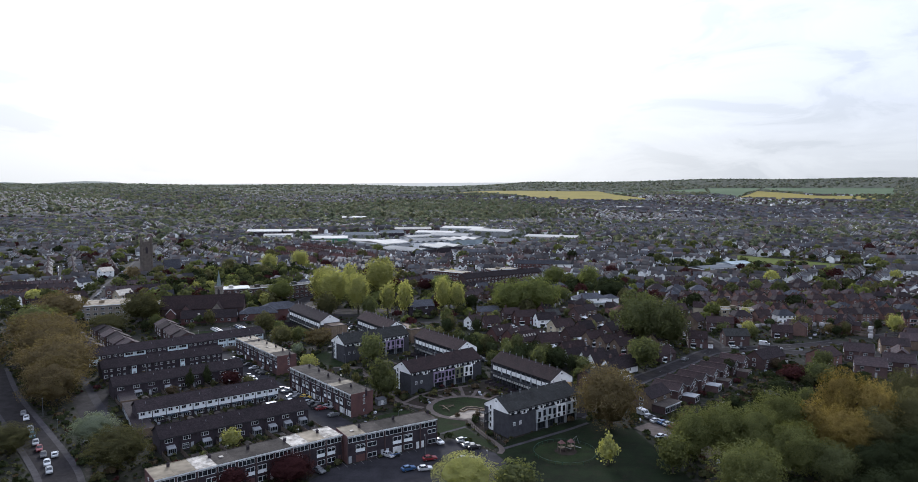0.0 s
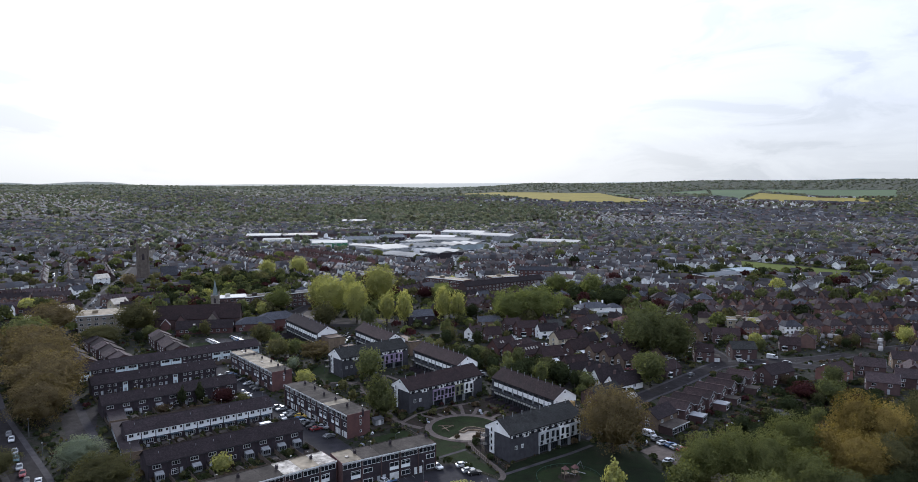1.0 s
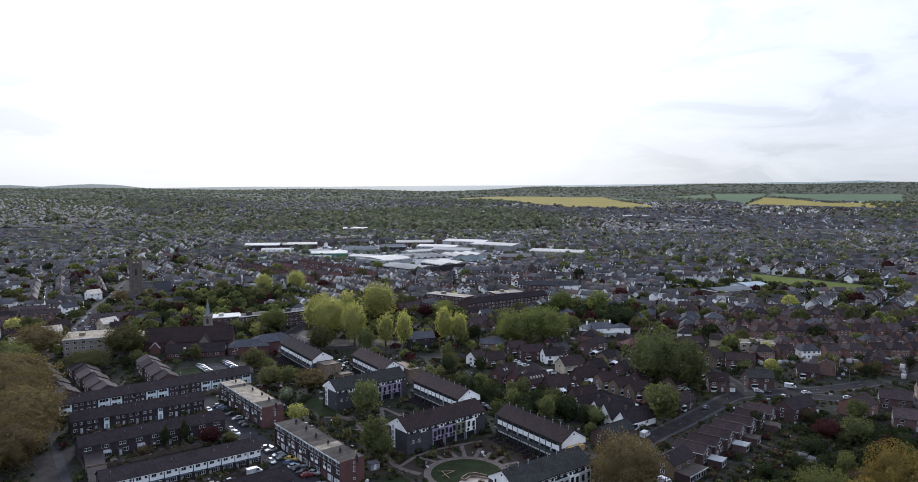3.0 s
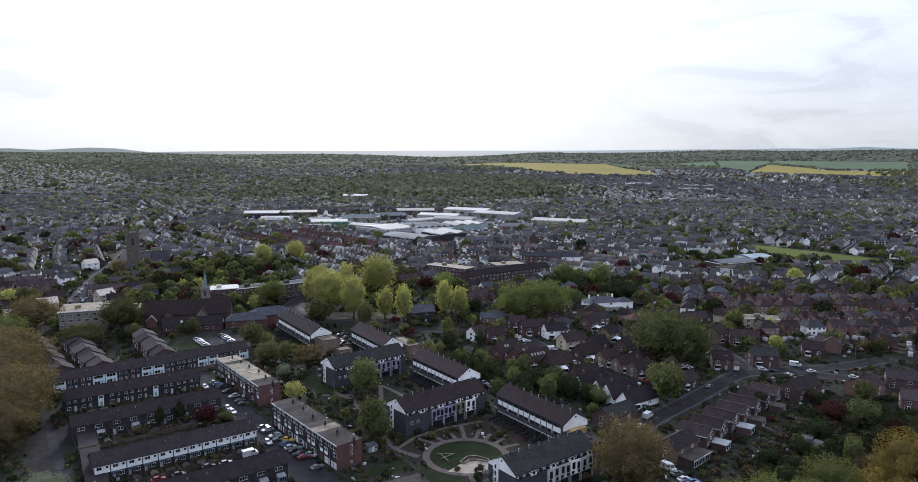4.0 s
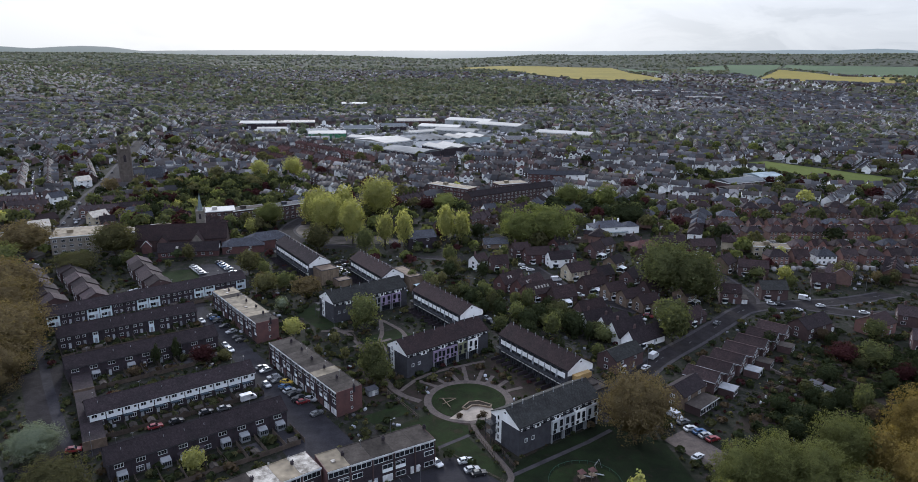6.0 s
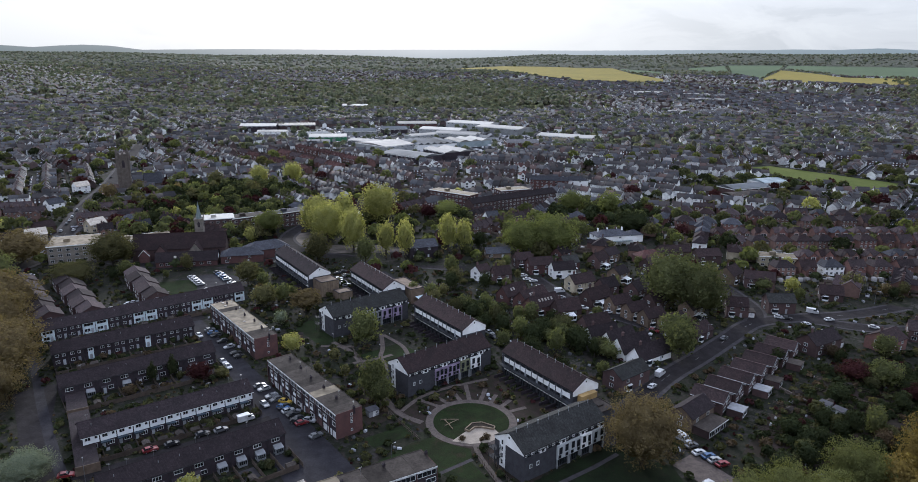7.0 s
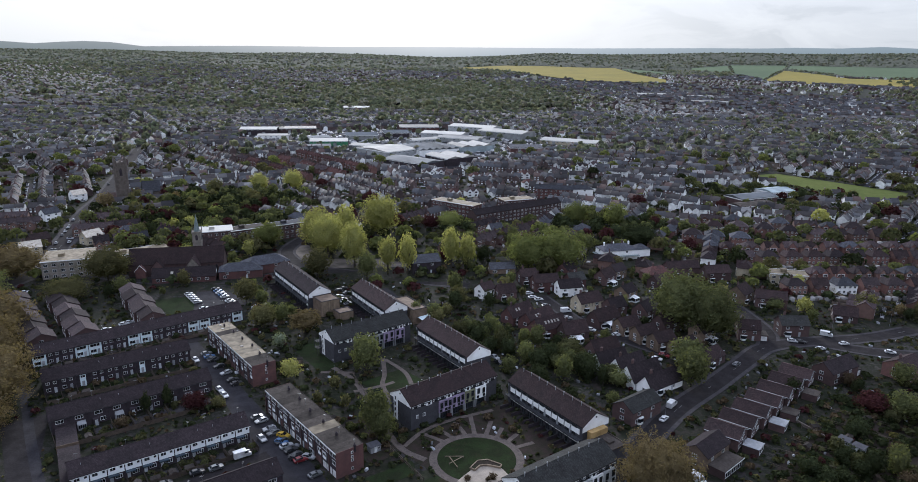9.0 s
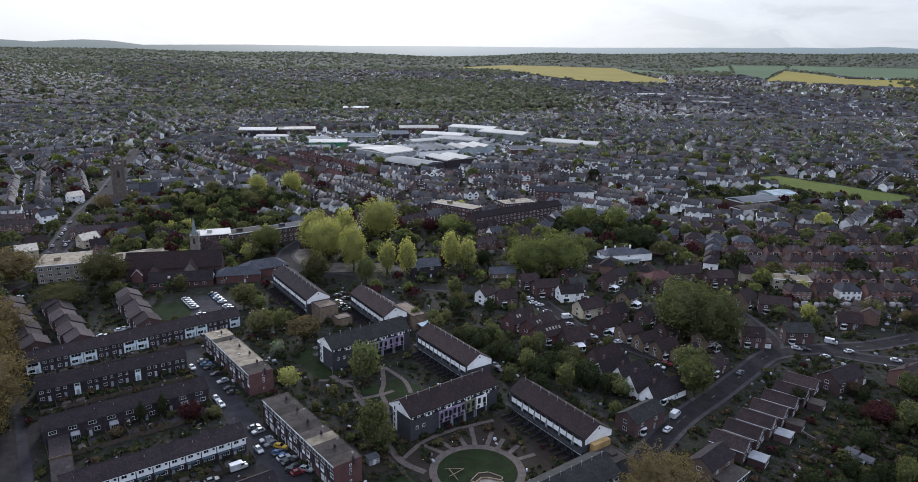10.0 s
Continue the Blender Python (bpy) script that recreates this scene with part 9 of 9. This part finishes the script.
for x, y, a, L, D, e, r in zip(fx, fy, fa, fl, wide, tall, peak):
    if y > 850:
        continue
    ca, sa = math.cos(a), math.sin(a)
    for s in (-1, 1):
        n = 1 if L < 5 else 2
        for i in range(n):
            for z in (1.0, e - 1.6):
                px, py = -L / 2 + (i + 0.5) * L / n, s * D / 2
                panes.append((x + ca * px - sa * py, y + sa * px + ca * py, a, 1.3, 0.12, 1.15, z))
    if L != 8.0 and rng.random() < 0.75:
        px = rng.choice((-0.45, 0.45)) * L
        stacks.append((x + ca * px, y + sa * px, a, 0.7, 1.1, 1.9, r - 0.4))
loose_boxes("house_windows", panes, surface("far_windows", (0.42, 0.44, 0.45), 0.5, 0.1, 0.5, 3.0, rand=0.95, island=True), "small white-framed windows of distant houses", "windows", plan=False)
loose_boxes("chimney_stacks", stacks, M["far_wall_brick"], "brick chimney stacks of distant houses", "chimneys", plan=False)

# what stands in the gardens between, too many to count
def clear_mask(x, y, pad):
    ok = np.ones(len(x), bool)
    for inv, x0, x1, y0, y1 in CLAIM:
        px = inv[0][0] * x + inv[0][1] * y + inv[0][3]
        py = inv[1][0] * x + inv[1][1] * y + inv[1][3]
        ok &= ~((px > x0 - pad) & (px < x1 + pad) & (py > y0 - pad) & (py < y1 + pad))
    for line, half in ROADS:
        d = np.full(len(x), 1e9)
        for p in line:
            d = np.minimum(d, (x - p[0]) ** 2 + (y - p[1]) ** 2)
        ok &= d > (half + 0.6) ** 2
    for s in spots:
        ok &= (np.abs(x - s[0]) > s[2] * 0.55 + 1) | (np.abs(y - s[1]) > s[2] * 0.55 + 1) | (((x - s[0]) ** 2 + (y - s[1]) ** 2) > (5.0 + pad) ** 2)
    return ok


# closely built streets with few tall trees
OPEN = [(-250, 880), (-70, 680), (-50, 575), (20, 560), (110, 600), (140, 800), (60, 830), (-120, 880)]

GLADE = [(60, 425), (118, 425), (118, 478), (66, 470)]


def garden_fill(n, y0, y1, r0, r1, tall, leaves, kinds, pad, label, name, power=1.0):
    for kind, share in kinds:
        k = int(n * share)
        y = y0 + (y1 - y0) * rng.random(k * 2) ** power
        x = rng.uniform(-1, 1, k * 2) * (0.685 * y + 25)
        r = rng.uniform(r0, r1, k * 2)
        ok = clear_mask(x, y, pad) & (~(in_polygon(x, y, OPEN) | in_polygon(x, y, GLADE)) | (rng.random(k * 2) < (0.2 if r1 > 3 else 1)))
        for poly in HARD:
            ok &= ~in_polygon(x, y, poly)
        x, y, r = x[ok][:k], y[ok][:k], r[ok][:k]
        far_trees(name, rng, x, y, r, r * rng.uniform(*tall, len(r)), kind, leaves, label)


def in_polygon(x, y, poly):
    hit = np.zeros(len(x), bool)
    for (xa, ya), (xb, yb) in zip(poly, poly[1:] + poly[:1]):
        if ya != yb:
            hit ^= ((ya > y) != (yb > y)) & (x < (xb - xa) * (y - ya) / (yb - ya) + xa)
    return hit


def industry(x, y):
    return in_polygon(x, y, APRON).astype(float)


BUSH = (("dark", 0.46), ("bush", 0.28), ("russet", 0.16), ("olive", 0.06), ("purple", 0.04))
garden_fill(6500, 180, 430, 0.25, 0.8, (0.6, 1.4), 8, BUSH, 0.1, "low garden plants and undergrowth", "undergrowth")
garden_fill(2900, 180, 430, 0.5, 1.8, (0.8, 1.5), 40, BUSH, 0.2, "garden shrubs and hedges between the houses", "garden_shrubs")
garden_fill(4200, 420, 780, 0.6, 1.9, (0.8, 1.6), 12, BUSH, 0.3, "garden shrubs and hedges between the houses", "garden_shrubs")
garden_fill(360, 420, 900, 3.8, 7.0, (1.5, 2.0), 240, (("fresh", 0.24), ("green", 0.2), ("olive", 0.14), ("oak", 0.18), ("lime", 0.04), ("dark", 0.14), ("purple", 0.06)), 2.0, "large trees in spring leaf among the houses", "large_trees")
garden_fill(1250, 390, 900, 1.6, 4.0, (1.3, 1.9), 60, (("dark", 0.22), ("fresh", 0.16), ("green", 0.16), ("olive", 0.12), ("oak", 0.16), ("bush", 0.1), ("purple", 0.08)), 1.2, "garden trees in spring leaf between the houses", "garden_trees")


for kind, n, r0, r1 in (("dark", 330, 0.5, 1.7), ("bush", 150, 0.4, 1.3), ("russet", 90, 0.4, 1.2), ("dark", 40, 1.6, 2.8)):
    x, y = rng.uniform(80, 175, n * 3), rng.uniform(222, 300, n * 3)
    ok = in_polygon(x, y, [(84, 236), (104, 258), (134, 292), (168, 290), (172, 236), (112, 222)]) & clear_mask(x, y, 0.6)
    x, y = x[ok][:n], y[ok][:n]
    r = rng.uniform(r0, r1, len(x))
    far_trees("garden_thicket", rng, x, y, r, r * rng.uniform(1.0, 1.7, len(r)), kind, 60, "overgrown shrubs and hedges of the long back gardens")


fence_items, shed_items, car_low, car_top = [], [], [], []
for x, y, L, deg, kind, si in spots:
    if y > 950:
        continue
    ca, sa = math.cos(radians(deg)), math.sin(radians(deg))
    for k in range(max(2, round(L / 6)) + 1):
        px = -L / 2 + k * L / max(2, round(L / 6))
        fence_items.append((x + ca * px - sa * 9.5, y + sa * px + ca * 9.5, radians(deg + 90), 10.0, 0.1, 1.7, 0.0))
        if rng.random() < 0.6:
            qx, qy = px + 2, 12.5 + rng.uniform(-1, 1)
            shed_items.append((x + ca * qx - sa * qy, y + sa * qx + ca * qy, radians(deg), rng.uniform(1.8, 3.5), rng.uniform(1.6, 2.6), rng.uniform(1.9, 2.4), 0.0))
        if rng.random() < 0.55:
            qx, qy = px + rng.uniform(-1, 1), -7.4
            cx, cy, a = x + ca * qx - sa * qy, y + sa * qx + ca * qy, radians(deg + rng.normal(0, 3))
            car_low.append((cx, cy, a, 4.1, 1.7, 0.75, 0.25))
            car_top.append((cx - 0.2 * math.cos(a), cy - 0.2 * math.sin(a), a, 2.1, 1.45, 0.5, 1.0))
loose_boxes("garden_fences", fence_items, M["wood"], "weathered wooden garden fences", "fences")
loose_boxes("garden_sheds", shed_items, surface("shed_colours", (0.19, 0.185, 0.18), 0.9, 0.2, 0.3, 3.0, rand=0.95, island=True), "small garden sheds and extensions", "sheds")
loose_boxes("street_cars", car_low, surface("far_car_paint", (0.26, 0.26, 0.28), 0.4, 0.1, 0.5, 3.0, rand=0.95, island=True), "cars parked along the town streets", "cars")
loose_boxes("street_car_tops", car_top, M["glass"], "glazed tops of cars parked along the streets", "cars")


def scatter(n, y0, y1, r0, r1, weight, tries=4):
    """Places in view between two distances, thicker where weight is high."""
    yy = np.sqrt(rng.uniform(y0 ** 2, y1 ** 2, n * tries))
    xx = rng.uniform(-0.72, 0.72, n * tries) * yy
    keep = rng.random(n * tries) < weight(xx, yy)
    xx, yy = xx[keep][:n], yy[keep][:n]
    r = rng.uniform(r0, r1, len(xx))
    return xx, yy, r


def fields(x, y):
    out = np.zeros(len(x), bool)
    for poly in (RAPE_WEST, RAPE_EAST, *CROPS):
        out |= in_polygon(x, y, poly)
    return out


def wood(poly, n, r0, r1, kinds, label, leaves=120):
    """A stand of trees too thick to count, within an outline."""
    xs, ys = [p[0] for p in poly], [p[1] for p in poly]
    for kind, share in kinds:
        k = int(n * share)
        x, y = rng.uniform(min(xs), max(xs), k * 5), rng.uniform(min(ys), max(ys), k * 5)
        ok = in_polygon(x, y, poly) & clear_mask(x, y, 2.0)
        for q in HARD:
            ok &= ~in_polygon(x, y, q)
        x, y = x[ok][:k], y[ok][:k]
        r = rng.uniform(r0, r1, len(x))
        far_trees("wood", rng, x, y, r, r * rng.uniform(1.7, 2.4, len(r)), kind, leaves, label)


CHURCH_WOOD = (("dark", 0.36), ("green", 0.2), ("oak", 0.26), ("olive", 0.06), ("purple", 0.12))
wood([(-255, 500), (-180, 445), (-120, 480), (-110, 560), (-150, 640), (-250, 640), (-268, 560)], 260, 3.0, 5.5, CHURCH_WOOD, "thick stand of trees round the old church")
wood([(-20, 500), (10, 480), (30, 500), (20, 530), (-10, 545)], 22, 2.5, 4.5, CHURCH_WOOD, "stand of trees behind the lime trees")
wood([(60, 480), (130, 470), (150, 520), (120, 570), (70, 560)], 50, 3.0, 5.5, CHURCH_WOOD, "stand of dark trees behind the white house")
wood([(200, 600), (300, 590), (350, 610), (300, 690), (240, 700), (200, 640)], 40, 2.5, 5.0, CHURCH_WOOD, "trees round the school")
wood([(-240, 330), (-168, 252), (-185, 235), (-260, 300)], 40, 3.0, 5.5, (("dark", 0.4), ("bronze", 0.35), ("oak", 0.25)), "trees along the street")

patchy = lambda x, y: 0.5 + 0.5 * np.sin(x / 90 + 2 * np.sin(y / 130)) * np.sin(y / 75)
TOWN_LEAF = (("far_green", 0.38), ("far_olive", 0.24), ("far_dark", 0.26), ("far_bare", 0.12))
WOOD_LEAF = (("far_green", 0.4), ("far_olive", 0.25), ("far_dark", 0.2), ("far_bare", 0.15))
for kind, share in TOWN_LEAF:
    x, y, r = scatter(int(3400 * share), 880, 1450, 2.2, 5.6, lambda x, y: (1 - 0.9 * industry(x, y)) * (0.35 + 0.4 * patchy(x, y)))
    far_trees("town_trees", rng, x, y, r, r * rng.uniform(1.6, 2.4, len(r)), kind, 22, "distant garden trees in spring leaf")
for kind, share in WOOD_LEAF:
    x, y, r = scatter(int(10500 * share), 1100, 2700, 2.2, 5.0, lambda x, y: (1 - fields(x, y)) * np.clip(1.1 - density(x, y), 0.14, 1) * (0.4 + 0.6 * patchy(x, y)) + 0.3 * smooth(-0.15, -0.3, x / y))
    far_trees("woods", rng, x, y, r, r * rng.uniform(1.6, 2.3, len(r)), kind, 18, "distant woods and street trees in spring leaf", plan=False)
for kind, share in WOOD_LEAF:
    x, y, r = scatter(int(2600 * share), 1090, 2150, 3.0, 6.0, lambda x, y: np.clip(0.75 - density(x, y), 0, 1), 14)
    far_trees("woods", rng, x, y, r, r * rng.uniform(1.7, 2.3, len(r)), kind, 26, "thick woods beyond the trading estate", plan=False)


def canopy():
    """The closed crowns of far woods, one lumpy sheet over the slope, sunk below the ground where the land is open."""
    rows = 1350 * 1.0052 ** np.arange(252)
    u = np.linspace(-0.74, 0.74, 420)
    y = np.repeat(rows, len(u))
    x = np.tile(u, len(rows)) * y + rng.uniform(-2.5, 2.5, len(y))
    wooded = np.maximum(1 - density(x, y), 0.92 * smooth(2350, 2750, y)) + 0.5 * (patchy(x / 1.4, y / 1.4) - 0.62)
    there = smooth(0.5, 0.62, wooded) * (1 - fields(x, y))
    lift = 1.5 + rng.uniform(0, 1, len(y)) ** 1.5 * 6.0 + 1.5 * np.sin(x / 47) * np.sin(y / 61)
    z = height(x, y) + there * lift - 4.0 * (1 - there)
    w = len(u)
    i = (np.arange(len(rows) - 1)[:, None] * w + np.arange(w - 1)).ravel()
    quads = np.stack([i, i + 1, i + 1 + w, i + w], 1)
    quads = quads[there[quads].max(1) > 0.02]
    me = fast_mesh("woods", np.stack([x, y, z], 1), quads, M["canopy"])
    tagged(new("woods", me), "closed crowns of the woods on the far slopes", "trees", kind="stuff")


canopy()
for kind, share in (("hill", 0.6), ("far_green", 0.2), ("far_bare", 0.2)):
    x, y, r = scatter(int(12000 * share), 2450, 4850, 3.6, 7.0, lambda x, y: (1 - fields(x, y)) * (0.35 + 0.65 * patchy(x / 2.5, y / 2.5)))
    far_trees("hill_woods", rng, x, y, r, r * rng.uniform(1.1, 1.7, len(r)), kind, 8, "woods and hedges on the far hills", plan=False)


# vehicles, containers and goods in the yards of the trading estate
x, y = rng.uniform(-330, 180, 2600), rng.uniform(780, 1180, 2600)
ok = in_polygon(x, y, APRON) & clear_mask(x, y, 2.5)
x, y = x[ok][:650], y[ok][:650]
loose_boxes("yard_goods", [(a, b, rng.choice((0.2, 0.8, -0.9, 1.8)) + rng.normal(0, 0.05), rng.choice((4.2, 4.4, 6.0, 9.0)), rng.uniform(1.8, 2.5), rng.choice((1.5, 1.5, 2.4, 3.0)), 0.05) for a, b in zip(x, y)], surface("yard_paint", (0.3, 0.3, 0.31), 0.6, 0.2, 0.5, 3.0, rand=0.97, island=True), "parked vehicles and containers in the yards", "vehicles")
x, y = rng.uniform(-330, 180, 900), rng.uniform(780, 1180, 900)
ok = in_polygon(x, y, APRON) & clear_mask(x, y, 4.0)
x, y = x[ok][:90], y[ok][:90]
r = rng.uniform(2.5, 5.0, len(x))
far_trees("yard_trees", rng, x, y, r, r * 2.0, "far_green", 60, "trees between the sheds of the trading estate")

# pale odds and ends in the near gardens: tables, tubs, bins, covers
x, y = rng.uniform(-130, 190, 900), rng.uniform(195, 420, 900)
ok = clear_mask(x, y, 0.8) & (np.abs(x) < 0.6 * y)
for poly in HARD:
    ok &= ~in_polygon(x, y, poly)
x, y = x[ok][:260], y[ok][:260]
loose_boxes("garden_furniture", [(a, b, rng.uniform(0, 3.1), rng.uniform(0.4, 1.7), rng.uniform(0.4, 0.9), rng.uniform(0.4, 0.9), 0.0) for a, b in zip(x, y)], surface("garden_plastic", (0.25, 0.26, 0.28), 0.6, 0.2, 0.5, 3.0, rand=0.95, island=True), "small garden tables, tubs and bins", "garden furniture")
